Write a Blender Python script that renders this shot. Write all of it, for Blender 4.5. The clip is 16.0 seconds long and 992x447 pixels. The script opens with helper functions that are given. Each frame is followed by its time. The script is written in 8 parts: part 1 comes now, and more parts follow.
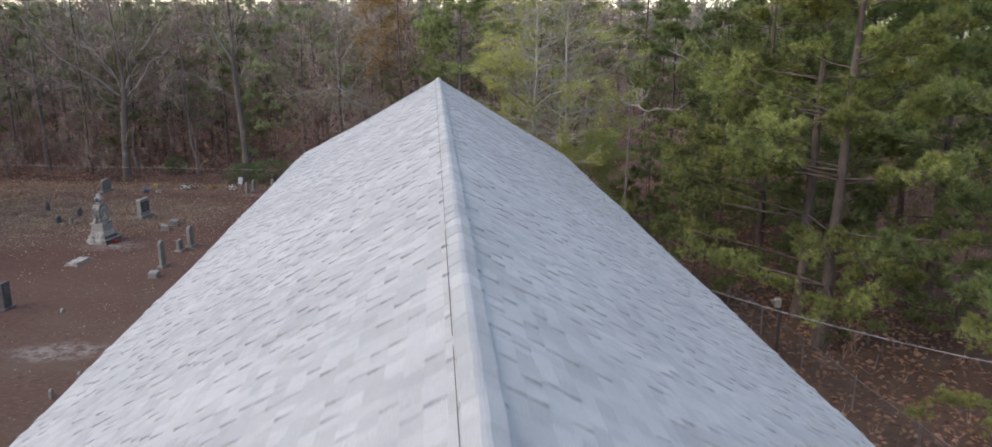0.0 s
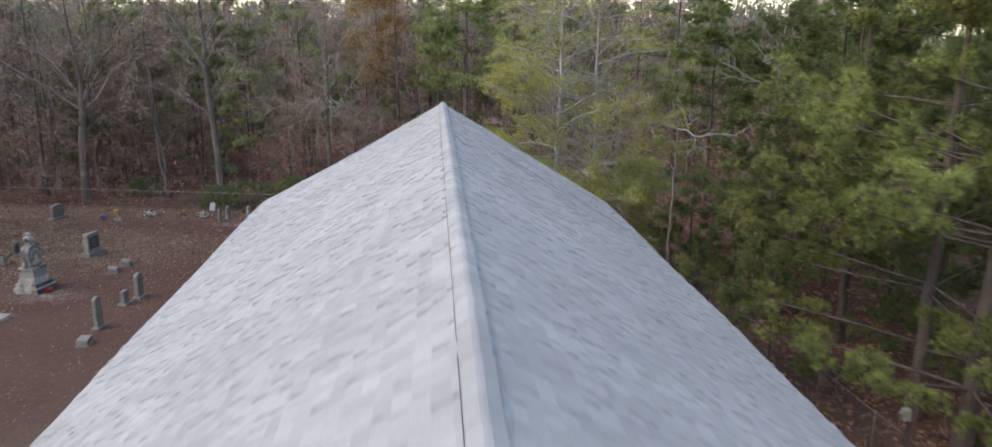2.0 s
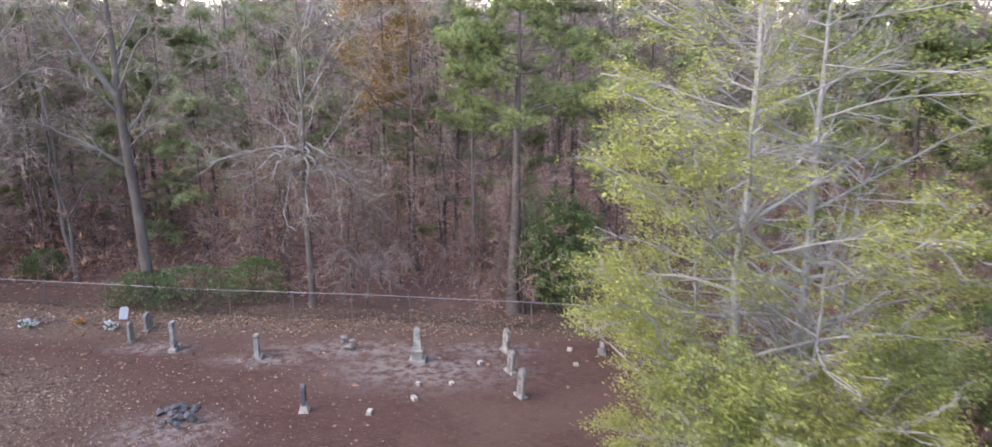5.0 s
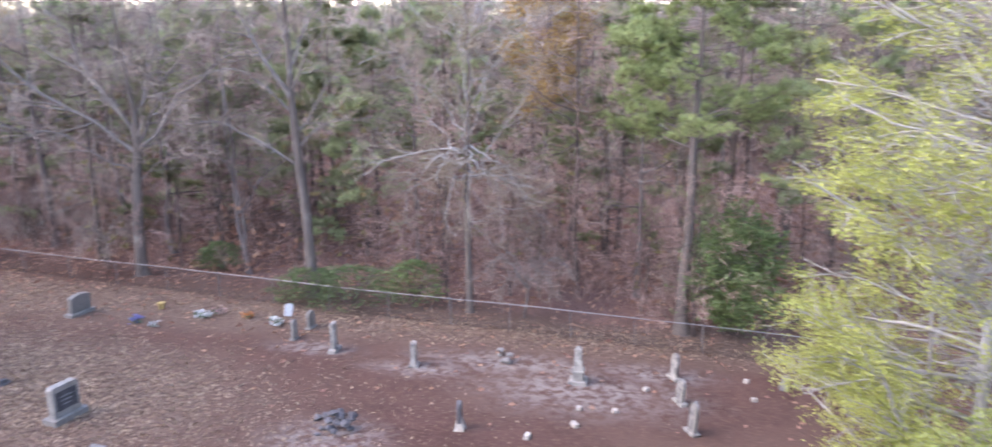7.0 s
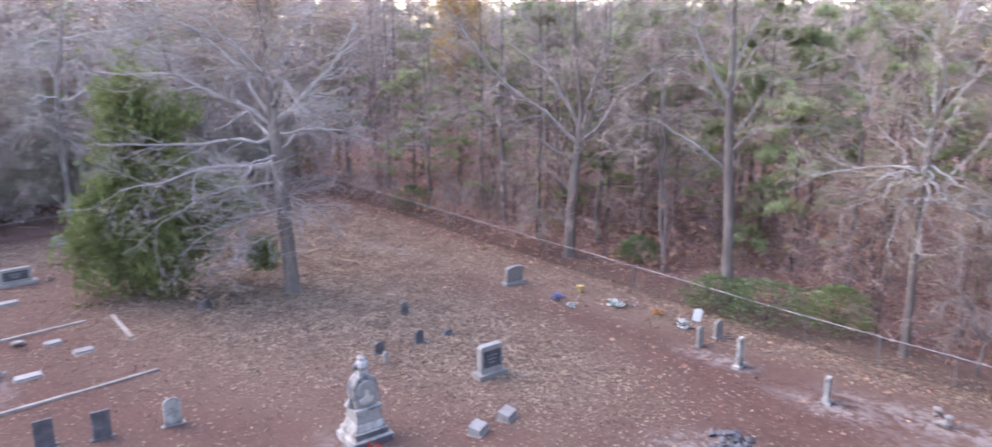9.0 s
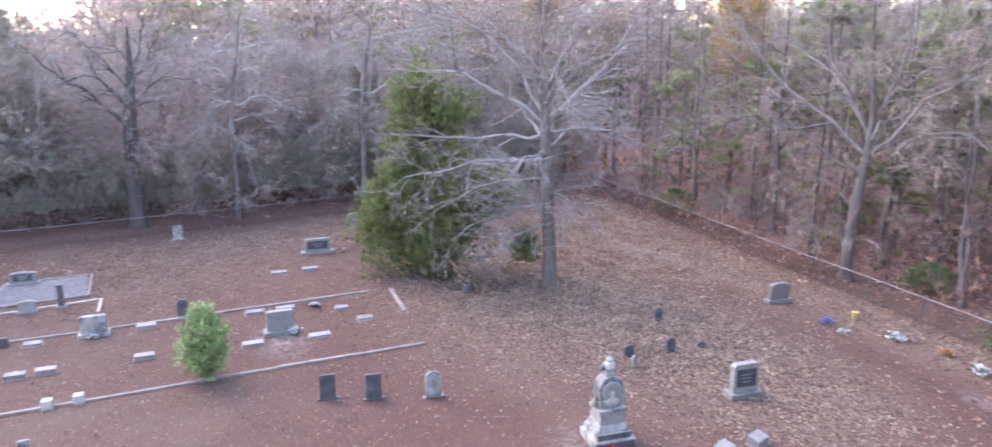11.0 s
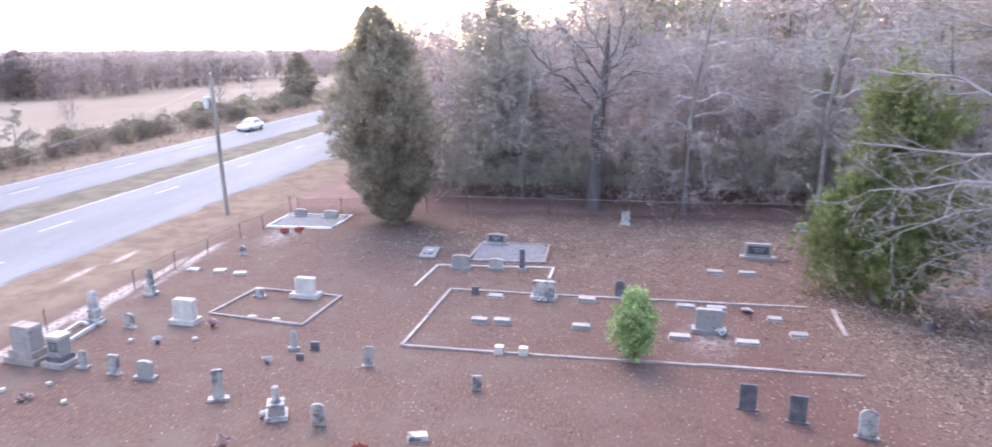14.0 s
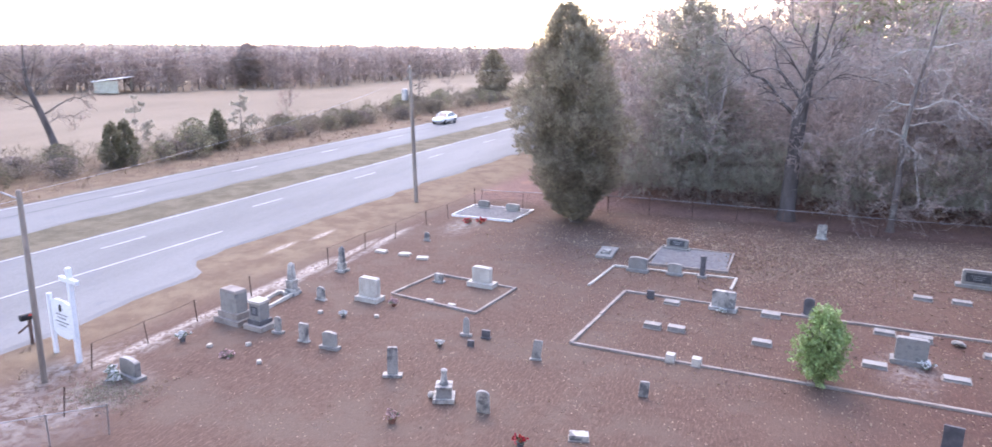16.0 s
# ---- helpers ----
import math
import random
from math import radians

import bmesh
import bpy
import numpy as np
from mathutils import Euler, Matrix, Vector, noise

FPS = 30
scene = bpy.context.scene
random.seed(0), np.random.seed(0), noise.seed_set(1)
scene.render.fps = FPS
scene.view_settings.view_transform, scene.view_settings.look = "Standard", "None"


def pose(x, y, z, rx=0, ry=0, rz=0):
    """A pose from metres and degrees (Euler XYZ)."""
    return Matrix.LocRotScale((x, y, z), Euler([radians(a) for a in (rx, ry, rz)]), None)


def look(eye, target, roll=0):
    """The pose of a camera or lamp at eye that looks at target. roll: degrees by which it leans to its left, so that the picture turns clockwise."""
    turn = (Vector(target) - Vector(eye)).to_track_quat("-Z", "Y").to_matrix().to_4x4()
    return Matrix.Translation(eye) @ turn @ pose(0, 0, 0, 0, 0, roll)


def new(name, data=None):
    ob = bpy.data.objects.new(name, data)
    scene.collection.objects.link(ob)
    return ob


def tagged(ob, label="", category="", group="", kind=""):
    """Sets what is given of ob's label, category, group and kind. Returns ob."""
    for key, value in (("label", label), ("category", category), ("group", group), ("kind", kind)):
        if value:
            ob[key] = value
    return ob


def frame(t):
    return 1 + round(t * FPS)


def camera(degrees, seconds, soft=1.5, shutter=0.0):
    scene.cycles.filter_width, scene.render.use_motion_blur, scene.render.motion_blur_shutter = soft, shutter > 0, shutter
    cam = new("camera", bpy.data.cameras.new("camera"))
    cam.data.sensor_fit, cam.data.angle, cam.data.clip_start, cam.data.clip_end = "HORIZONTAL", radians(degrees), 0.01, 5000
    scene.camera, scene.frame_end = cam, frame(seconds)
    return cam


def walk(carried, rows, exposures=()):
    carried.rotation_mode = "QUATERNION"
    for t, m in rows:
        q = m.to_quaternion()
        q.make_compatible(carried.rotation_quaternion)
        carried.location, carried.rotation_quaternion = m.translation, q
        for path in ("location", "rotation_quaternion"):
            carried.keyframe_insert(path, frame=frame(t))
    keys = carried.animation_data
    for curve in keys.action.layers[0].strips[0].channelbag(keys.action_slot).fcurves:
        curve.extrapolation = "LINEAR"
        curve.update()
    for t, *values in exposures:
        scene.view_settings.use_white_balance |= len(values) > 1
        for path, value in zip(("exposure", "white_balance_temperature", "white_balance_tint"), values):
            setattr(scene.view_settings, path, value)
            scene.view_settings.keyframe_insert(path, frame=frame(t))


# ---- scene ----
cam = camera(64.99, 16.0, soft=1.5, shutter=0.6)
PATH = [
    (0.0, pose(0.000, 0.000, 11.915, 0, 0, -0.00) @ pose(0, 0, 0, 76.18) @ pose(0, 0, 0, 0, 0, -0.01)),
    (0.5, pose(-0.093, 1.363, 12.039, 0, 0, 0.17) @ pose(0, 0, 0, 76.18) @ pose(0, 0, 0, 0, 0, 0.03)),
    (1.0, pose(-0.248, 3.074, 12.054, 0, 0, 0.11) @ pose(0, 0, 0, 76.19) @ pose(0, 0, 0, 0, 0, 0.10)),
    (1.5, pose(-0.455, 5.365, 12.122, 0, 0, 0.03) @ pose(0, 0, 0, 76.23) @ pose(0, 0, 0, 0, 0, 0.16)),
    (2.0, pose(-0.692, 8.171, 12.156, 0, 0, 0.01) @ pose(0, 0, 0, 76.26) @ pose(0, 0, 0, 0, 0, 0.23)),
    (2.5, pose(-0.963, 11.550, 12.224, 0, 0, 0.08) @ pose(0, 0, 0, 76.26) @ pose(0, 0, 0, 0, 0, 0.25)),
    (3.0, pose(-1.374, 15.449, 12.312, 0, 0, -0.01) @ pose(0, 0, 0, 76.24) @ pose(0, 0, 0, 0, 0, 0.30)),
    (3.5, pose(-1.764, 19.420, 12.482, 0, 0, -0.07) @ pose(0, 0, 0, 76.24) @ pose(0, 0, 0, 0, 0, 0.27)),
    (4.0, pose(-2.324, 23.244, 12.659, 0, 0, -0.27) @ pose(0, 0, 0, 76.16) @ pose(0, 0, 0, 0, 0, 0.20)),
    (6.5, pose(-3.490, 29.722, 12.648, 0, 0, 8.34) @ pose(0, 0, 0, 76.08) @ pose(0, 0, 0, 0, 0, -0.08)),
    (7.0, pose(-3.811, 29.832, 12.724, 0, 0, 12.61) @ pose(0, 0, 0, 75.92) @ pose(0, 0, 0, 0, 0, -0.27)),
    (7.5, pose(-3.943, 29.930, 12.803, 0, 0, 20.94) @ pose(0, 0, 0, 75.86) @ pose(0, 0, 0, 0, 0, -0.35)),
    (8.0, pose(-4.053, 30.215, 12.805, 0, 0, 29.69) @ pose(0, 0, 0, 75.87) @ pose(0, 0, 0, 0, 0, -0.36)),
    (8.5, pose(-4.117, 30.416, 12.783, 0, 0, 37.44) @ pose(0, 0, 0, 75.91) @ pose(0, 0, 0, 0, 0, -0.32)),
    (9.0, pose(-4.115, 30.468, 12.829, 0, 0, 43.81) @ pose(0, 0, 0, 75.92) @ pose(0, 0, 0, 0, 0, -0.28)),
    (11.5, pose(-4.206, 30.596, 12.911, 0, 0, 68.15) @ pose(0, 0, 0, 75.98) @ pose(0, 0, 0, 0, 0, -0.29)),
    (12.0, pose(-4.269, 30.700, 12.895, 0, 0, 73.46) @ pose(0, 0, 0, 76.01) @ pose(0, 0, 0, 0, 0, -0.26)),
    (12.5, pose(-4.339, 30.669, 12.862, 0, 0, 79.73) @ pose(0, 0, 0, 76.05) @ pose(0, 0, 0, 0, 0, -0.17)),
    (13.0, pose(-4.450, 30.623, 12.813, 0, 0, 85.96) @ pose(0, 0, 0, 76.04) @ pose(0, 0, 0, 0, 0, -0.12)),
    (13.5, pose(-4.508, 30.595, 12.766, 0, 0, 91.62) @ pose(0, 0, 0, 76.03) @ pose(0, 0, 0, 0, 0, 0.03)),
    (14.0, pose(-4.498, 30.503, 12.715, 0, 0, 95.95) @ pose(0, 0, 0, 76.03) @ pose(0, 0, 0, 0, 0, 0.21)),
    (14.5, pose(-4.596, 30.408, 12.629, 0, 0, 99.71) @ pose(0, 0, 0, 76.03) @ pose(0, 0, 0, 0, 0, 0.37)),
    (15.0, pose(-4.699, 30.408, 12.612, 0, 0, 103.55) @ pose(0, 0, 0, 76.01) @ pose(0, 0, 0, 0, 0, 0.54)),
    (15.5, pose(-4.781, 30.465, 12.558, 0, 0, 107.03) @ pose(0, 0, 0, 75.98) @ pose(0, 0, 0, 0, 0, 0.70)),
    (16.0, pose(-4.836, 30.663, 12.530, 0, 0, 109.76) @ pose(0, 0, 0, 75.90) @ pose(0, 0, 0, 0, 0, 0.82)),
]
EXPOSURES = [(0.0, 1.4, 7800, 16), (2.0, 1.4, 7800, 16), (4.0, 1.9, 7350, 19), (6.5, 2.62, 6800, 23), (9.0, 2.86, 6800, 26), (12.0, 3.07, 6800, 27), (13.5, 3.09, 6850, 26), (14.5, 2.98, 6900, 26), (16.0, 2.82, 6950, 26)]
walk(cam, PATH, EXPOSURES)

# ---- world, sun ----
SUN_AZ = 114.0   # degrees to the left of +y
SUN_EL = 46.0
world = bpy.data.worlds.new("dusk_sky")
scene.world = world
world.use_nodes = True
wt = world.node_tree
sky = wt.nodes.new("ShaderNodeTexSky")
sky.sky_type = "NISHITA"
sky.sun_disc = False
sky.sun_elevation = radians(SUN_EL)
sky.sun_rotation = radians(-SUN_AZ)
sky.air_density, sky.dust_density, sky.ozone_density = 1.0, 1.0, 1.0
wt.links.new(sky.outputs[0], wt.nodes["Background"].inputs[0])
wt.nodes["Background"].inputs[1].default_value = 0.15

sun = new("sun", bpy.data.lights.new("sun", "SUN"))
sun.data.energy, sun.data.angle, sun.data.color = 0.2, radians(40), (1.0, 0.92, 0.84)
sun.matrix_world = look((0, 0, 0), (math.sin(radians(SUN_AZ)), -math.cos(radians(SUN_AZ)), -math.tan(radians(SUN_EL + 6))))

# ---- materials ----
def math_node(t, op, a, b=0.0, clamp=False):
    n = t.nodes.new("ShaderNodeMath")
    n.operation, n.use_clamp = op, clamp
    for i, v in enumerate((a, b)):
        if isinstance(v, (int, float)):
            n.inputs[i].default_value = v
        else:
            t.links.new(v, n.inputs[i])
    return n.outputs[0]


def mix_colour(t, fac, a, b, blend="MIX"):
    n = t.nodes.new("ShaderNodeMix")
    n.data_type, n.blend_type = "RGBA", blend
    for i, v in ((0, fac), (6, a), (7, b)):
        if isinstance(v, (int, float)):
            n.inputs[i].default_value = v
        elif isinstance(v, tuple):
            n.inputs[i].default_value = (*v, 1.0)
        else:
            t.links.new(v, n.inputs[i])
    return n.outputs[2]


def noise_tex(t, scale, detail=4.0, rough=0.6, vec=None, stretch=None):
    pos = vec if vec is not None else t.nodes.new("ShaderNodeNewGeometry").outputs["Position"]
    if stretch:
        m = t.nodes.new("ShaderNodeMapping")
        m.inputs["Scale"].default_value = stretch
        t.links.new(pos, m.inputs[0])
        pos = m.outputs[0]
    n = t.nodes.new("ShaderNodeTexNoise")
    n.inputs["Scale"].default_value, n.inputs["Detail"].default_value, n.inputs["Roughness"].default_value = scale, detail, rough
    t.links.new(pos, n.inputs["Vector"])
    return n.outputs["Fac"]


def ramp(t, fac, lo, hi):
    """0 below lo, 1 above hi."""
    n = t.nodes.new("ShaderNodeMapRange")
    n.interpolation_type = "SMOOTHSTEP"
    n.inputs[1].default_value, n.inputs[2].default_value = lo, hi
    t.links.new(fac, n.inputs[0])
    return n.outputs[0]


def surface(name, c1, c2, scale=2.0, rough=0.85, metal=0.0, bump=0.3, fine=30.0, island=0.0, each=0.0, stain=None,
            stain_scale=1.2, spec=0.3, stretch=None, through_light=0.0, stain_lo=0.52):
    """A worn natural surface: two tones at one scale, grain at a finer one, stains, and some change from piece to piece."""
    m = bpy.data.materials.new(name)
    m.use_nodes = True
    t = m.node_tree
    b = t.nodes["Principled BSDF"]
    col = mix_colour(t, ramp(t, noise_tex(t, scale, 5.0, stretch=stretch), 0.32, 0.68), c1, c2)
    grain = noise_tex(t, fine, 3.0, 0.7, stretch=stretch)
    col = mix_colour(t, 0.55, col, mix_colour(t, ramp(t, grain, 0.25, 0.75), (0.45, 0.45, 0.45), (1.0, 1.0, 1.0)), "MULTIPLY")
    if stain:
        col = mix_colour(t, ramp(t, noise_tex(t, stain_scale, 6.0, 0.65), stain_lo, stain_lo + 0.2), col, stain)
    for amount, socket in ((island, "island"), (each, "each")):
        if amount:
            if socket == "island":
                rnd = t.nodes.new("ShaderNodeNewGeometry").outputs["Random Per Island"]
            else:
                rnd = t.nodes.new("ShaderNodeObjectInfo").outputs["Random"]
            h = t.nodes.new("ShaderNodeHueSaturation")
            t.links.new(math_node(t, "ADD", math_node(t, "MULTIPLY", rnd, 2 * amount), 1 - amount), h.inputs["Value"])
            t.links.new(math_node(t, "ADD", math_node(t, "MULTIPLY", rnd, 0.08 * amount), 0.5 - 0.04 * amount), h.inputs["Hue"])
            t.links.new(col, h.inputs["Color"])
            col = h.outputs[0]
    t.links.new(col, b.inputs["Base Color"])
    b.inputs["Roughness"].default_value, b.inputs["Metallic"].default_value = rough, metal
    b.inputs["Specular IOR Level"].default_value = spec
    if bump:
        n = t.nodes.new("ShaderNodeBump")
        n.inputs["Strength"].default_value, n.inputs["Distance"].default_value = bump, 0.02
        t.links.new(grain, n.inputs["Height"])
        t.links.new(n.outputs[0], b.inputs["Normal"])
    if through_light:
        tr = t.nodes.new("ShaderNodeBsdfTranslucent")
        t.links.new(col, tr.inputs[0])
        mx = t.nodes.new("ShaderNodeMixShader")
        mx.inputs[0].default_value = through_light
        t.links.new(b.outputs[0], mx.inputs[1])
        t.links.new(tr.outputs[0], mx.inputs[2])
        t.links.new(mx.outputs[0], t.nodes["Material Output"].inputs[0])
    return m


M_SHINGLE = surface("white_shingle", (0.425, 0.435, 0.42), (0.495, 0.505, 0.485), 0.7, 0.9, bump=0.25, fine=90, island=0.10, stain=(0.37, 0.37, 0.365), stain_scale=0.5)
M_SHINGLE_ONE = surface("white_shingle_piece", (0.425, 0.435, 0.42), (0.495, 0.505, 0.485), 0.7, 0.9, bump=0.25, fine=90, each=0.10, stain=(0.37, 0.37, 0.365), stain_scale=0.5)
M_EDGE = surface("asphalt_edge", (0.31, 0.31, 0.31), (0.40, 0.40, 0.395), 8, 0.95, bump=0.2)
M_SIDING = surface("white_siding", (0.62, 0.62, 0.60), (0.72, 0.72, 0.70), 0.8, 0.6, bump=0.1, stain=(0.5, 0.5, 0.46))
M_BARK = surface("grey_bark", (0.125, 0.10, 0.09), (0.215, 0.178, 0.158), 1.6, 0.95, bump=0.8, fine=14, stretch=(1, 1, 0.25), stain=(0.25, 0.245, 0.21), stain_scale=0.9, each=0.2)
M_PALE_BARK = surface("pale_bark", (0.36, 0.325, 0.29), (0.52, 0.48, 0.435), 1.6, 0.95, bump=0.6, fine=16, stretch=(1, 1, 0.4), stain=(0.30, 0.29, 0.25), stain_scale=1.5)
M_PINE_BARK = surface("pine_bark", (0.10, 0.078, 0.066), (0.18, 0.135, 0.112), 2.5, 0.95, bump=1.0, fine=12, stretch=(1, 1, 0.35), each=0.2)
M_DARK_BARK = surface("dark_bark", (0.068, 0.057, 0.053), (0.125, 0.105, 0.097), 2.0, 0.95, bump=0.8, fine=14, stretch=(1, 1, 0.3))
M_TRUNK = surface("brown_grey_trunk", (0.125, 0.10, 0.085), (0.205, 0.168, 0.143), 1.6, 0.95, bump=0.9, fine=14, stretch=(1, 1, 0.25), stain=(0.245, 0.225, 0.19), stain_scale=0.8, stain_lo=0.56)
M_LIMB = surface("brown_grey_limbs", (0.21, 0.176, 0.152), (0.315, 0.272, 0.238), 1.6, 0.95, bump=0.6, fine=16, stain=(0.17, 0.145, 0.125), stain_scale=1.5)
M_TWIG = surface("grey_twigs", (0.315, 0.238, 0.195), (0.43, 0.338, 0.282), 0.35, 0.95, bump=0, fine=6, island=0.35, each=0.25, through_light=0.15)
M_TWIG_RED = surface("brown_twigs", (0.385, 0.25, 0.21), (0.51, 0.35, 0.295), 0.3, 0.95, bump=0, fine=6, island=0.35, each=0.25, through_light=0.2)
M_NEEDLE = surface("pine_needles", (0.225, 0.262, 0.08), (0.41, 0.435, 0.148), 0.55, 0.6, bump=0, fine=5, island=0.28, each=0.12, through_light=0.35)
M_NEEDLE_SOFT = surface("pale_green_needles", (0.27, 0.32, 0.125), (0.44, 0.485, 0.205), 0.5, 0.6, bump=0, fine=5, island=0.3, through_light=0.35)
M_NEEDLE_DARK = surface("dark_pine_needles", (0.265, 0.295, 0.15), (0.42, 0.44, 0.225), 0.5, 0.6, bump=0, fine=5, island=0.3, each=0.25, through_light=0.4)
# greener and darker than pine_needles: shade among the pines put into the colour
M_NEEDLE_SHADED = surface("shaded_green_needles", (0.195, 0.245, 0.095), (0.34, 0.39, 0.155), 0.5, 0.6, bump=0, fine=5, island=0.25, each=0.25, through_light=0.5)
M_CONE = surface("pine_cones", (0.34, 0.25, 0.19), (0.48, 0.38, 0.30), 5.0, 0.9, bump=0.3, fine=40)
M_YELLOW_LEAF = surface("yellow_green_leaves", (0.41, 0.425, 0.11), (0.56, 0.55, 0.165), 0.5, 0.6, bump=0, fine=4, island=0.3, through_light=0.4)
M_GREEN_LEAF = surface("dull_green_sapling_leaves", (0.33, 0.38, 0.11), (0.48, 0.51, 0.17), 0.6, 0.6, bump=0, fine=4, island=0.3, through_light=0.4)
M_CEDAR = surface("cedar_sprays", (0.135, 0.165, 0.058), (0.235, 0.262, 0.098), 0.8, 0.7, bump=0, fine=6, island=0.3, through_light=0.3)
M_CEDAR_DARK = surface("dark_cedar_sprays", (0.26, 0.222, 0.155), (0.39, 0.33, 0.238), 0.7, 0.7, bump=0, fine=6, island=0.3, through_light=0.4)
M_BUSH = surface("camellia_leaves", (0.23, 0.33, 0.11), (0.38, 0.48, 0.20), 1.5, 0.45, bump=0, fine=8, island=0.35, through_light=0.3, spec=0.5)
M_HOLLY = surface("holly_leaves", (0.13, 0.19, 0.062), (0.225, 0.29, 0.105), 1.0, 0.45, bump=0, fine=8, island=0.35, through_light=0.25, spec=0.5)
M_SHRUB = surface("dark_shrub_leaves", (0.10, 0.145, 0.055), (0.19, 0.245, 0.095), 1.0, 0.5, bump=0, fine=8, island=0.35, through_light=0.25, spec=0.4)
M_TAN_LEAF = surface("tan_oak_leaves", (0.40, 0.25, 0.09), (0.56, 0.37, 0.15), 0.6, 0.7, bump=0, fine=5, island=0.3, through_light=0.3)
M_RUST_LEAF = surface("rust_brown_leaves", (0.35, 0.19, 0.13), (0.49, 0.288, 0.20), 0.6, 0.8, bump=0, fine=5, island=0.3, through_light=0.35)
M_FALLEN = surface("fallen_leaves", (0.245, 0.168, 0.115), (0.39, 0.28, 0.195), 0.7, 0.85, bump=0, fine=9, island=0.3)
M_OAK_LIMB = surface("grey_oak_limbs", (0.27, 0.235, 0.215), (0.40, 0.36, 0.33), 1.6, 0.95, bump=0.6, fine=16, stain=(0.22, 0.195, 0.175), stain_scale=1.5)
M_WHITE_LIMB = surface("whitish_tree_limbs", (0.36, 0.325, 0.29), (0.53, 0.49, 0.445), 1.6, 0.95, bump=0.6, fine=16, stain=(0.24, 0.21, 0.185), stain_scale=0.8)
M_TAN_TWIG = surface("tan_twigs", (0.33, 0.255, 0.18), (0.44, 0.355, 0.265), 0.35, 0.95, bump=0, fine=6, island=0.3, through_light=0.2)
M_OAK_TWIG = surface("pale_oak_twigs", (0.27, 0.225, 0.20), (0.37, 0.32, 0.285), 0.5, 0.95, bump=0, fine=6, island=0.25)
M_DRY_LEAF = surface("dry_oak_leaves", (0.30, 0.215, 0.15), (0.42, 0.31, 0.22), 0.6, 0.8, bump=0, fine=5, island=0.3, through_light=0.35)
M_SCRUB = surface("thicket_leaves", (0.385, 0.318, 0.283), (0.47, 0.397, 0.355), 0.3, 0.85, bump=0, fine=4, island=0.12, each=0.15, through_light=0.55)
M_HEDGE = surface("brown_hedge_twigs", (0.215, 0.172, 0.125), (0.32, 0.26, 0.19), 0.3, 0.9, bump=0, fine=4, island=0.3, each=0.25, through_light=0.35)
M_HEDGE_GREEN = surface("dull_green_hedge_leaves", (0.19, 0.172, 0.105), (0.285, 0.255, 0.165), 0.4, 0.85, bump=0, fine=4, island=0.3, each=0.25, through_light=0.35)
M_SCRUB_OLIVE = surface("brown_olive_evergreen_sprays", (0.30, 0.265, 0.205), (0.40, 0.36, 0.285), 0.3, 0.8, bump=0, fine=4, island=0.15, through_light=0.4)
M_SCRUB_GREEN = surface("dull_green_thicket_leaves", (0.335, 0.325, 0.255), (0.43, 0.415, 0.335), 0.3, 0.8, bump=0, fine=4, island=0.12, each=0.15, through_light=0.55)
# woods in the background: haze is put into both colours by paling them
M_WOODS = surface("brown_winter_woods", (0.43, 0.335, 0.285), (0.56, 0.45, 0.39), 0.08, 0.95, bump=0, fine=2, island=0.2, through_light=0.5)
M_HAZE_GREEN = surface("hazed_green_pine_crowns", (0.35, 0.35, 0.24), (0.47, 0.46, 0.325), 0.1, 0.9, bump=0, fine=2, island=0.2, through_light=0.5)
M_OLIVE_LEAF = surface("olive_understory_leaves", (0.24, 0.20, 0.09), (0.36, 0.29, 0.14), 0.3, 0.8, bump=0, fine=4, island=0.3, through_light=0.4)
M_SCRUB_TWIG = surface("pale_thicket_twigs", (0.37, 0.28, 0.248), (0.48, 0.378, 0.338), 0.35, 0.95, bump=0, fine=6, island=0.3, each=0.15, through_light=0.25)
M_SCRUB_WOOD = surface("grey_brown_stems", (0.26, 0.215, 0.195), (0.40, 0.34, 0.315), 1.5, 0.95, bump=0.5, fine=14, each=0.2)
M_GRANITE = surface("grey_granite", (0.225, 0.207, 0.183), (0.32, 0.297, 0.264), 3.0, 0.5, bump=0.1, fine=60, stain=(0.13, 0.125, 0.118), stain_scale=3.0, each=0.15, stain_lo=0.52)
M_MARBLE = surface("weathered_marble", (0.30, 0.275, 0.238), (0.475, 0.44, 0.385), 2.5, 0.65, bump=0.25, fine=40, stain=(0.10, 0.097, 0.095), stain_scale=2.4, each=0.15, stain_lo=0.45, stretch=(1, 1, 0.5))
M_DARK_STONE = surface("dark_slate", (0.075, 0.072, 0.075), (0.14, 0.13, 0.13), 3.0, 0.55, bump=0.2, fine=50, stain=(0.25, 0.24, 0.24), stain_scale=3, stain_lo=0.6)
M_CONCRETE = surface("weathered_concrete", (0.25, 0.205, 0.172), (0.345, 0.295, 0.25), 2.0, 0.9, bump=0.5, fine=40, stain=(0.28, 0.25, 0.23), stain_scale=1.5, each=0.1)
M_WHITE_CONCRETE = surface("whitewashed_concrete", (0.44, 0.39, 0.325), (0.56, 0.51, 0.43), 2.0, 0.85, bump=0.3, fine=40, stain=(0.27, 0.24, 0.21), stain_scale=3.0, stain_lo=0.54)
M_GRAVEL = surface("grey_gravel", (0.12, 0.115, 0.115), (0.20, 0.195, 0.19), 5.0, 0.95, bump=1.0, fine=25)
M_FACE = surface("polished_face", (0.055, 0.055, 0.058), (0.095, 0.095, 0.10), 4.0, 0.42, bump=0.05, fine=60, spec=0.3)
M_LETTER = surface("letter_bars", (0.26, 0.26, 0.26), (0.33, 0.33, 0.33), 6.0, 0.7, bump=0)
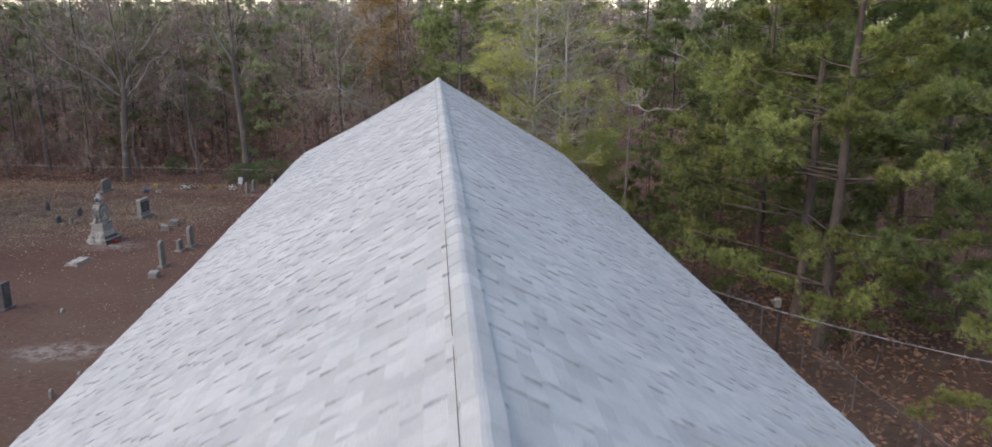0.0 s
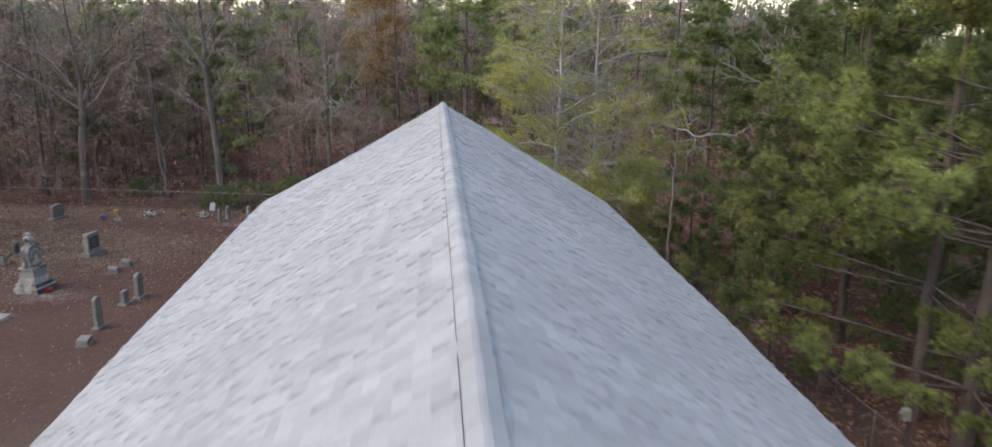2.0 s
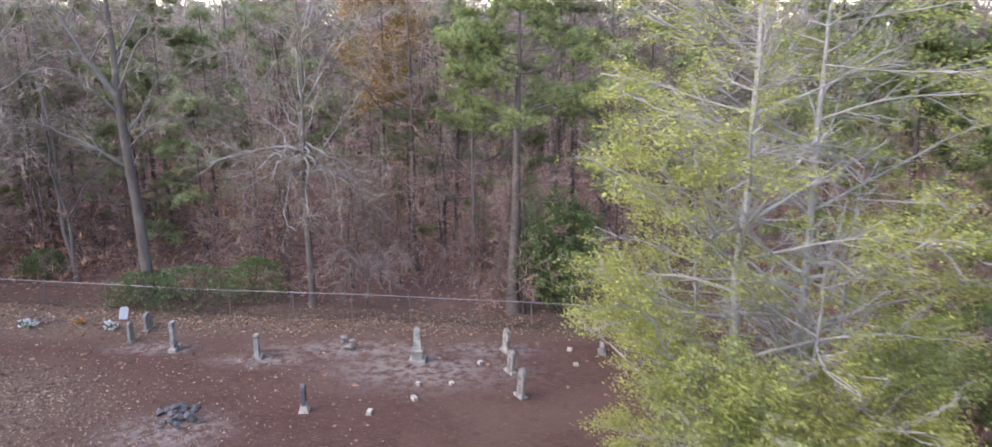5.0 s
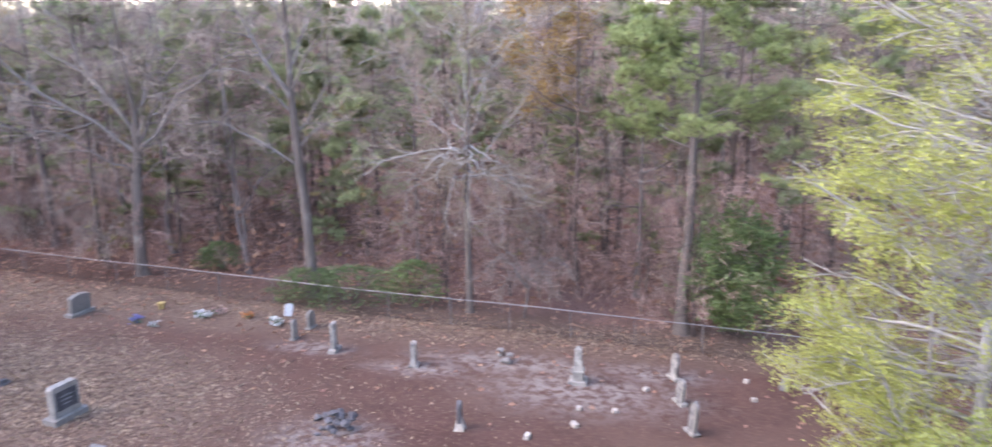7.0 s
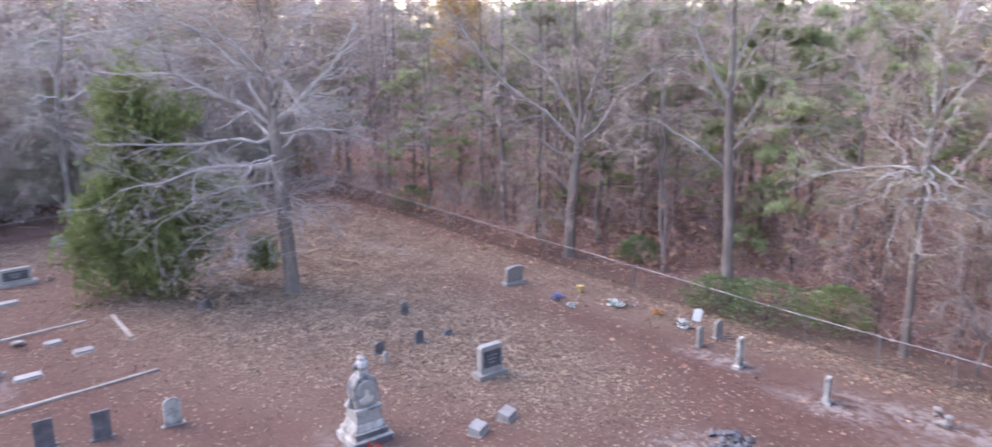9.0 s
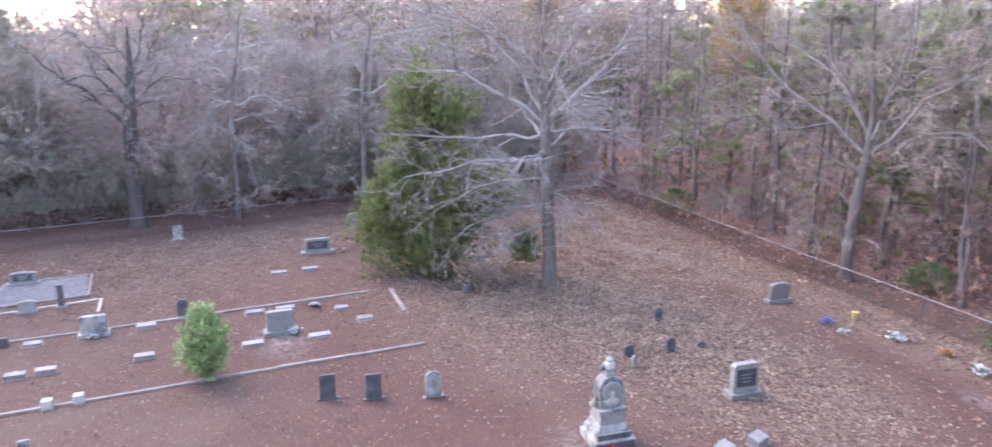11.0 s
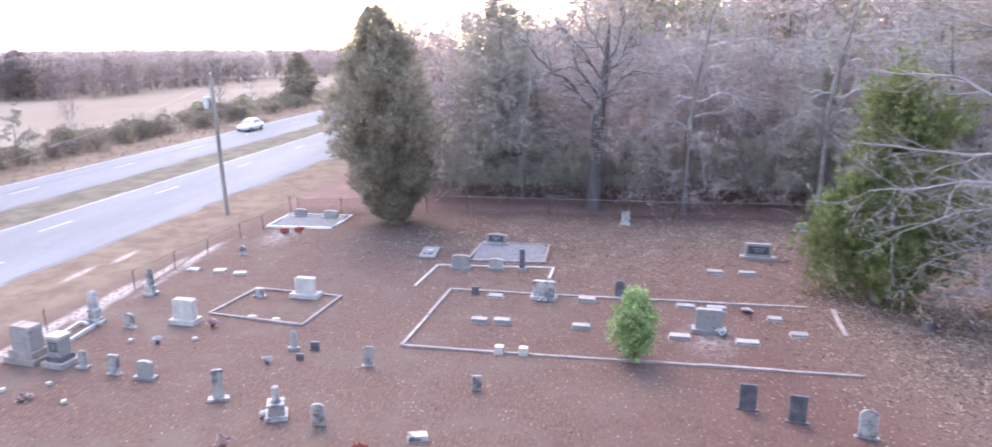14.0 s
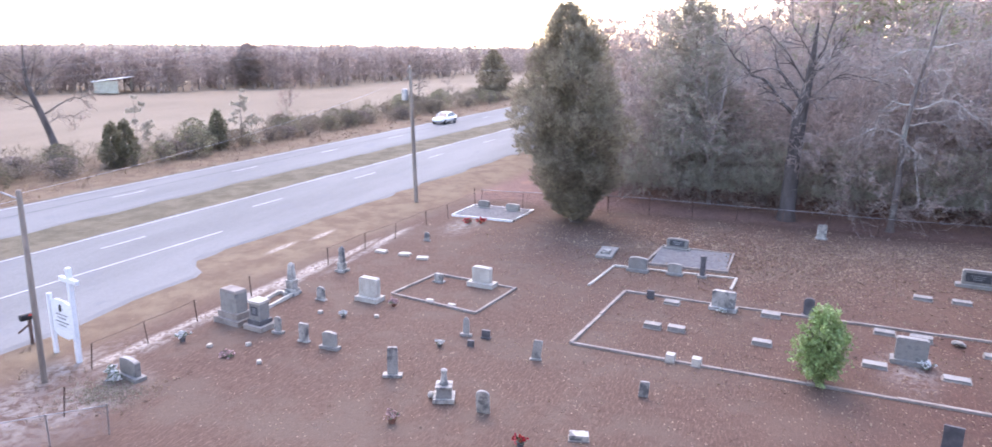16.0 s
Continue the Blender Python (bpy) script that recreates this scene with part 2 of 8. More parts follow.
M_GALV = surface("galvanised_steel", (0.30, 0.29, 0.29), (0.42, 0.41, 0.41), 3.0, 0.45, 0.7, bump=0.1, fine=30, stain=(0.30, 0.22, 0.17), stain_scale=2.0, stain_lo=0.58)
M_DULL_STEEL = surface("dull_steel", (0.17, 0.155, 0.145), (0.27, 0.25, 0.235), 3.0, 0.6, 0.3, bump=0.1, fine=30)
M_RUST = surface("rusty_steel", (0.10, 0.065, 0.055), (0.19, 0.115, 0.085), 5.0, 0.85, 0.2, bump=0.3, fine=40)
M_WOOD_POLE = surface("weathered_pole_wood", (0.20, 0.16, 0.13), (0.34, 0.28, 0.23), 1.5, 0.9, bump=0.6, fine=20, stretch=(1, 1, 0.1))
M_WHITE_PAINT = surface("white_paint", (0.72, 0.72, 0.71), (0.80, 0.80, 0.79), 2.0, 0.5, bump=0.05, stain=(0.62, 0.61, 0.58), stain_scale=1.0, stain_lo=0.6)
M_BLACK = surface("black_paint", (0.015, 0.015, 0.016), (0.03, 0.03, 0.03), 3.0, 0.45, bump=0.05)
M_RED = surface("red_petals", (0.45, 0.02, 0.025), (0.62, 0.05, 0.06), 12.0, 0.6, bump=0.2, island=0.3)
M_PINK = surface("faded_petals", (0.55, 0.30, 0.28), (0.70, 0.52, 0.48), 12.0, 0.7, bump=0.2, island=0.3)
M_PETAL = surface("white_petals", (0.70, 0.69, 0.66), (0.82, 0.81, 0.78), 10.0, 0.6, bump=0.2, island=0.15)
M_ORANGE = surface("orange_petals", (0.60, 0.20, 0.06), (0.72, 0.34, 0.14), 10.0, 0.6, bump=0.2, island=0.25)
M_BLUE = surface("blue_petals", (0.12, 0.12, 0.35), (0.35, 0.34, 0.55), 10.0, 0.6, bump=0.2, island=0.3)
M_STEM = surface("faded_green_foliage", (0.10, 0.14, 0.07), (0.20, 0.25, 0.15), 8.0, 0.7, bump=0.2, island=0.3)
M_CLAY = surface("terracotta", (0.19, 0.085, 0.06), (0.28, 0.13, 0.09), 8.0, 0.85, bump=0.2)
M_YELLOW = surface("yellow_plastic", (0.50, 0.36, 0.12), (0.58, 0.44, 0.18), 8.0, 0.5, bump=0.1)
M_GREEN_MOSS = surface("moss_patch", (0.27, 0.25, 0.17), (0.38, 0.35, 0.25), 5.0, 0.95, bump=0.6, fine=30)
M_TIN = surface("pale_tin_roof", (0.74, 0.74, 0.75), (0.84, 0.84, 0.84), 1.0, 0.5, 0.0, bump=0.1)
M_SHED = surface("grey_boards", (0.38, 0.37, 0.30), (0.48, 0.465, 0.385), 1.5, 0.9, bump=0.3)
M_CAR = surface("white_car_paint", (0.74, 0.74, 0.75), (0.80, 0.80, 0.81), 1.0, 0.25, bump=0, spec=0.6)
M_GLASS = surface("dark_car_glass", (0.015, 0.017, 0.02), (0.03, 0.03, 0.035), 1.0, 0.08, bump=0, spec=0.6)
M_TYRE = surface("tyre_rubber", (0.02, 0.02, 0.02), (0.035, 0.035, 0.035), 6.0, 0.9, bump=0.2)
M_ASPHALT = surface("old_asphalt", (0.150, 0.148, 0.142), (0.198, 0.195, 0.188), 0.12, 0.9, bump=0.3, fine=25, stretch=(0.25, 1.5, 1), stain=(0.130, 0.131, 0.136), stain_scale=0.35, stain_lo=0.55)
M_ROAD_PAINT = surface("road_paint", (0.37, 0.37, 0.36), (0.49, 0.49, 0.475), 2.0, 0.7, bump=0.1, fine=20, stain=(0.30, 0.30, 0.29), stain_scale=1.5, stain_lo=0.5)
M_TAR = surface("tar_joint", (0.05, 0.05, 0.05), (0.10, 0.10, 0.10), 2.0, 0.7, bump=0.1)
# distance haze is put into these two pale colours
M_FAR = surface("hazed_winter_trees", (0.36, 0.285, 0.255), (0.47, 0.385, 0.345), 0.06, 0.95, bump=0, fine=2, island=0.2, through_light=0.5)
M_FAR_GREEN = surface("hazed_far_pines", (0.38, 0.33, 0.26), (0.50, 0.45, 0.36), 0.06, 0.9, bump=0, fine=2, island=0.25, through_light=0.3)


def streak(material, points):
    """Dark algae runs on the roof, each along a line (across, along) of the church's own plan."""
    t = material.node_tree
    b = t.nodes["Principled BSDF"]
    col = b.inputs["Base Color"].links[0].from_socket
    sep = t.nodes.new("ShaderNodeSeparateXYZ")
    t.links.new(t.nodes.new("ShaderNodeNewGeometry").outputs["Position"], sep.inputs[0])
    dx, dy = math_node(t, "SUBTRACT", sep.outputs[0], -2.337), math_node(t, "SUBTRACT", sep.outputs[1], 31.95)
    c, s = math.cos(radians(4.55)), math.sin(radians(4.55))
    across = math_node(t, "ADD", math_node(t, "MULTIPLY", dx, c), math_node(t, "MULTIPLY", dy, s))
    along = math_node(t, "SUBTRACT", math_node(t, "MULTIPLY", dy, c), math_node(t, "MULTIPLY", dx, s))
    ragged = noise_tex(t, 3.0, 5, 0.7)
    for (a0, l0), (a1, l1), half in points:
        k = (l1 - l0) / (a1 - a0)
        off = math_node(t, "SUBTRACT", along, math_node(t, "ADD", math_node(t, "MULTIPLY", across, k), l0 - k * a0))
        off = math_node(t, "ABSOLUTE", math_node(t, "ADD", off, math_node(t, "MULTIPLY", math_node(t, "SUBTRACT", ragged, 0.5), 0.5)))
        near = math_node(t, "SUBTRACT", 1.0, ramp(t, off, half * 0.2, half))
        run = math_node(t, "MULTIPLY", ramp(t, across, a0 - 0.3, a0 + 0.3), math_node(t, "SUBTRACT", 1.0, ramp(t, across, a1 - 0.6, a1 + 0.6)))
        mask = math_node(t, "MULTIPLY", math_node(t, "MULTIPLY", near, run), ramp(t, ragged, 0.25, 0.6))
        col = mix_colour(t, math_node(t, "MULTIPLY", mask, 0.85), col, (0.17, 0.17, 0.18))
    t.links.new(col, b.inputs["Base Color"])


for m in (M_SHINGLE, M_SHINGLE_ONE):
    streak(m, [((1.2, -4.6), (3.2, -5.2), 0.30), ((1.3, -5.1), (2.7, -6.1), 0.24), ((3.0, -4.4), (4.8, -4.9), 0.36)])

# ---- mesh tools ----
def np_mesh(name, chunks, mats, smooth=False):
    """One mesh from (verts, faces, material slot) pieces; faces is an array of triangles or quads."""
    me = bpy.data.meshes.new(name)
    vs, loops, starts, totals, slots, base, at = [], [], [], [], [], 0, 0
    for v, f, slot in chunks:
        v, f = np.asarray(v, np.float32), np.asarray(f, np.int32)
        if len(f) == 0:
            continue
        vs.append(v)
        loops.append((f + base).ravel())
        starts.append(at + np.arange(len(f)) * f.shape[1])
        totals.append(np.full(len(f), f.shape[1]))
        slots.append(np.full(len(f), slot))
        base += len(v)
        at += f.size
    v, l, s, n, k = (np.concatenate(a) for a in (vs, loops, starts, totals, slots))
    me.vertices.add(len(v))
    me.vertices.foreach_set("co", v.ravel())
    me.loops.add(len(l))
    me.loops.foreach_set("vertex_index", l.astype(np.int32))
    me.polygons.add(len(s))
    me.polygons.foreach_set("loop_start", s.astype(np.int32))
    me.polygons.foreach_set("loop_total", n.astype(np.int32))
    me.polygons.foreach_set("material_index", k.astype(np.int32))
    me.polygons.foreach_set("use_smooth", np.full(len(s), smooth))
    me.update(calc_edges=True)
    for m in mats:
        me.materials.append(m)
    return me


def part(name, bm, material, parent=None, label="", smooth=False):
    """Links a bmesh, or a ready mesh, as one mesh object under a thing."""
    if isinstance(bm, bpy.types.Mesh):
        me = bm
    else:
        me = bpy.data.meshes.new(name)
        bmesh.ops.recalc_face_normals(bm, faces=bm.faces)
        bm.to_mesh(me)
        bm.free()
        me.materials.append(material)
        if smooth:
            me.polygons.foreach_set("use_smooth", [True] * len(me.polygons))
    ob = new(name, me)
    if parent is not None:
        ob.parent = parent
    if label:
        ob["label"] = label
    return ob


def thing(name, m, label, category, group="", kind=""):
    ob = new(name)
    ob.empty_display_size = 0.2
    ob.matrix_world = m
    return tagged(ob, label, category, group, kind)


def box_bm(sx, sy, sz, at=(0, 0, 0), bevel=0.0, taper=1.0, bm=None, turn=0.0):
    """A box standing on at, its top drawn in by taper, its edges rounded by bevel."""
    own = bmesh.new()
    bmesh.ops.create_cube(own, size=1.0)
    for v in own.verts:
        k = taper if v.co.z > 0 else 1.0
        v.co = Vector((v.co.x * sx * k, v.co.y * sy * k, (v.co.z + 0.5) * sz))
    if bevel:
        bmesh.ops.bevel(own, geom=list(own.edges), offset=bevel, segments=2, affect="EDGES", profile=0.6)
    bmesh.ops.transform(own, matrix=pose(*at, 0, 0, turn), verts=own.verts)
    if bm is None:
        return own
    me = bpy.data.meshes.new("scratch")
    own.to_mesh(me)
    own.free()
    bm.from_mesh(me)
    bpy.data.meshes.remove(me)
    return bm


def slab_bm(outline, depth, bevel=0.0):
    """An upright slab from an outline of (x, z), its thickness along y."""
    bm = bmesh.new()
    front = [bm.verts.new((x, -depth / 2, z)) for x, z in outline]
    face = bm.faces.new(front)
    made = bmesh.ops.extrude_face_region(bm, geom=[face])
    for v in made["geom"]:
        if isinstance(v, bmesh.types.BMVert):
            v.co.y += depth
    bmesh.ops.recalc_face_normals(bm, faces=bm.faces)
    if bevel:
        bmesh.ops.bevel(bm, geom=list(bm.edges), offset=bevel, segments=1, affect="EDGES")
    return bm


def lathe_bm(profile, sides=16):
    """A turned shape from (radius, height) pairs."""
    bm = bmesh.new()
    rings = []
    for r, z in profile:
        rings.append([bm.verts.new((r * math.cos(2 * math.pi * i / sides), r * math.sin(2 * math.pi * i / sides), z)) for i in range(sides)])
    for a, b in zip(rings, rings[1:]):
        for i in range(sides):
            bm.faces.new((a[i], a[(i + 1) % sides], b[(i + 1) % sides], b[i]))
    bm.faces.new(rings[0][::-1])
    bm.faces.new(rings[-1])
    return bm


def unit(v):
    return v / np.maximum(np.linalg.norm(v, axis=-1, keepdims=True), 1e-9)


def tubes(P, R, sides):
    """Tubes along many lines at once: P (lines, points, 3), R (lines, points)."""
    B, n, _ = P.shape
    T = unit(np.gradient(P, axis=1))
    ref = np.where(np.abs(T[..., 2:3]) > 0.9, np.array([1.0, 0, 0]), np.array([0, 0, 1.0]))
    U = unit(np.cross(T, ref))
    V = np.cross(T, U)
    a = np.arange(sides) * 2 * np.pi / sides
    ring = U[:, :, None] * np.cos(a)[:, None] + V[:, :, None] * np.sin(a)[:, None]
    verts = (P[:, :, None] + ring * R[:, :, None, None]).reshape(-1, 3)
    b, k, s = np.meshgrid(np.arange(B), np.arange(n - 1), np.arange(sides), indexing="ij")
    s2 = (s + 1) % sides
    i = (b * n + k) * sides
    j = i + sides
    return verts, np.stack([i + s, i + s2, j + s2, j + s], -1).reshape(-1, 4)


def spikes(A, B, r):
    """Slim three-sided points from A to B."""
    T = unit(B - A)
    ref = np.where(np.abs(T[:, 2:3]) > 0.9, np.array([1.0, 0, 0]), np.array([0, 0, 1.0]))
    U = unit(np.cross(T, ref))
    V = np.cross(T, U)
    r = np.broadcast_to(r, len(A))[:, None]
    verts = np.stack([A + U * r, A - U * r * 0.5 + V * r * 0.87, A - U * r * 0.5 - V * r * 0.87, B], 1).reshape(-1, 3)
    i = np.arange(len(A)) * 4
    return verts, np.concatenate([np.stack(q, 1) for q in ((i, i + 1, i + 3), (i + 1, i + 2, i + 3), (i + 2, i, i + 3))])


def leaves(C, D, size, rng, narrow=0.55, fold=0.25):
    """Folded four-cornered leaves at C that point along D."""
    n = len(C)
    D = unit(D)
    side = unit(np.cross(D, rng.normal(size=(n, 3))))
    up = np.cross(side, D)
    s = (size * rng.uniform(0.6, 1.3, n))[:, None]
    verts = np.stack([C, C + D * s * 0.5 + side * s * narrow / 2 + up * s * fold * 0.4, C + D * s, C + D * s * 0.5 - side * s * narrow / 2 + up * s * fold * 0.4], 1).reshape(-1, 3)
    i = np.arange(n) * 4
    return verts, np.concatenate([np.stack((i, i + 1, i + 2), 1), np.stack((i, i + 2, i + 3), 1)])


def fans(C, D, length, width, count, rng, spread=0.9):
    """Tufts of needles: count thin blades from each point of C, round D; a tuft is one island."""
    n = len(C)
    d = unit(unit(D)[:, None] + rng.normal(size=(n, count, 3)) * spread * 0.55)
    L = length * rng.uniform(0.65, 1.15, (n, count, 1))
    side = unit(np.cross(d, rng.normal(size=(n, count, 3)))) * width / 2
    tip = C[:, None] + d * L
    mid = C[:, None] + d * L * 0.45
    verts = np.concatenate([C[:, None], np.stack([mid + side, tip, mid - side], 2).reshape(n, count * 3, 3)], 1).reshape(-1, 3)
    base = (np.arange(n) * (1 + 3 * count))[:, None]
    k = 1 + 3 * np.arange(count)[None]
    quads = np.stack([base + 0 * k, base + k, base + k + 1, base + k + 2], -1).reshape(-1, 4)
    return verts, quads


def needles(C, D, length, width, count, rng, spread=1.0):
    """Tufts of single-triangle needles round D; a tuft is one island."""
    n = len(C)
    d = unit(unit(D)[:, None] + rng.normal(size=(n, count, 3)) * spread * 0.7)
    tip = C[:, None] + d * length * rng.uniform(0.6, 1.15, (n, count, 1))
    side = unit(np.cross(d, rng.normal(size=(n, count, 3)))) * width
    foot = C[:, None] + d * length * 0.12
    verts = np.concatenate([C[:, None], np.stack([foot + side, tip], 2).reshape(n, count * 2, 3)], 1).reshape(-1, 3)
    base = (np.arange(n) * (1 + 2 * count))[:, None]
    k = 1 + 2 * np.arange(count)[None]
    return verts, np.stack([base + 0 * k, base + k, base + k + 1], -1).reshape(-1, 3)


def offshoots(rng, P, R, per, where, length, angle, rise, n, ratio, wobble, curl=0.0, taper=0.25, flat=1.0, layers=0):
    """The next order of branches: per of them from each line of P. length: metres, or a function of the place along the parent."""
    B, m, _ = P.shape
    s = rng.uniform(where[0], where[1], (B, per))
    if layers:
        s = np.clip(where[0] + (np.round((s - where[0]) / (where[1] - where[0]) * layers) / layers) * (where[1] - where[0]) + rng.normal(size=s.shape) * 0.008, 0.02, 0.99)
    i = np.minimum((s * (m - 1)).astype(int), m - 2)
    f = (s * (m - 1) - i)[..., None]
    b = np.arange(B)[:, None]
    start = P[b, i] * (1 - f) + P[b, i + 1] * f
    tang = unit(P[b, i + 1] - P[b, i])
    r0 = (R[b, i] * (1 - f[..., 0]) + R[b, i + 1] * f[..., 0]) * ratio
    side = rng.normal(size=start.shape) * (1, 1, flat)
    side = unit(side - (side * tang).sum(-1, keepdims=True) * tang)
    a = np.radians(rng.uniform(angle[0], angle[1], (B, per, 1)))
    d = np.cos(a) * tang + np.sin(a) * side
    d[..., 2] += rise
    d = unit(d).reshape(-1, 3)
    L = (length(s) if callable(length) else np.full(s.shape, length)) * rng.uniform(0.65, 1.3, s.shape)
    L = L.reshape(-1, 1)
    out = [start.reshape(-1, 3)]
    for _ in range(n - 1):
        d = unit(d + rng.normal(size=d.shape) * wobble + np.array([0, 0, curl]))
        out.append(out[-1] + d * L / (n - 1))
    Q = np.stack(out, 1)
    r = r0.reshape(-1, 1) * np.linspace(1, taper, n)
    return Q, r


def trunk_line(rng, height, radius, n=12, lean=0.03, flare=1.5, top=0.12):
    t = np.linspace(0, 1, n)
    drift = np.cumsum(rng.normal(size=(n, 2)) * lean * height / n, 0)
    drift -= drift[0]
    P = np.concatenate([drift, (t * height)[:, None]], 1)[None]
    R = radius * (1 - t * (1 - top))
    R[0] *= flare
    return P, R[None]


def bare_tree_meshes(seed, height, radius, spread, base=0.3, limbs=14, second=7, third=6, fourth=5, rise=0.25, stems=1, bark=None, twig=None, droop=0.0, open_angle=(45, 80), curl=0.02, twig_r=0.0055, flat=1.0, fine=4, limb_bark=None, limb=0.5):
    """Trunk with limbs, and a crown of bare twigs."""
    rng = np.random.default_rng(seed)
    chunks, lines = [], []
    for k in range(stems):
        P, R = trunk_line(rng, height * (1 - 0.12 * k), radius * (1 - 0.2 * k), lean=0.05 if stems == 1 else 0.14)
        P[..., :2] += rng.normal(size=2) * radius * 1.2 * (k > 0)
        lines.append((P, R))
    P0, R0 = np.concatenate([p for p, _ in lines]), np.concatenate([r for _, r in lines])
    chunks.append((*tubes(P0, R0, 9), 0))
    P1, R1 = offshoots(rng, P0, R0, limbs // stems, (base, 0.97), lambda s: spread * (1.15 - 0.75 * s), open_angle, rise, 8, limb, 0.2, curl - droop)
    chunks.append((*tubes(P1, R1, 6), 1))
    P2, R2 = offshoots(rng, P1, R1, second, (0.25, 1.0), spread * 0.42, (25, 70), 0.06, 6, 0.6, 0.24, 0.01 - droop, flat=flat)
    chunks.append((*tubes(P2, R2, 4), 1))
    wood = np_mesh("trunk", chunks, [bark or M_BARK, limb_bark or bark or M_BARK], True)
    P3, R3 = offshoots(rng, P2, R2, third, (0.2, 1.0), spread * 0.2, (25, 60), 0.08, fine, 0.6, 0.22, flat=flat)
    R3 = np.maximum(R3, twig_r * 1.1)
    P4, R4 = offshoots(rng, P3, R3, fourth, (0.15, 1.0), spread * 0.1, (20, 60), 0.06, 2, 0.7, 0.2)
    crown = np_mesh("twig_crown", [(*tubes(P3, R3, 3), 0), (*spikes(P4[:, 0], P4[:, 1], np.maximum(R4[:, 0], twig_r)), 0)], [twig or M_TWIG])
    return wood, crown, (P3, P4)


def pine_meshes(seed, height, radius, spread, base=0.35, limbs=26, second=7, tufts=6, blades=12, needle=0.2, width=0.016, mat_leaf=None, bark=None, rise=0.06, layers=8):
    """Whorled limbs, bare near the trunk; needles in up-turned plumes on their outer part."""
    rng = np.random.default_rng(seed)
    P0, R0 = trunk_line(rng, height, radius, 14, 0.03)
    P1, R1 = offshoots(rng, P0, R0, limbs, (base, 0.99), lambda s: spread * (1.2 - 0.95 * s), (79, 93), rise, 8, 0.26, 0.055, 0.012, layers=layers)
    P2, R2 = offshoots(rng, P1, R1, second, (0.38, 1.0), spread * 0.16, (25, 65), 0.05, 5, 0.55, 0.10, 0.04, flat=0.14)
    P3, R3 = offshoots(rng, P2, R2, tufts, (0.25, 1.0), spread * 0.045, (20, 80), 0.2, 2, 0.6, 0.1, flat=0.5)
    wood = np_mesh("trunk", [(*tubes(P0, R0, 10), 0), (*tubes(P1, R1, 6), 0), (*tubes(P2, R2, 4), 0)], [bark or M_PINE_BARK], True)
    C = P3[:, 0] * 0.25 + P3[:, 1] * 0.75
    D = P3[:, 1] - P3[:, 0] + np.array([0, 0, 0.14])
    cones = P2[rng.random(len(P2)) < 0.25, 2:4].reshape(-1, 3)
    drop = cones + rng.normal(size=cones.shape) * 0.03 - np.array([0, 0, 0.11])
    crown = np_mesh("needles", [(*spikes(cones, drop, 0.035), 2), (*spikes(P3[:, 0], P3[:, 1], 0.008), 1), (*needles(C, D, needle, width, blades, rng), 0)], [mat_leaf or M_NEEDLE, M_PINE_BARK, M_CONE])
    return wood, crown


def cedar_meshes(seed, height, width, mat_leaf, count=5200, base=0.02, blades=7, size=0.34, blade=0.05, belly=0.35, ragged=1.0, tip=0.62, foot=0.42):
    """A dense columnar evergreen: sprays over an uneven cone, thinner towards the tip."""
    rng = np.random.default_rng(seed)
    P0, R0 = trunk_line(rng, height * 0.96, width * 0.05, 10, 0.005)
    t = np.clip(rng.beta(1.1, 1.45, count), 0, 1)
    az = rng.uniform(0, 2 * np.pi, count)
    prof = np.where(t < belly, foot + (1 - foot) * np.sqrt(t / belly), ((1 - t) / (1 - belly)) ** tip)
    lumps = 1 + ragged * (0.16 * np.sin(3 * az + 9 * t) + 0.13 * np.sin(5 * az - 17 * t + 1) + 0.12 * np.sin(29 * t + 2 * az))
    rad = width / 2 * prof * lumps * np.sqrt(rng.uniform(0.25, 1.0, count))
    C = np.stack([rad * np.cos(az), rad * np.sin(az), height * (base + (1 - base) * t) + rng.normal(size=count) * 0.1], 1)
    D = np.stack([np.cos(az) * 0.8, np.sin(az) * 0.8, np.full(count, 0.9)], 1)
    inner = np.stack([0 * rad, 0 * rad, np.maximum(C[:, 2] - rad * 0.5, 0.1)], 1)
    few = rng.random(count) < 0.14
    wood = np_mesh("trunk", [(*tubes(P0, R0, 8), 0), (*spikes(inner[few], C[few], 0.02), 0)], [M_BARK], True)
    crown = np_mesh("foliage", [(*fans(C, D, size, blade, blades, rng, 1.1), 0)], [mat_leaf])
    return wood, crown


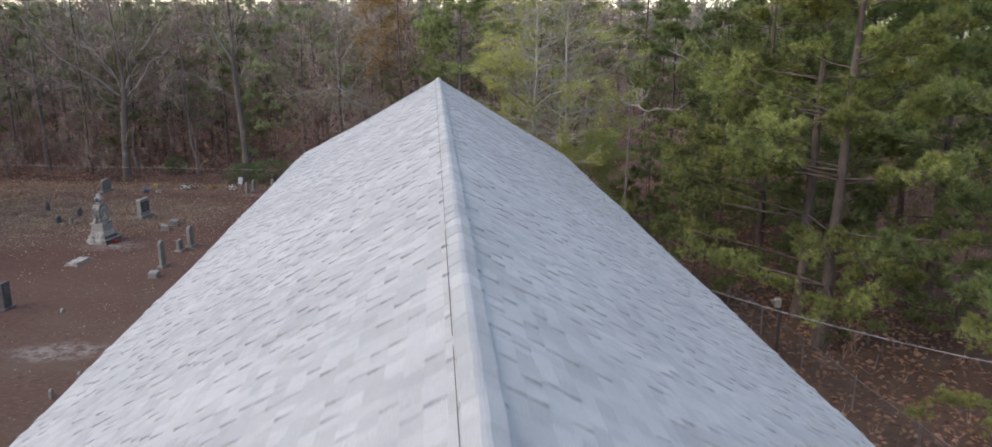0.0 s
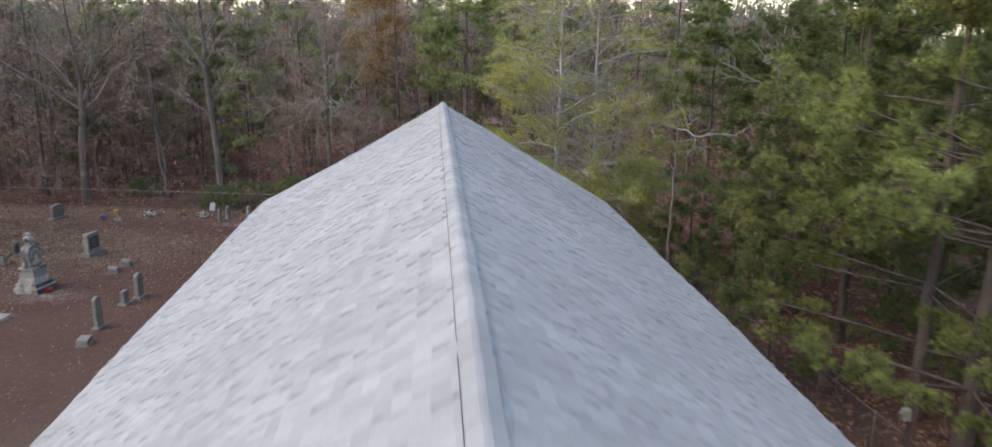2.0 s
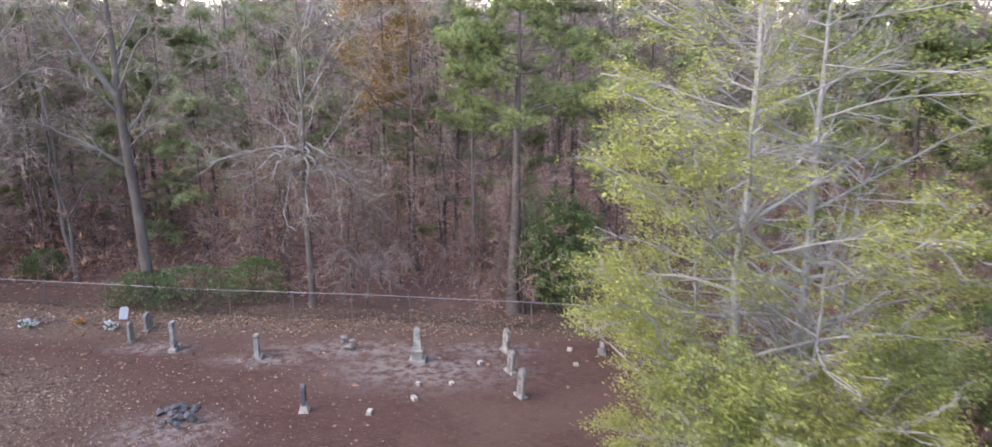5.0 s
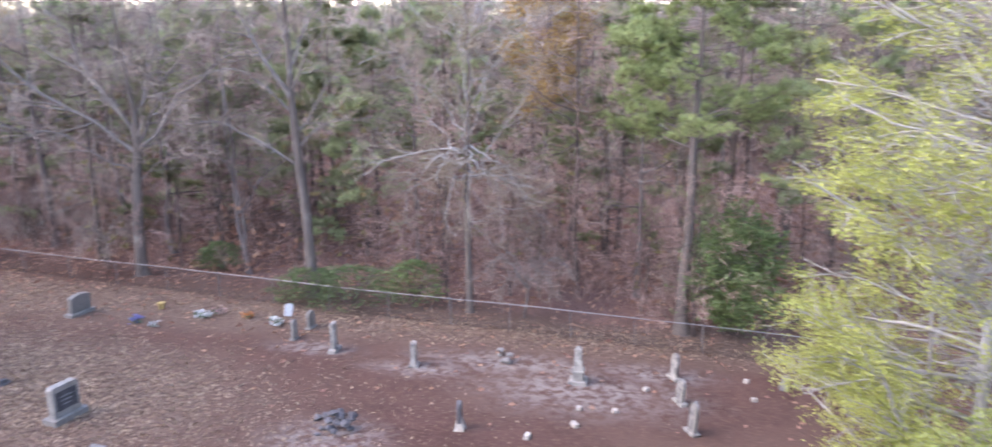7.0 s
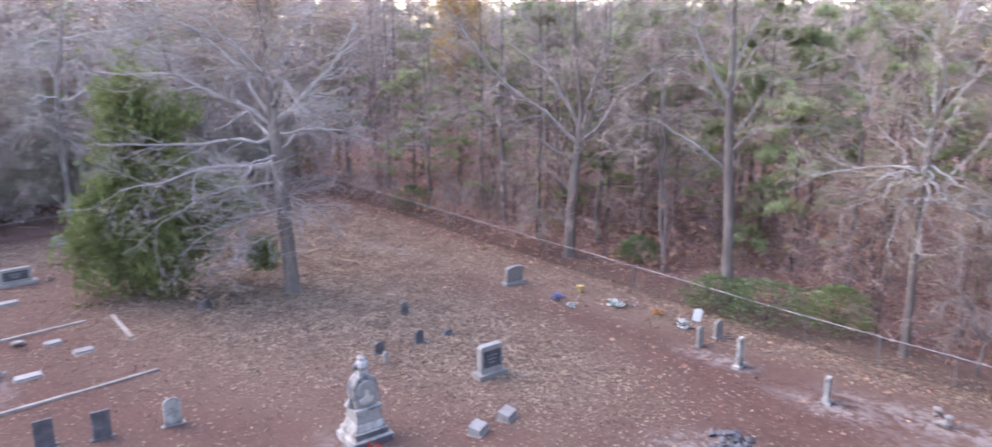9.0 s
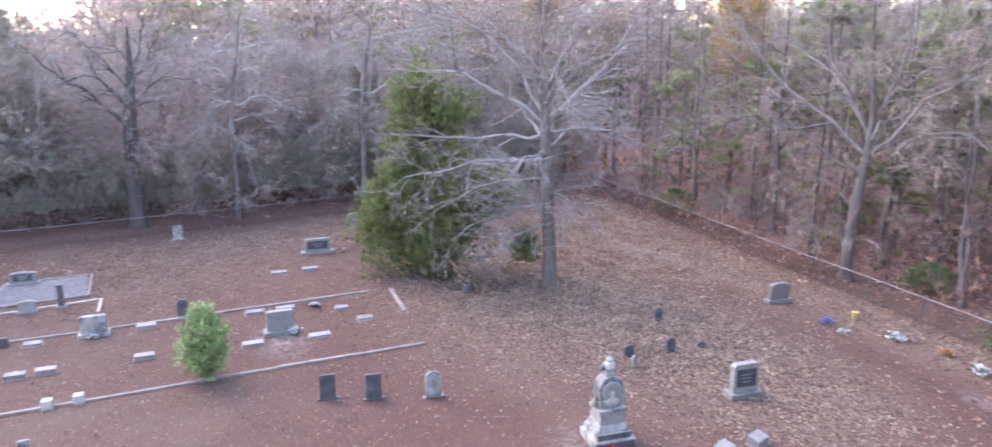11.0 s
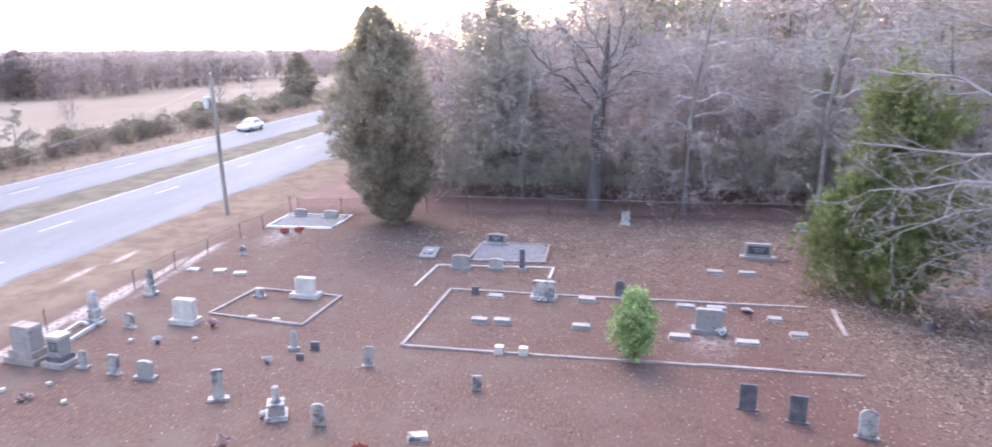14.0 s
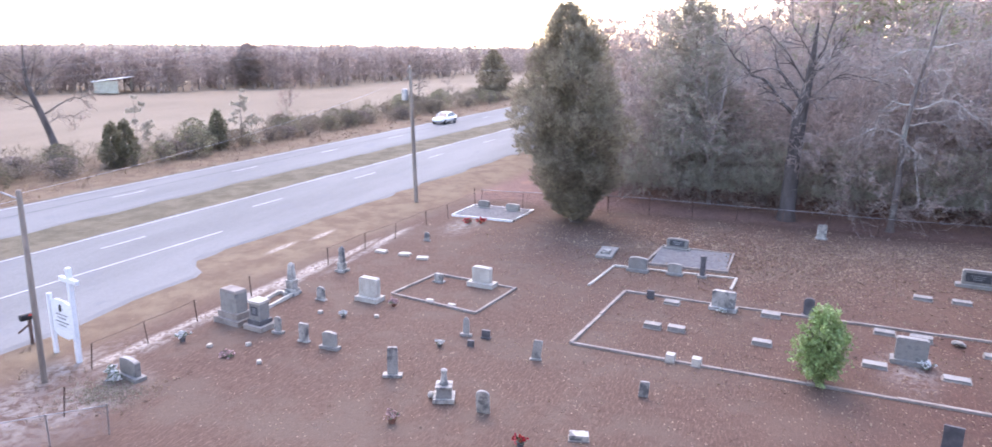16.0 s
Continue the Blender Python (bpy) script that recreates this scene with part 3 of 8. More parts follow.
def bush_meshes(seed, height, width, mat_leaf, count=2600, leaf=0.12, stems=9, shoots=0):
    rng = np.random.default_rng(seed)
    k = rng.uniform(0, 2 * np.pi, stems)
    P0 = np.stack([np.stack([np.cos(k) * width * f, np.sin(k) * width * f, np.full(stems, z)], 1) for f, z in ((0.04, 0.0), (0.1, height * 0.3), (0.2, height * 0.6), (0.26, height * 0.86))], 1)
    P0 += rng.normal(size=P0.shape) * width * 0.03
    R0 = np.tile(np.array([0.03, 0.022, 0.015, 0.008]), (stems, 1))
    P1, R1 = offshoots(rng, P0, R0, 7, (0.2, 1.0), width * 0.26, (30, 70), 0.2, 4, 0.6, 0.2)
    az, t = rng.uniform(0, 2 * np.pi, count), rng.uniform(0.02, 1, count) ** 0.8
    prof = np.sin(np.pi * np.clip(0.16 + 0.84 * t, 0, 1)) ** 0.6 * (1 + 0.20 * np.sin(3 * az + 7 * t) + 0.18 * np.sin(7 * az - 13 * t) + 0.10 * np.sin(11 * az + 23 * t))
    rad = width / 2 * prof * rng.uniform(0.45, 1.0, count) ** 0.5
    C = np.stack([rad * np.cos(az), rad * np.sin(az), height * (0.04 + 0.96 * t)], 1)
    D = np.stack([np.cos(az), np.sin(az), rng.uniform(-0.4, 0.8, count)], 1) + rng.normal(size=(count, 3)) * 0.5
    if shoots:
        # leaves gather on upright shoots of uneven length
        S, SR = offshoots(rng, P1, R1, shoots, (0.4, 1.0), width * 0.24, (10, 45), 0.6, 5, 0.5, 0.12)
        low, LR = offshoots(rng, P0, R0, shoots * 5, (0.03, 0.5), width * 0.40, (35, 80), 0.3, 5, 0.5, 0.12)
        S = np.concatenate([S, low])
        k = rng.integers(0, len(S), count)
        C = S[k, rng.integers(1, 5, count)] + rng.normal(size=(count, 3)) * 0.07
        D = rng.normal(size=(count, 3)) + (0, 0, 0.7)
        C[:, 2] = np.clip(C[:, 2], 0.05, None)
        C[:, :2] *= np.interp(C[:, 2] / height, [0, 0.3, 0.6, 0.9, 1.2], [0.9, 1.15, 1.1, 0.75, 0.4])[:, None]
    wood = np_mesh("stems", [(*tubes(P0, R0, 5), 0), (*tubes(P1, R1, 3), 0)], [M_BARK], True)
    crown = np_mesh("foliage", [(*leaves(C, D, leaf, rng), 0)], [mat_leaf])
    return wood, crown


def plant(name, meshes, m, label, category, group="", names=("trunk", "crown")):
    ob = thing(name, m, label, category, group)
    for part_name, me in zip(names, meshes):
        part(part_name, me, None, ob)
    return ob

# ---- ground: one sheet to the horizon ----
ROAD_SLOPE = -0.095


def road_y(c, x):
    return c + ROAD_SLOPE * x


def ground_height(x, y):
    """Nearly flat; gentle swells in the yard, a slow rise in the woods behind it."""
    z = 0.035 * np.sin(x * 0.31 + 1.3) * np.cos(y * 0.27) + 0.03 * np.sin(x * 0.11 - y * 0.17)
    far = np.clip((np.hypot(x + 20, y - 30) - 60) / 60, 0, 1)
    road = np.clip((y - ROAD_SLOPE * x - 4.5) / 3.0, 0, 1)
    return z * (1 - far) * road - 0.022 * np.maximum(0, np.hypot(x + 20, y - 30) - 140)


def ground_mesh():
    inner_x, inner_y = np.arange(-110, 41, 1.0), np.arange(-60, 131, 1.0)
    xs = np.concatenate([[-3000, -1500, -800, -600], np.arange(-460, -110, 14), inner_x, [60, 90, 140, 220, 350, 600, 1200, 3000]])
    ys = np.concatenate([[-3000, -1500, -800, -450, -300, -200, -140, -100, -75], inner_y, [150, 190, 260, 400, 700, 1400, 3000]])
    X, Y = np.meshgrid(xs, ys, indexing="ij")
    V = np.stack([X, Y, ground_height(X, Y)], -1).reshape(-1, 3)
    i, j = np.meshgrid(np.arange(len(xs) - 1), np.arange(len(ys) - 1), indexing="ij")
    a = i * len(ys) + j
    F = np.stack([a, a + len(ys), a + len(ys) + 1, a + 1], -1).reshape(-1, 4)
    return V, F


def ground_material():
    m = bpy.data.materials.new("yard_soil")
    m.use_nodes = True
    t = m.node_tree
    b = t.nodes["Principled BSDF"]
    pos = t.nodes.new("ShaderNodeNewGeometry").outputs["Position"]
    sep = t.nodes.new("ShaderNodeSeparateXYZ")
    t.links.new(pos, sep.inputs[0])
    x, y = sep.outputs[0], sep.outputs[1]
    broad, mid, fine, grit = noise_tex(t, 0.09, 4), noise_tex(t, 0.55, 6, 0.7), noise_tex(t, 5.0, 5, 0.75), noise_tex(t, 26.0, 3, 0.8)
    straw = noise_tex(t, 3.0, 4, 0.7, stretch=(1.0, 4.5, 1.0))

    def warped(axis, amount):
        return math_node(t, "ADD", axis, math_node(t, "MULTIPLY", math_node(t, "SUBTRACT", mid, 0.5), amount))

    def blob(cx, cy, rx, ry, soft=0.45, warp=1.3):
        """1 inside an ellipse with a ragged rim."""
        dx = math_node(t, "MULTIPLY", math_node(t, "SUBTRACT", x, cx), 1.0 / rx)
        dy = math_node(t, "MULTIPLY", math_node(t, "SUBTRACT", y, cy), 1.0 / ry)
        d = math_node(t, "SQRT", math_node(t, "ADD", math_node(t, "MULTIPLY", dx, dx), math_node(t, "MULTIPLY", dy, dy)))
        d = math_node(t, "ADD", d, math_node(t, "MULTIPLY", math_node(t, "SUBTRACT", fine, 0.5), warp))
        d = math_node(t, "ADD", d, math_node(t, "MULTIPLY", math_node(t, "SUBTRACT", mid, 0.5), warp))
        return math_node(t, "SUBTRACT", 1.0, ramp(t, d, 1.0 - soft, 1.0 + soft))

    def most(items):
        out = items[0]
        for k in items[1:]:
            out = math_node(t, "MAXIMUM", out, k)
        return out

    red = mix_colour(t, ramp(t, mid, 0.3, 0.7), (0.090, 0.048, 0.038), (0.129, 0.071, 0.056))
    red = mix_colour(t, ramp(t, broad, 0.4, 0.65), red, (0.144, 0.088, 0.066))
    red = mix_colour(t, ramp(t, straw, 0.50, 0.70), red, (0.195, 0.119, 0.084))
    red = mix_colour(t, math_node(t, "MULTIPLY", ramp(t, noise_tex(t, 1.6, 6, 0.8), 0.54, 0.66), 0.55), red, (0.073, 0.044, 0.037))
    red = mix_colour(t, math_node(t, "MULTIPLY", ramp(t, noise_tex(t, 7.0, 4, 0.8), 0.60, 0.70), 0.7), red, (0.291, 0.198, 0.143))
    dry = mix_colour(t, ramp(t, straw, 0.42, 0.68), (0.118, 0.074, 0.056), (0.205, 0.140, 0.103))
    dry = mix_colour(t, ramp(t, noise_tex(t, 0.35, 5, 0.7), 0.45, 0.62), dry, (0.158, 0.116, 0.088))
    west = math_node(t, "SUBTRACT", 1.0, ramp(t, math_node(t, "ADD", y, math_node(t, "MULTIPLY", math_node(t, "SUBTRACT", mid, 0.5), 10.0)), 25.0, 42.0))
    red = mix_colour(t, math_node(t, "MULTIPLY", west, 0.75), red, dry)
    litter = mix_colour(t, ramp(t, fine, 0.35, 0.65), (0.105, 0.068, 0.052), (0.235, 0.165, 0.122))
    woods = mix_colour(t, ramp(t, fine, 0.3, 0.7), (0.15, 0.09, 0.075), (0.275, 0.17, 0.138))
    woods = mix_colour(t, ramp(t, mid, 0.5, 0.7), woods, (0.295, 0.168, 0.122))
    verge = mix_colour(t, ramp(t, mid, 0.35, 0.65), (0.160, 0.108, 0.074), (0.224, 0.164, 0.108))
    grass = mix_colour(t, ramp(t, mid, 0.35, 0.65), (0.115, 0.10, 0.066), (0.18, 0.148, 0.102))
    field = mix_colour(t, ramp(t, noise_tex(t, 0.03, 6, 0.65, stretch=(1, 2.5, 1)), 0.35, 0.65), (0.215, 0.165, 0.116), (0.28, 0.22, 0.157))
    field = mix_colour(t, ramp(t, fine, 0.3, 0.75), field, (0.25, 0.195, 0.138))
    sand = mix_colour(t, ramp(t, fine, 0.3, 0.7), (0.32, 0.275, 0.24), (0.49, 0.45, 0.41))

    col = red
    yard_litter = most([blob(-37, 49, 13, 8), blob(-27, 51.5, 10, 4.5), blob(-30, 60.5, 26, 2.6), blob(-45, 57, 12, 7), blob(-54, 44, 4, 10, 0.8), blob(-6, 60.5, 12, 2.0)])
    col = mix_colour(t, math_node(t, "MULTIPLY", yard_litter, ramp(t, fine, 0.28, 0.5)), col, litter)
    edge = math_node(t, "ADD", y, math_node(t, "MULTIPLY", x, 0.117))
    wood_mask = most([ramp(t, warped(edge, 5.0), 60.5, 63.5), ramp(t, math_node(t, "MULTIPLY", warped(x, 4.0), -1.0), 57.5, 60.0), ramp(t, warped(x, 6.0), 17.0, 24.0)])
    col = mix_colour(t, wood_mask, col, woods)
    along = math_node(t, "ADD", y, math_node(t, "MULTIPLY", x, -ROAD_SLOPE))
    along_w = math_node(t, "ADD", along, math_node(t, "MULTIPLY", math_node(t, "SUBTRACT", mid, 0.5), 1.6))
    col = mix_colour(t, math_node(t, "SUBTRACT", 1.0, ramp(t, along_w, 2.2, 4.4)), col, verge)
    col = mix_colour(t, math_node(t, "SUBTRACT", 1.0, ramp(t, along_w, -11.2, -10.6)), col, grass)
    col = mix_colour(t, math_node(t, "SUBTRACT", 1.0, ramp(t, along_w, -23.6, -22.6)), col, verge)
    col = mix_colour(t, math_node(t, "SUBTRACT", 1.0, ramp(t, along_w, -39.0, -36.0)), col, field)
    pale = most([blob(-16.7, 27.9, 1.9, 0.9), blob(-6.4, 55.6, 3.2, 1.5, 0.9), blob(-9.6, 57.4, 3.2, 0.9, 0.9), blob(-12.6, 56.2, 1.8, 0.6, 0.9), blob(-14.0, 50.6, 1.7, 1.2, 0.7), blob(-17.6, 57.3, 1.6, 0.6, 0.9), blob(-22.0, 43.0, 1.6, 0.8, 0.9), blob(-3.8, 57.6, 2.0, 0.7, 0.9),
                 blob(-50.5, 12.0, 2.0, 0.9, 0.8), blob(-36.6, 8.6, 3.0, 0.22, 0.6), blob(-30.0, 8.0, 5.0, 0.3, 0.7), blob(-44.0, 9.2, 4.5, 0.25, 0.7), blob(-24.0, 6.6, 2.6, 0.7, 0.9), blob(-20.5, 8.0, 3.0, 2.0, 1.0), blob(-22.5, 9.2, 2.4, 1.2, 0.8), blob(-18.0, 6.0, 3.0, 1.6, 0.9), blob(-41.0, 58.5, 2.6, 1.0, 0.9), blob(-36.2, 36.2, 1.6, 0.9, 0.9)])
    col = mix_colour(t, math_node(t, "MULTIPLY", pale, math_node(t, "MULTIPLY", ramp(t, noise_tex(t, 2.2, 6, 0.75), 0.40, 0.60), 0.6)), col, sand)
    streaks = most([blob(-25.9, 7.4, 0.9, 0.28, 0.5, 0.8), blob(-27.6, 7.5, 1.5, 0.30, 0.5, 0.8), blob(-30.2, 7.6, 2.0, 0.22, 0.5, 0.8), blob(-33.6, 7.8, 2.4, 0.34, 0.5, 0.8), blob(-36.4, 8.1, 1.3, 0.50, 0.5, 0.8), blob(-38.8, 8.2, 2.0, 0.42, 0.5, 0.8), blob(-42.3, 8.5, 2.6, 0.25, 0.5, 0.8), blob(-46.0, 9.0, 2.2, 0.22, 0.5, 0.8), blob(-41.5, 4.3, 1.4, 0.25), blob(-45.0, 4.9, 1.2, 0.25)])
    col = mix_colour(t, math_node(t, "MULTIPLY", streaks, ramp(t, fine, 0.36, 0.60)), col, (0.46, 0.395, 0.335))
    col = mix_colour(t, 0.6, col, mix_colour(t, ramp(t, grit, 0.25, 0.75), (0.42, 0.42, 0.42), (1.0, 1.0, 1.0)), "MULTIPLY")
    t.links.new(col, b.inputs["Base Color"])
    b.inputs["Roughness"].default_value = 0.97
    b.inputs["Specular IOR Level"].default_value = 0.1
    bp = t.nodes.new("ShaderNodeBump")
    bp.inputs["Strength"].default_value, bp.inputs["Distance"].default_value = 0.8, 0.05
    t.links.new(math_node(t, "ADD", fine, math_node(t, "MULTIPLY", grit, 0.4)), bp.inputs["Height"])
    t.links.new(bp.outputs[0], b.inputs["Normal"])
    return m


gv, gf = ground_mesh()
ground = new("ground", np_mesh("ground", [(gv, gf, 0)], [ground_material()], True))
tagged(ground, "reddish brown graveyard soil with pine straw and leaf litter", "ground", kind="structure")


def ground_z(x, y):
    return float(ground_height(np.float64(x), np.float64(y)))


# ---- roads ----
def strip(name, c0, c1, x0, x1, z, material, label, step=4.0, parent=None, rough_edge=0.0):
    """A flat band between two lines along the road."""
    rng = np.random.default_rng(int(abs(c0 * 100)) + 7)
    xs = np.arange(x0, x1 + step, step)
    e0, e1 = (rng.normal(size=len(xs)) * rough_edge for _ in range(2))
    lo = np.stack([xs, road_y(c0, xs) + e0, z + np.minimum(0, -0.022 * (np.hypot(xs + 20, road_y(c0, xs) - 30) - 140))], 1)
    hi = np.stack([xs, road_y(c1, xs) + e1, lo[:, 2]], 1)
    under = 0.12
    foot_lo, foot_hi = (np.stack([xs, road_y(c, xs) + e, lo[:, 2] - under], 1) for c, e in ((c0 - 0.5, e0 * 3), (c1 + 0.5, e1 * 3)))
    V = np.concatenate([lo, hi, foot_lo, foot_hi])
    n = len(xs)
    i = np.arange(n - 1)
    F = np.concatenate([np.stack([i, i + 1, n + i + 1, n + i], 1), np.stack([2 * n + i, 2 * n + i + 1, i + 1, i], 1), np.stack([n + i, n + i + 1, 3 * n + i + 1, 3 * n + i], 1)])
    ob = part(name, np_mesh(name, [(V, F, 0)], [material]), None, parent)
    if parent is None:
        tagged(ob, label, name.replace("_", " "), kind="structure")
    return ob


near_road = strip("road", -11.0, -2.3, -420, 160, 0.06, M_ASPHALT, "grey two-lane asphalt carriageway with a paved shoulder", 2.0, rough_edge=0.07)
far_road = strip("road", -22.6, -15.6, -420, 160, 0.06, M_ASPHALT, "grey two-lane asphalt carriageway beyond a grass median", 2.0, rough_edge=0.05)
paint_z = 0.066
for k in range(-10, 30):
    x0 = -37.2 - 12.2 * k
    if -145 < x0 < 60:
        xs = (x0, x0 - 3.05)
        for c, owner, dx in ((-8.3, near_road, 0.0), (-19.3, far_road, -10.6)):
            V = [(x + dx, road_y(c + s, x + dx), paint_z) for x, s in ((xs[0], -0.055), (xs[0], 0.055), (xs[1], 0.055), (xs[1], -0.055))]
            part("lane_dash", np_mesh("lane_dash", [(V, [[0, 1, 2, 3]], 0)], [M_ROAD_PAINT]), None, owner)


def flat_line(name, c, half, x0, x1, material, owner, step=6.0):
    xs = np.arange(x0, x1 + 0.1, step)
    V = np.concatenate([np.stack([xs, road_y(c - half, xs), 0 * xs + paint_z], 1), np.stack([xs, road_y(c + half, xs), 0 * xs + paint_z], 1)])
    i, n = np.arange(len(xs) - 1), len(xs)
    part(name, np_mesh(name, [(V, np.stack([i, i + 1, n + i + 1, n + i], 1), 0)], [material]), None, owner)


flat_line("edge_line", -5.16, 0.06, -43, 60, M_ROAD_PAINT, near_road)
flat_line("edge_line", -10.75, 0.05, -156, 60, M_ROAD_PAINT, near_road)
flat_line("edge_line", -22.3, 0.05, -150, 60, M_ROAD_PAINT, far_road)
flat_line("tar_joint", -20.0, 0.07, -150, 60, M_TAR, far_road)
# paved apron of the turn-off
rim = [(-39.5, road_y(-2.6, -39.5)), (-37.4, 1.45), (-36.7, 2.0), (-36.0, 3.0), (-35.2, 3.3), (-33.1, 3.1), (-31.4, 3.0), (-27.8, 3.3), (-24.8, 3.0), (-19.0, 2.9), (-8.0, 2.2), (6.0, 1.2), (6.0, road_y(-2.7, 6.0))]
bm = bmesh.new()
top = [bm.verts.new((x, y, 0.065)) for x, y in rim]
skirt = [bm.verts.new((x, y + (0.55 if 0 < k < len(rim) - 1 else 0.0), -0.06)) for k, (x, y) in enumerate(rim)]
bm.faces.new(top)
for k in range(len(rim)):
    bm.faces.new((top[k], top[k - 1], skirt[k - 1], skirt[k]))
bmesh.ops.recalc_face_normals(bm, faces=bm.faces[:])
tagged(part("driveway", bm, M_ASPHALT), "patched asphalt apron where the road turns off", "driveway", kind="structure")

# ---- church with its white shingle roof ----
CH = pose(-2.337, 31.95, 0, 0, 0, 4.55)     # ridge end, ridge running back along -y
RIDGE_Z, EAVE_Z, LEFT, RIGHT, BACK = 10.114, 6.99, 5.47, 5.12, -40.0
church = thing("church", CH, "long church with a white shingle gable roof", "church")


def wall_box(name, x0, x1, y0, y1, z1):
    part(name, box_bm(x1 - x0, y1 - y0, z1, ((x0 + x1) / 2, (y0 + y1) / 2, 0)), M_SIDING, church)


wall_box("side_wall", -LEFT + 0.45, -LEFT + 0.65, BACK + 0.4, -0.4, EAVE_Z - 0.05)
wall_box("side_wall", RIGHT - 0.65, RIGHT - 0.45, BACK + 0.4, -0.4, EAVE_Z - 0.05)
for y0 in (BACK + 0.3, -0.5):
    gable = [(-LEFT + 0.66, 0.0), (RIGHT - 0.66, 0.0), (RIGHT - 0.66, EAVE_Z + 0.1), (0.0, RIDGE_Z - 0.3), (-LEFT + 0.66, EAVE_Z + 0.1)]
    w = part("gable_wall", slab_bm(gable, 0.2), M_SIDING, church)
    w.location = (0, y0 + 0.1, 0)


def roof_frame(side):
    """Origin on the ridge line, down the slope, along the ridge, and out of the roof."""
    run, drop = (LEFT if side < 0 else RIGHT), RIDGE_Z - EAVE_Z
    slope = math.hypot(run, drop)
    down = np.array([side * run / slope, 0, -drop / slope])
    out = np.array([side * drop / slope, 0, run / slope])
    return slope, down, out


def flare(V):
    """The eave tips up a little towards the far end of one side."""
    V = np.array(V, float)
    k, f = np.clip((-V[..., 0] - 1.5) / 3.9, 0, 1), np.clip((V[..., 1] + 18.0) / 18.0, 0, 1)
    V[..., 2] += 0.16 * k * (0.4 + 0.6 * k) * f * f * (3 - 2 * f)
    return V


for side in (-1, 1):
    slope, down, out = roof_frame(side)
    top = np.array([0, 0, RIDGE_Z])
    ring = [top + down * slope * f - out * 0.055 for f in (0.0, 0.31, 0.65, 1.0)] + [top + down * slope * f - out * 0.16 for f in (1.0, 0.65, 0.31, 0.0)]
    V = flare([p + (0, y, 0) for y in (BACK, -14.0, -9.0, -4.0, 0.0) for p in ring])
    F = [[8 * j + i, 8 * j + (i + 1) % 8, 8 * j + 8 + (i + 1) % 8, 8 * j + 8 + i] for j in range(4) for i in range(7)]
    F += [[j + i, j + i + 1, j + 6 - i, j + 7 - i] for j in (0, 32) for i in range(3)]
    part("roof_deck", np_mesh("roof_deck", [(V, np.array(F), 0)], [M_EDGE]), None, church)
    # fascia at the eave and barge boards along the rakes
    fz = top + down * (slope - 0.02)
    bm = box_bm(0.03, -BACK - 0.02, 0.18, (fz[0] - side * 0.06, BACK / 2, fz[2] - 0.25))
    for y in (-14.0, -9.0, -4.0):
        bmesh.ops.bisect_plane(bm, geom=bm.verts[:] + bm.edges[:] + bm.faces[:], plane_co=(0, y, 0), plane_no=(0, 1, 0))
    for v in bm.verts:
        v.co = flare(v.co)
    part("fascia", bm, M_WHITE_PAINT, church)

# shingles: courses down the slope, tabs along the ridge, lower edges lifted
EXPOSE, TAB = 0.150, 0.19
rng = np.random.default_rng(5)


def shingle_block(width, length, thick, lift):
    """A tab as a thin wedge: x down the slope, y along the ridge, z out."""
    V = np.array([[0, 0, 0], [0, width, 0], [length, 0, 0], [length, width, 0], [0, 0, 0.003], [0, width, 0.003], [length, 0, lift + thick], [length, width, lift + thick]], float)
    V[2:4, 2] = lift * 0.3
    return V


SH_F = np.array([[4, 6, 7, 5], [2, 3, 7, 6], [0, 4, 5, 1], [0, 2, 6, 4], [1, 5, 7, 3]])
near_pieces, chunk_v = [], {-1: [], 1: []}
for side in (-1, 1):
    slope, down, out = roof_frame(side)
    courses = int(slope / EXPOSE)
    frame3 = np.stack([down, np.array([0, 1.0, 0]), out])
    for c in range(courses + 1):
        s0 = slope - (courses - c + 1) * EXPOSE + 0.012
        y = BACK + rng.uniform(0, 0.2)
        sag = 0.012 * math.sin(c * 0.35)
        while y < -0.02:
            w = TAB * rng.choice([0.62, 0.85, 1.0, 1.2, 1.45])
            w = min(w, -y)
            raised = rng.random() < 0.34      # laminated tabs stand proud, the rest lie nearly flush
            lift = rng.choice([0.009, 0.012, 0.016]) if raised else 0.004
            V = shingle_block(w - rng.uniform(0.003, 0.007), EXPOSE + 0.03 + rng.uniform(-0.003, 0.004), 0.006 if raised else 0.002, lift)
            V[:, 0] += max(s0, 0.0) + rng.normal() * 0.0015
            V[:, 1] += y
            V[:, 2] += 0.012 * math.sin(y * 0.8 + c * 0.1) * math.sin(c * 0.21) - 0.02
            W = flare(V @ frame3 + np.array([0, 0, RIDGE_Z]))
            if -29.0 < y < -24.6 and c < 5 + 2 * (side > 0):
                near_pieces.append((W, side))
            else:
                chunk_v[side].append(W)
            y += w
for side in (-1, 1):
    A = np.array(chunk_v[side])
    n = len(A)
    base = (np.arange(n) * 8)[:, None, None]
    V = A.reshape(-1, 3)
    F_top = (base + SH_F[None, :1]).reshape(-1, 4)
    F_side = (base + SH_F[None, 1:]).reshape(-1, 4)
    ob = part("shingle_field", np_mesh("shingle_field", [(V, np.concatenate([F_top, F_side]), 0)], [M_SHINGLE, M_EDGE]), None, church)
    ob.data.polygons.foreach_set("material_index", np.concatenate([np.zeros(n), np.tile(np.array([0, 1, 1, 1]), n)]).astype(np.int32))
    tagged(ob, "white laminated asphalt shingles with dark cut edges", kind="stuff")
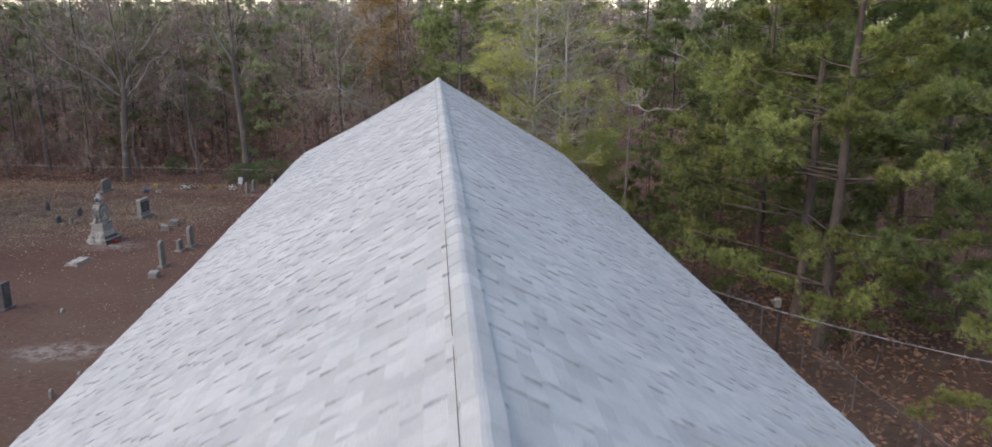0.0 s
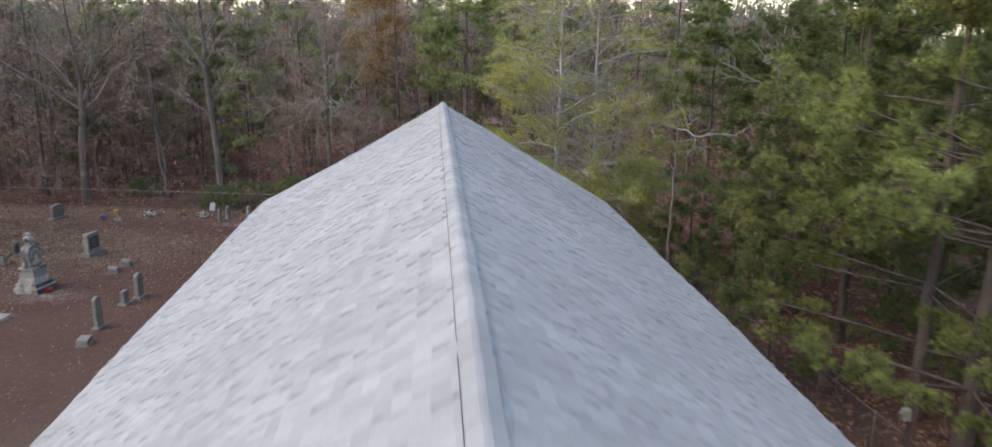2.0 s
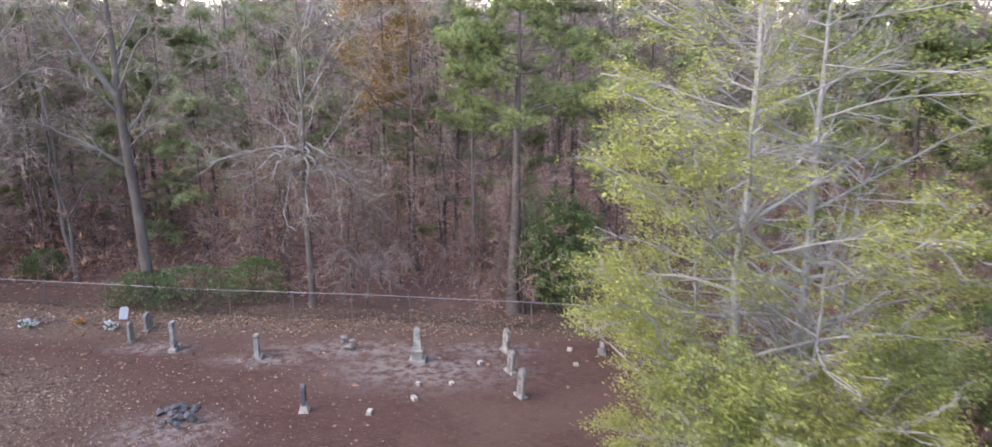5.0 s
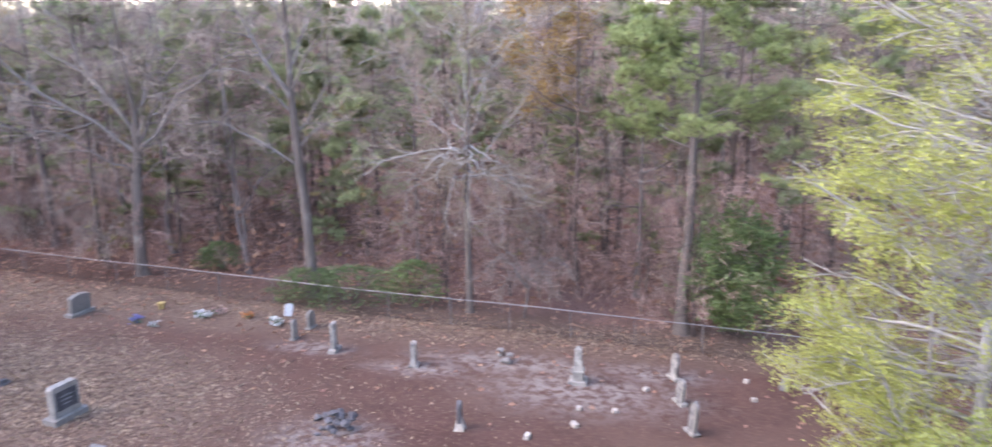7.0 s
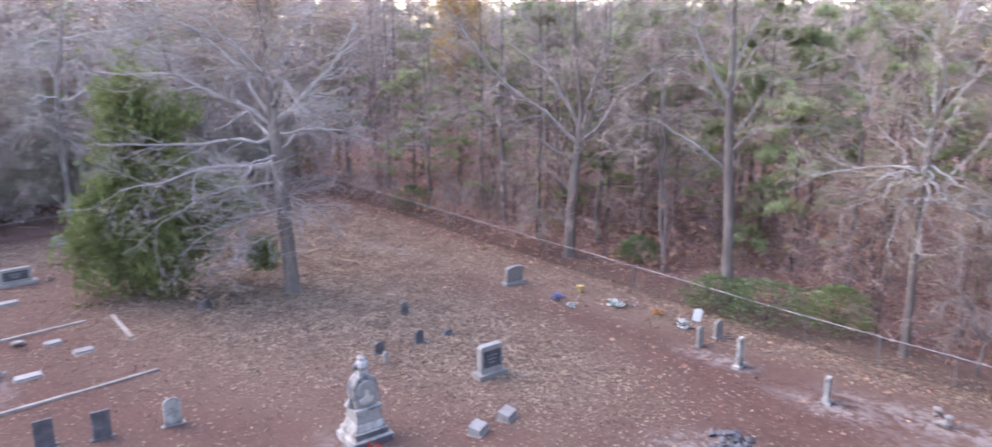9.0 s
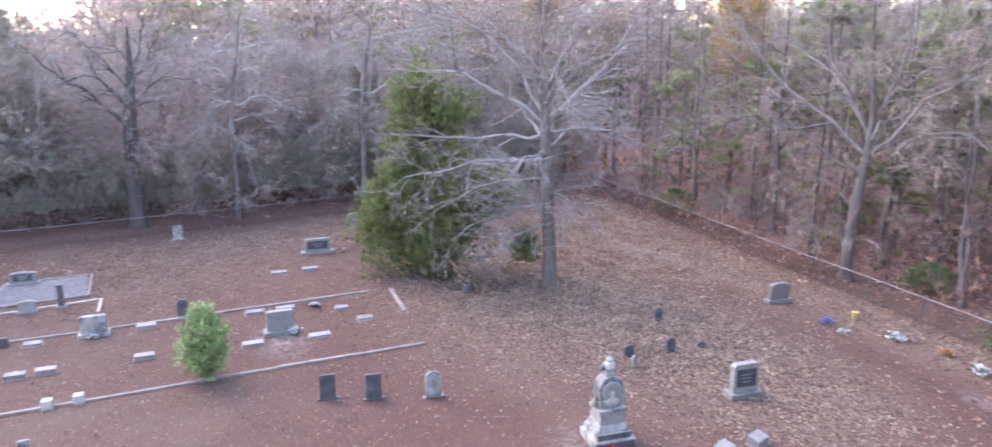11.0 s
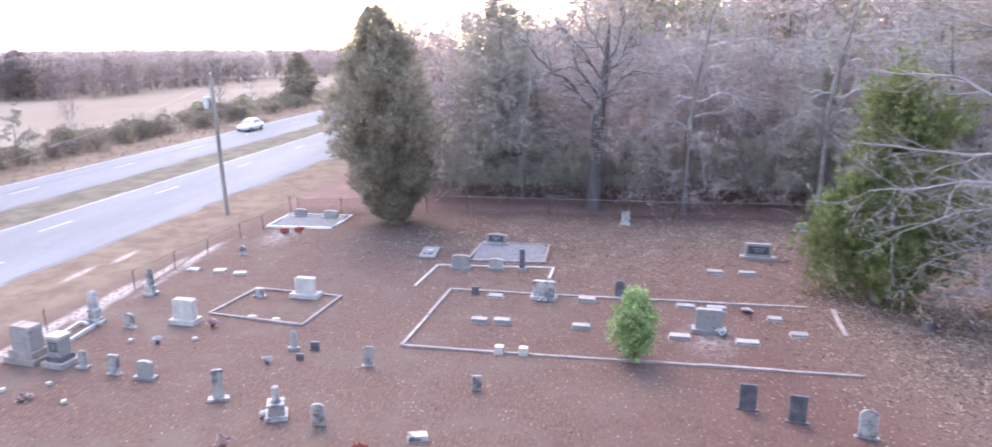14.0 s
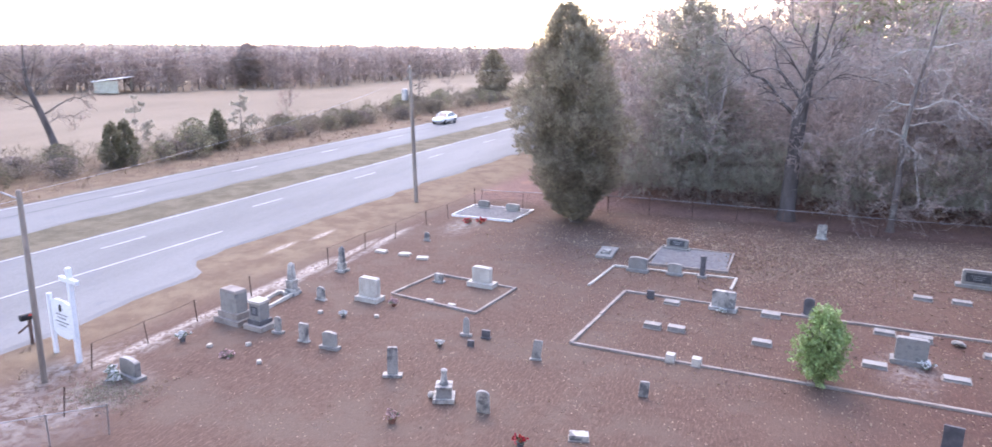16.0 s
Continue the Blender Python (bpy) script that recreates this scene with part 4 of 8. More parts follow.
for W, side in near_pieces:
    me = np_mesh("shingle", [(W, SH_F, 0)], [M_SHINGLE_ONE, M_EDGE])
    me.polygons.foreach_set("material_index", np.array([0, 0, 1, 1, 1], np.int32))
    part("shingle", me, None, church)

# ridge caps: folded pieces that overlap towards the far end
slope_l, down_l, out_l = roof_frame(-1)
slope_r, down_r, out_r = roof_frame(1)
cap_len, cap_step, cap_w = 0.42, 0.30, 0.132


def cap_mesh():
    prof = []
    for d, out, k in ((down_l, out_l, 1.0), (down_l, out_l, 0.22), (None, None, 0), (down_r, out_r, 0.22), (down_r, out_r, 1.0)):
        prof.append(np.array([0, 0, -0.016]) if d is None else d * cap_w * k - np.array([0, 0, 0.004]))
    V = []
    for y, up in ((0.0, 0.006), (cap_len, 0.001)):
        for p in prof:
            V.append(p + (0, y, up + 0.022))
        for p in prof:
            V.append(p + (0, y, up + 0.003))
    F = []
    for k in range(4):
        F += [[k, k + 1, 10 + k + 1, 10 + k], [k + 1, k, 5 + k, 5 + k + 1]]
    F += [[0, 10, 15, 5], [4, 9, 19, 14]]
    me = np_mesh("ridge_cap", [(np.array(V), np.array(F), 0)], [M_SHINGLE_ONE, M_EDGE])
    me.polygons.foreach_set("material_index", np.array([0, 0] * 4 + [1, 1], np.int32))
    return me


cap_me = cap_mesh()
y = -30.2
while y < -0.25:
    ob = part("ridge_cap", cap_me, None, church)
    ob.matrix_local = pose(0.012 + rng.normal() * 0.003, y, RIDGE_Z + 0.002 + 0.004 * math.sin(y), 0, 0, rng.normal() * 0.35)
    y += cap_step * rng.uniform(0.97, 1.03)
back_v = np.array([p for yy in (BACK, -29.9) for p in ((down_l * cap_w + (0, yy, RIDGE_Z + 0.01)), np.array([0, yy, RIDGE_Z + 0.03]), (down_r * cap_w + (0, yy, RIDGE_Z + 0.01)))])
part("ridge_strip", np_mesh("ridge_strip", [(back_v, np.array([[0, 1, 4, 3], [1, 2, 5, 4]]), 0)], [M_SHINGLE]), None, church)
# dark sealant showing along one edge of the caps, broken here and there
y = -30.0
while y < -1.0:
    L = rng.uniform(0.5, 1.6)
    w = rng.uniform(0.004, 0.008)
    a, b = down_l * (cap_w - 0.012), down_l * (cap_w - 0.011 + w)
    V = np.array([p + out_l * 0.016 + (0, yy, RIDGE_Z) for yy in (y, y + L) for p in (a, b)])
    part("sealant_line", np_mesh("sealant_line", [(V, np.array([[0, 1, 3, 2]]), 0)], [M_TAR]), None, church)
    y += L + (rng.uniform(0.05, 0.25) if rng.random() < 0.5 else 0.0)

# ---- fences ----
def chain_link_fence(name, pts, height, label, post_r=0.024, mesh=True, rail=True, post_mat=None, rail_mat=None, spacing=3.0, lean=1.5, wire_r=0.0025, mesh_mat=None):
    """Posts, a top rail and woven wire along a line of corner points."""
    fence = thing(name, pose(0, 0, 0), label, "fence")
    post_mat, rail_mat = post_mat or M_GALV, rail_mat or M_GALV
    rng = np.random.default_rng(len(pts) * 31 + int(abs(pts[0][0])))
    post_me = None
    for (x0, y0), (x1, y1) in zip(pts, pts[1:]):
        L = math.hypot(x1 - x0, y1 - y0)
        n = max(1, round(L / spacing))
        yaw = math.degrees(math.atan2(y1 - y0, x1 - x0))
        for k in range(n + 1):
            x, y = x0 + (x1 - x0) * k / n, y0 + (y1 - y0) * k / n
            if post_me is None:
                ob = part("post", lathe_bm([(post_r, -0.1), (post_r, height + 0.02), (post_r * 1.25, height + 0.03), (post_r * 0.9, height + 0.06)], 8), post_mat, fence)
                post_me = ob.data
            else:
                ob = part("post", post_me, None, fence)
            ob.matrix_local = pose(x, y, ground_z(x, y), rng.normal() * lean, rng.normal() * lean, rng.uniform(0, 90))
        if rail:
            m = max(2, int(L / 2))
            s = np.linspace(0, 1, m + 1)
            P = np.stack([x0 + (x1 - x0) * s, y0 + (y1 - y0) * s, height + 0.015 * np.sin(s * L * 0.6) + ground_height(x0 + (x1 - x0) * s, y0 + (y1 - y0) * s)], 1)[None]
            part("top_rail", np_mesh("top_rail", [(*tubes(P, np.full((1, m + 1), 0.017), 6), 0)], [rail_mat], True), None, fence)
        if mesh:
            # two families of slanting wires
            w = 0.075
            k = np.arange(-int(height / w) - 1, int(L / w) + 1)
            A, B = [], []
            for sgn in (1, -1):
                s0 = k * w if sgn > 0 else k * w + height
                s1 = s0 + sgn * height
                lo, hi = np.clip(s0, 0, L), np.clip(s1, 0, L)
                z0, z1 = np.abs(lo - s0), height - np.abs(hi - s1)
                ok = np.abs(hi - lo) > 0.01
                for s, z, bag in ((lo, z0, A), (hi, z1, B)):
                    px, py = x0 + (x1 - x0) * s / L, y0 + (y1 - y0) * s / L
                    bag.append(np.stack([px, py, z + 0.01 + ground_height(px, py)], 1)[ok])
            A, B = np.concatenate(A), np.concatenate(B)
            P = np.stack([A, B], 1)
            ob = part("chain_link", np_mesh("chain_link", [(*tubes(P, np.full((len(P), 2), wire_r), 3), 0)], [mesh_mat or rail_mat]), None, fence)
            ob["kind"] = "stuff"
    return fence


chain_link_fence("chain_link_fence", [(-57.9, 65.9), (-40.7, 64.0), (-25.0, 62.3), (-12.8, 60.9), (-2.1, 60.0), (7.0, 58.9)], 1.2, "galvanised chain-link fence with a pale top rail against the woods", post_r=0.021, post_mat=M_DULL_STEEL, wire_r=0.0032, mesh_mat=M_DARK_BARK)
chain_link_fence("chain_link_fence", [(-57.9, 65.9), (-58.4, 46.0), (-57.8, 20.0), (-56.4, 11.0)], 1.2, "rusty chain-link fence in front of a dense thicket", post_mat=M_RUST, rail_mat=M_GALV, wire_r=0.0034, mesh_mat=M_RUST)
chain_link_fence("chain_link_fence", [(7.0, 58.9), (9.4, 39.0), (12.0, 20.0), (14.0, 4.0)], 1.15, "chain-link fence under the pines beside the church", rail_mat=M_DULL_STEEL)
corner = chain_link_fence("chain_link_fence", [(-21.5, 11.9), (-19.2, 9.6), (-14.5, 5.0)], 1.0, "short galvanised chain-link corner by the driveway", spacing=1.6, wire_r=0.0016)

wire_fence = thing("wire_fence", pose(0, 0, 0), "rusty steel posts with a sagging wire along the road", "fence")
post_spots = [(-21.86, 9.62), (-25.0, 7.47), (-27.6, 7.67), (-30.29, 7.82), (-33.84, 7.95), (-39.55, 8.62), (-43.02, 8.92), (-45.87, 9.4), (-49.64, 9.75), (-51.88, 10.3), (-56.15, 10.6)]
bm = box_bm(0.045, 0.012, 1.12, (0, 0, -0.08))
box_bm(0.012, 0.04, 1.12, (0, 0.02, -0.08), bm=bm)
post_ob = part("post", bm, M_RUST, wire_fence)
post_me = post_ob.data
rng = np.random.default_rng(8)
for k, (x, y) in enumerate(post_spots):
    ob = post_ob if k == 0 else part("post", post_me, None, wire_fence)
    ob.matrix_local = pose(x, y, ground_z(x, y), rng.normal() * 3, rng.normal() * 3, rng.uniform(-20, 20)) @ Matrix.Diagonal((1, 1, rng.uniform(0.92, 1.06) * (1.35 if k == 10 else 1), 1))
for a, b in ((1, 3), (5, 7), (7, 10)):
    P = np.array([[*post_spots[k], 1.0 - 0.02] for k in range(a, b + 1)])[None]
    mid = np.insert(P[0], np.arange(1, P.shape[1]), (P[0, 1:] + P[0, :-1]) / 2 - (0, 0, 0.03), 0)[None]
    part("wire", np_mesh("wire", [(*tubes(mid, np.full(mid.shape[:2], 0.012), 4), 0)], [M_RUST], True), None, wire_fence)

# ---- gravestones ----
SKEW = 84.5     # the stones' faces turn to the church, skewed with the road


def arch(w, h, kind):
    """Outline of an upright stone."""
    x = w / 2
    if kind == "round":
        k = [(x * math.cos(a), h - x * 0.75 + x * 0.75 * math.sin(a)) for a in np.linspace(0, math.pi, 13)]
    elif kind == "serp":
        k = [(x * s, h - 0.10 * h * (abs(s) ** 1.6) - (0.05 * h if abs(s) > 0.9 else 0)) for s in np.linspace(1, -1, 13)]
    elif kind == "slanted":
        k = [(x, h * 0.93), (x * 0.85, h), (-x * 0.85, h), (-x, h * 0.93)]
    elif kind == "gothic":
        k = [(x, h * 0.72), (x * 0.75, h * 0.88), (0, h), (-x * 0.75, h * 0.88), (-x, h * 0.72)]
    else:
        k = [(x, h), (-x, h)]
    return [(-x, 0.0), (x, 0.0), *k]


def headstone(x, y, w, h, d=0.16, kind="flat", material=None, base=0.14, base_w=1.3, turn=0.0, label="", tilt=(0, 0), panel=None, name="headstone", group="headstones"):
    material = material or M_GRANITE
    ob = thing(name, pose(x, y, ground_z(x, y) - 0.02, 0, 0, SKEW + turn), label, "headstone", group)
    if base:
        part("base", box_bm(w * base_w, d * 2.1, base + 0.02, (0, 0, 0), 0.015), material, ob)
    tab = part("tablet", slab_bm(arch(w, h - base, kind), d, min(0.012, d * 0.1)), material, ob)
    tab.matrix_local = pose(0, 0, base + 0.015, tilt[0], tilt[1])
    if panel:
        part("inscription_panel", box_bm(w * panel, 0.012, (h - base) * 0.62, (0, -d / 2 - 0.003, (h - base) * 0.2)), M_FACE, tab)
        for k in range(3):
            part("letter_bar", box_bm(w * panel * (0.6 - 0.12 * k), 0.008, 0.03, (0, -d / 2 - 0.011, (h - base) * (0.62 - 0.13 * k))), M_LETTER, tab)
    return ob


def plaque(x, y, w=0.6, d=0.3, h=0.2, turn=0.0, material=None, label="", slant=0.82, name="grave_marker"):
    """A low block marker with a sloping face on a thin footing."""
    material = material or M_GRANITE
    ob = thing(name, pose(x, y, ground_z(x, y) - 0.015, 0, 0, SKEW + turn), label, "grave marker", "low grave markers")
    part("footing", box_bm(w * 1.12, d * 1.25, 0.05, (0, 0, 0), 0.008), M_CONCRETE, ob)
    bm = box_bm(w, d, h, (0, 0, 0.05), 0.012)
    for v in bm.verts:
        if v.co.z > h * 0.5:
            v.co.z -= (0.5 - v.co.y / d) * h * (1 - slant)
    part("marker_block", bm, material, ob)
    return ob


def obelisk(x, y, h, w, material, label, steps=2, urn=False, turn=0.0, lean=0.0):
    ob = thing("obelisk", pose(x, y, ground_z(x, y) - 0.02, lean, 0, SKEW + turn), label, "obelisk", "tall monuments")
    z = 0.0
    for k in range(steps):
        s = w * (1.9 - 0.38 * k)
        part("step", box_bm(s, s, h * 0.10, (0, 0, z), 0.012), material, ob)
        z += h * 0.10
    part("die", box_bm(w * 1.15, w * 1.15, h * 0.22, (0, 0, z), 0.01), material, ob)
    z += h * 0.22
    part("cornice", box_bm(w * 1.35, w * 1.35, h * 0.05, (0, 0, z), 0.012), material, ob)
    z += h * 0.05
    bm = box_bm(w * 0.95, w * 0.95, h - z - h * 0.07, (0, 0, z), 0.008, 0.72)
    part("shaft", bm, material, ob)
    part("cap", box_bm(w * 0.69, w * 0.69, h * 0.075, (0, 0, h - h * 0.072), 0.0, 0.12), material, ob)
    return ob


def flower_pot(x, y, size, petal, label, pot=True, name="flower_pot", seed=1, green=14):
    rng = np.random.default_rng(seed)
    ob = thing(name, pose(x, y, ground_z(x, y), 0, 0, rng.uniform(0, 360)), label, "flowers", "grave flowers")
    z = 0.0
    if pot:
        part("pot", lathe_bm([(size * 0.26, -0.01), (size * 0.34, size * 0.42), (size * 0.40, size * 0.42), (size * 0.40, size * 0.5), (size * 0.33, size * 0.5)], 12), M_CLAY if seed % 2 else M_DARK_STONE, ob)
        z = size * 0.45
    n = 26
    C = rng.normal(size=(n, 3)) * size * np.array([0.28, 0.28, 0.14]) + (0, 0, z + size * 0.36)
    C[:, 2] = np.maximum(C[:, 2], 0.03)
    D = unit(C - np.array([0, 0, z])) + rng.normal(size=(n, 3)) * 0.4
    stems = spikes(np.tile([0.0, 0, z], (n, 1)), C, 0.006)
    G = leaves(C[:green].repeat(3, 0) * 0.85, rng.normal(size=(green * 3, 3)) + (0, 0, 0.4), size * 0.35, rng)
    part("greenery", np_mesh("greenery", [(*stems, 0), (*G, 0)], [M_STEM]), None, ob)["kind"] = "stuff"
    B = leaves(C.repeat(6, 0), D.repeat(6, 0) + rng.normal(size=(n * 6, 3)) * 0.8, size * 0.24, rng, 0.8)
    part("bouquet", np_mesh("bouquet", [(*B, 0)], [petal]), None, ob)["kind"] = "stuff"
    return ob


def plot_curb(corners, height, width, material, label, name="plot_curb", gate=None):
    """Low coping round a family plot, one length a side."""
    ob = thing(name, pose(0, 0, 0), label, "grave curb", "plot curbs")
    n = len(corners)
    for k in range(n):
        if gate is not None and k in gate:
            continue
        (x0, y0), (x1, y1) = corners[k], corners[(k + 1) % n]
        L, yaw = math.hypot(x1 - x0, y1 - y0), math.degrees(math.atan2(y1 - y0, x1 - x0))
        pieces = max(1, round(L / 3.2))
        for j in range(pieces):
            s = (j + 0.5) / pieces
            x, y = x0 + (x1 - x0) * s, y0 + (y1 - y0) * s
            own = box_bm(L / pieces - 0.012 - (width if j in (0, pieces - 1) else 0) * 0.0, width, height + 0.05, (0, 0, -0.05), 0.015)
            c = part("curb", own, material, ob)
            c.matrix_local = pose(x, y, ground_z(x, y) + 0.012 * math.sin(k * 3 + j * 1.7), 0.5 * math.sin(j + k), 0.4 * math.cos(2 * j), yaw)
    return ob


# tall monument: dark-fronted stepped base, arched stone with a carved relief, draped finial
mon = thing("monument", pose(-22.9, 43.9, -0.02, 0, 0, SKEW - 4), "tall grey marble monument on a stepped dark-faced base", "monument", "tall monuments")
for name, w, d, h, z, k in (("step", 1.26, 1.16, 0.28, 0.0, 1.0), ("step", 1.08, 0.98, 0.20, 0.28, 0.97), ("plinth", 0.92, 0.82, 0.22, 0.48, 0.9), ("die", 0.80, 0.70, 0.36, 0.70, 0.92), ("cornice", 0.86, 0.70, 0.09, 1.06, 1.0)):
    part(name, box_bm(w, d, h, (0, 0, z), 0.02, k), M_MARBLE if name != "die" else M_GRANITE, mon)
    if name in ("step", "plinth", "die"):
        # thin dark plate over most of the -y face
        f = part("dark_face", box_bm(w * 0.93, 0.012, h * 0.72, (0, 0, 0)), M_DARK_STONE, mon, "dark stone plate on the front face")
        f.matrix_local = pose(0, -d / 2 + d * (1 - k) * 0.25 - 0.004, z + h * 0.14, -math.degrees(math.atan(d * (1 - k) / 2 / h)), 0, 0)
part("arched_stone", slab_bm([(-0.36, 0.0), (0.36, 0.0), (0.36, 0.30), (0.40, 0.40), *[(0.40 * math.cos(a), 0.55 + 0.42 * math.sin(a)) for a in np.linspace(0, math.pi, 13)], (-0.40, 0.40), (-0.36, 0.30)], 0.44, 0.03), M_MARBLE, mon).location = (0, 0, 1.14)
part("relief", lathe_bm([(0.17, -0.03), (0.27, -0.02), (0.30, 0.02), (0.26, 0.05), (0.17, 0.03)], 16), M_GRANITE, mon, smooth=True).matrix_local = pose(0, -0.21, 1.68, 90, 0, 0)
part("drapery", slab_bm([(-0.20, 0.0), (0.16, 0.02), (0.22, 0.16), (0.08, 0.22), (0.05, 0.42), (-0.06, 0.40), (-0.04, 0.24), (-0.24, 0.14)], 0.08, 0.02), M_WHITE_CONCRETE, mon).location = (0, -0.24, 1.26)
for sx in (-0.42, 0.42):
    part("scroll", lathe_bm([(0.05, 0), (0.10, 0.04), (0.11, 0.12), (0.07, 0.22), (0.02, 0.30)], 10), M_MARBLE, mon, smooth=True).location = (sx, 0, 1.14)
part("neck", box_bm(0.34, 0.30, 0.12, (0, 0, 2.09), 0.03, 0.75), M_MARBLE, mon)
part("finial", lathe_bm([(0.10, 2.20), (0.19, 2.26), (0.22, 2.36), (0.17, 2.46), (0.10, 2.52), (0.12, 2.58), (0.05, 2.66)], 9), M_MARBLE, mon)
part("ear", lathe_bm([(0.04, 0), (0.09, 0.05), (0.08, 0.13), (0.02, 0.18)], 8), M_DARK_STONE, mon).location = (-0.20, -0.02, 2.26)
mon.scale = (1.12, 1.12, 1.1)
GREY, WHITE_W = "grey granite headstone with a rough base", "weathered white marble headstone"
# stones along the road side
big = thing("headstone", pose(-30.9, 9.33, -0.02, 0, 0, SKEW - 6), "massive grey granite monument on two stone steps", "headstone", "headstones")
part("step", box_bm(1.55, 1.05, 0.30, (0, 0, 0), 0.02), M_CONCRETE, big)
part("step", box_bm(1.22, 0.80, 0.26, (0, 0, 0.30), 0.02), M_CONCRETE, big)
part("die", box_bm(0.98, 0.62, 0.86, (0, 0, 0.56), 0.015), M_GRANITE, big)
part("cap", box_bm(1.02, 0.66, 0.13, (0, 0, 1.42), 0.02, 0.9), M_CONCRETE, big)
big2 = thing("headstone", pose(-30.6, 10.85, -0.02, 0, 0, SKEW - 4), "square granite monument with a dark plaque on two steps", "headstone", "headstones")
part("step", box_bm(1.02, 0.95, 0.30, (0, 0, 0), 0.02), M_CONCRETE, big2)
part("step", box_bm(0.74, 0.70, 0.20, (0, 0, 0.30), 0.02), M_DARK_STONE, big2)
part("die", box_bm(0.60, 0.56, 0.72, (0, 0, 0.50), 0.012), M_GRANITE, big2)
part("cap", box_bm(0.68, 0.62, 0.12, (0, 0, 1.22), 0.015), M_WHITE_CONCRETE, big2)
part("plaque", box_bm(0.40, 0.015, 0.40, (0, -0.285, 0.70)), M_FACE, big2)
for k in range(3):
    part("letter_bar", box_bm(0.26 - 0.04 * k, 0.01, 0.03, (0, -0.296, 1.0 - 0.09 * k)), M_LETTER, big2)
headstone(-30.38, 11.9, 0.32, 0.73, 0.12, "round", M_MARBLE, 0.10, 1.6, 2, "small white marble headstone on a broken base")
headstone(-30.03, 13.39, 0.44, 0.79, 0.12, "slanted", M_MARBLE, 0.06, 1.2, 0, WHITE_W)
headstone(-29.81, 14.74, 0.62, 0.73, 0.16, "serp", M_GRANITE, 0.12, 1.35, 3, GREY)
obelisk(-34.85, 9.55, 1.62, 0.34, M_MARBLE, "pale marble obelisk on dark stepped footing", 2, turn=5)
obelisk(-38.96, 9.84, 1.38, 0.30, M_MARBLE, "small white marble obelisk streaked with black", 1)
headstone(-34.66, 11.27, 0.44, 0.66, 0.12, "round", M_MARBLE, 0.05, 1.3, 0, "small white marble headstone standing in bare soil")
headstone(-35.52, 13.38, 0.98, 1.13, 0.36, "slanted", M_WHITE_CONCRETE, 0.22, 1.25, 0, "broad pale headstone with a sloped top and base")
plot_curb([(-36.68, 13.93), (-40.35, 14.62), (-39.7, 19.25), (-35.7, 18.62)], 0.10, 0.13, M_CONCRETE, "low concrete curb round a small family plot")
headstone(-39.55, 17.5, 0.98, 1.0, 0.34, "slanted", M_WHITE_CONCRETE, 0.22, 1.45, 0, "broad pale headstone on a wide base inside a curb")
headstone(-39.3, 15.25, 0.46, 0.47, 0.16, "slanted", M_MARBLE, 0.08, 1.3, 0, "small pale headstone inside a low curb")
for dx, dy in ((-36.35, 16.1), (-36.15, 17.3)):
    plaque(dx, dy, 0.34, 0.2, 0.12, 0, M_WHITE_CONCRETE, "short pale corner stone set on a plot curb", 1.0, "curb_stone")
plot_curb([(-32.6, 9.75), (-34.7, 9.72), (-34.7, 8.9), (-33.2, 8.95)], 0.16, 0.12, M_WHITE_CONCRETE, "narrow pale curb of a single grave", gate=(3,))
headstone(-28.54, 18.18, 0.38, 1.16, 0.16, "slanted", M_MARBLE, 0.10, 1.9, 25, "tall narrow white headstone on a square base")
headstone(-27.21, 22.27, 0.46, 0.88, 0.10, "round", M_MARBLE, 0.0, 1.2, 12, "old arched white headstone leaning back", (9, 0))
headstone(-32.03, 22.63, 0.36, 0.82, 0.09, "slanted", M_MARBLE, 0.06, 1.3, 18, "thin old headstone tilted to one side", (0, 7))
headstone(-30.36, 27.10, 0.34, 0.60, 0.10, "slanted", M_MARBLE, 0.0, 1.2, 20, "small pale headstone leaning in bare soil", (0, 5))
headstone(-33.17, 19.23, 0.26, 0.88, 0.09, "gothic", M_MARBLE, 0.12, 1.9, 10, "slim weathered headstone on a broken footing")
headstone(-33.29, 20.07, 0.36, 0.36, 0.12, "flat", M_DARK_STONE, 0.05, 1.1, 0, "small dark slate headstone")
headstone(-32.25, 19.80, 0.28, 0.27, 0.12, "flat", M_DARK_STONE, 0.0, 1.1, 0, "stub of a dark broken headstone")
ped = thing("monument", pose(-27.57, 20.67, -0.02, 0, 0, SKEW + 25), "small stepped marble monument with a broken finial", "monument", "tall monuments")
part("step", box_bm(0.74, 0.74, 0.16, (0, 0, 0), 0.015), M_MARBLE, ped)
part("die", box_bm(0.56, 0.56, 0.34, (0, 0, 0.16), 0.015, 0.85), M_GRANITE, ped)
part("cornice", box_bm(0.58, 0.58, 0.08, (0, 0, 0.50), 0.02), M_MARBLE, ped)
part("finial", lathe_bm([(0.17, 0.58), (0.12, 0.72), (0.09, 0.98), (0.11, 1.06), (0.12, 1.10), (0.04, 1.16)], 12), M_MARBLE, ped)
bm = bmesh.new()
bmesh.ops.create_icosphere(bm, subdivisions=2, radius=0.13)
part("fallen_ball", bm, M_WHITE_CONCRETE, ped).location = (-0.45, 0.1, 0.12)
plaque(-26.67, 25.70, 0.60, 0.34, 0.18, 20, M_MARBLE, "white marble block marker lying askew", 0.9)
headstone(-24.9, 9.45, 0.98, 0.76, 0.22, "serp", M_GRANITE, 0.14, 1.3, -8, "bluish grey granite headstone with a wreath at its foot")

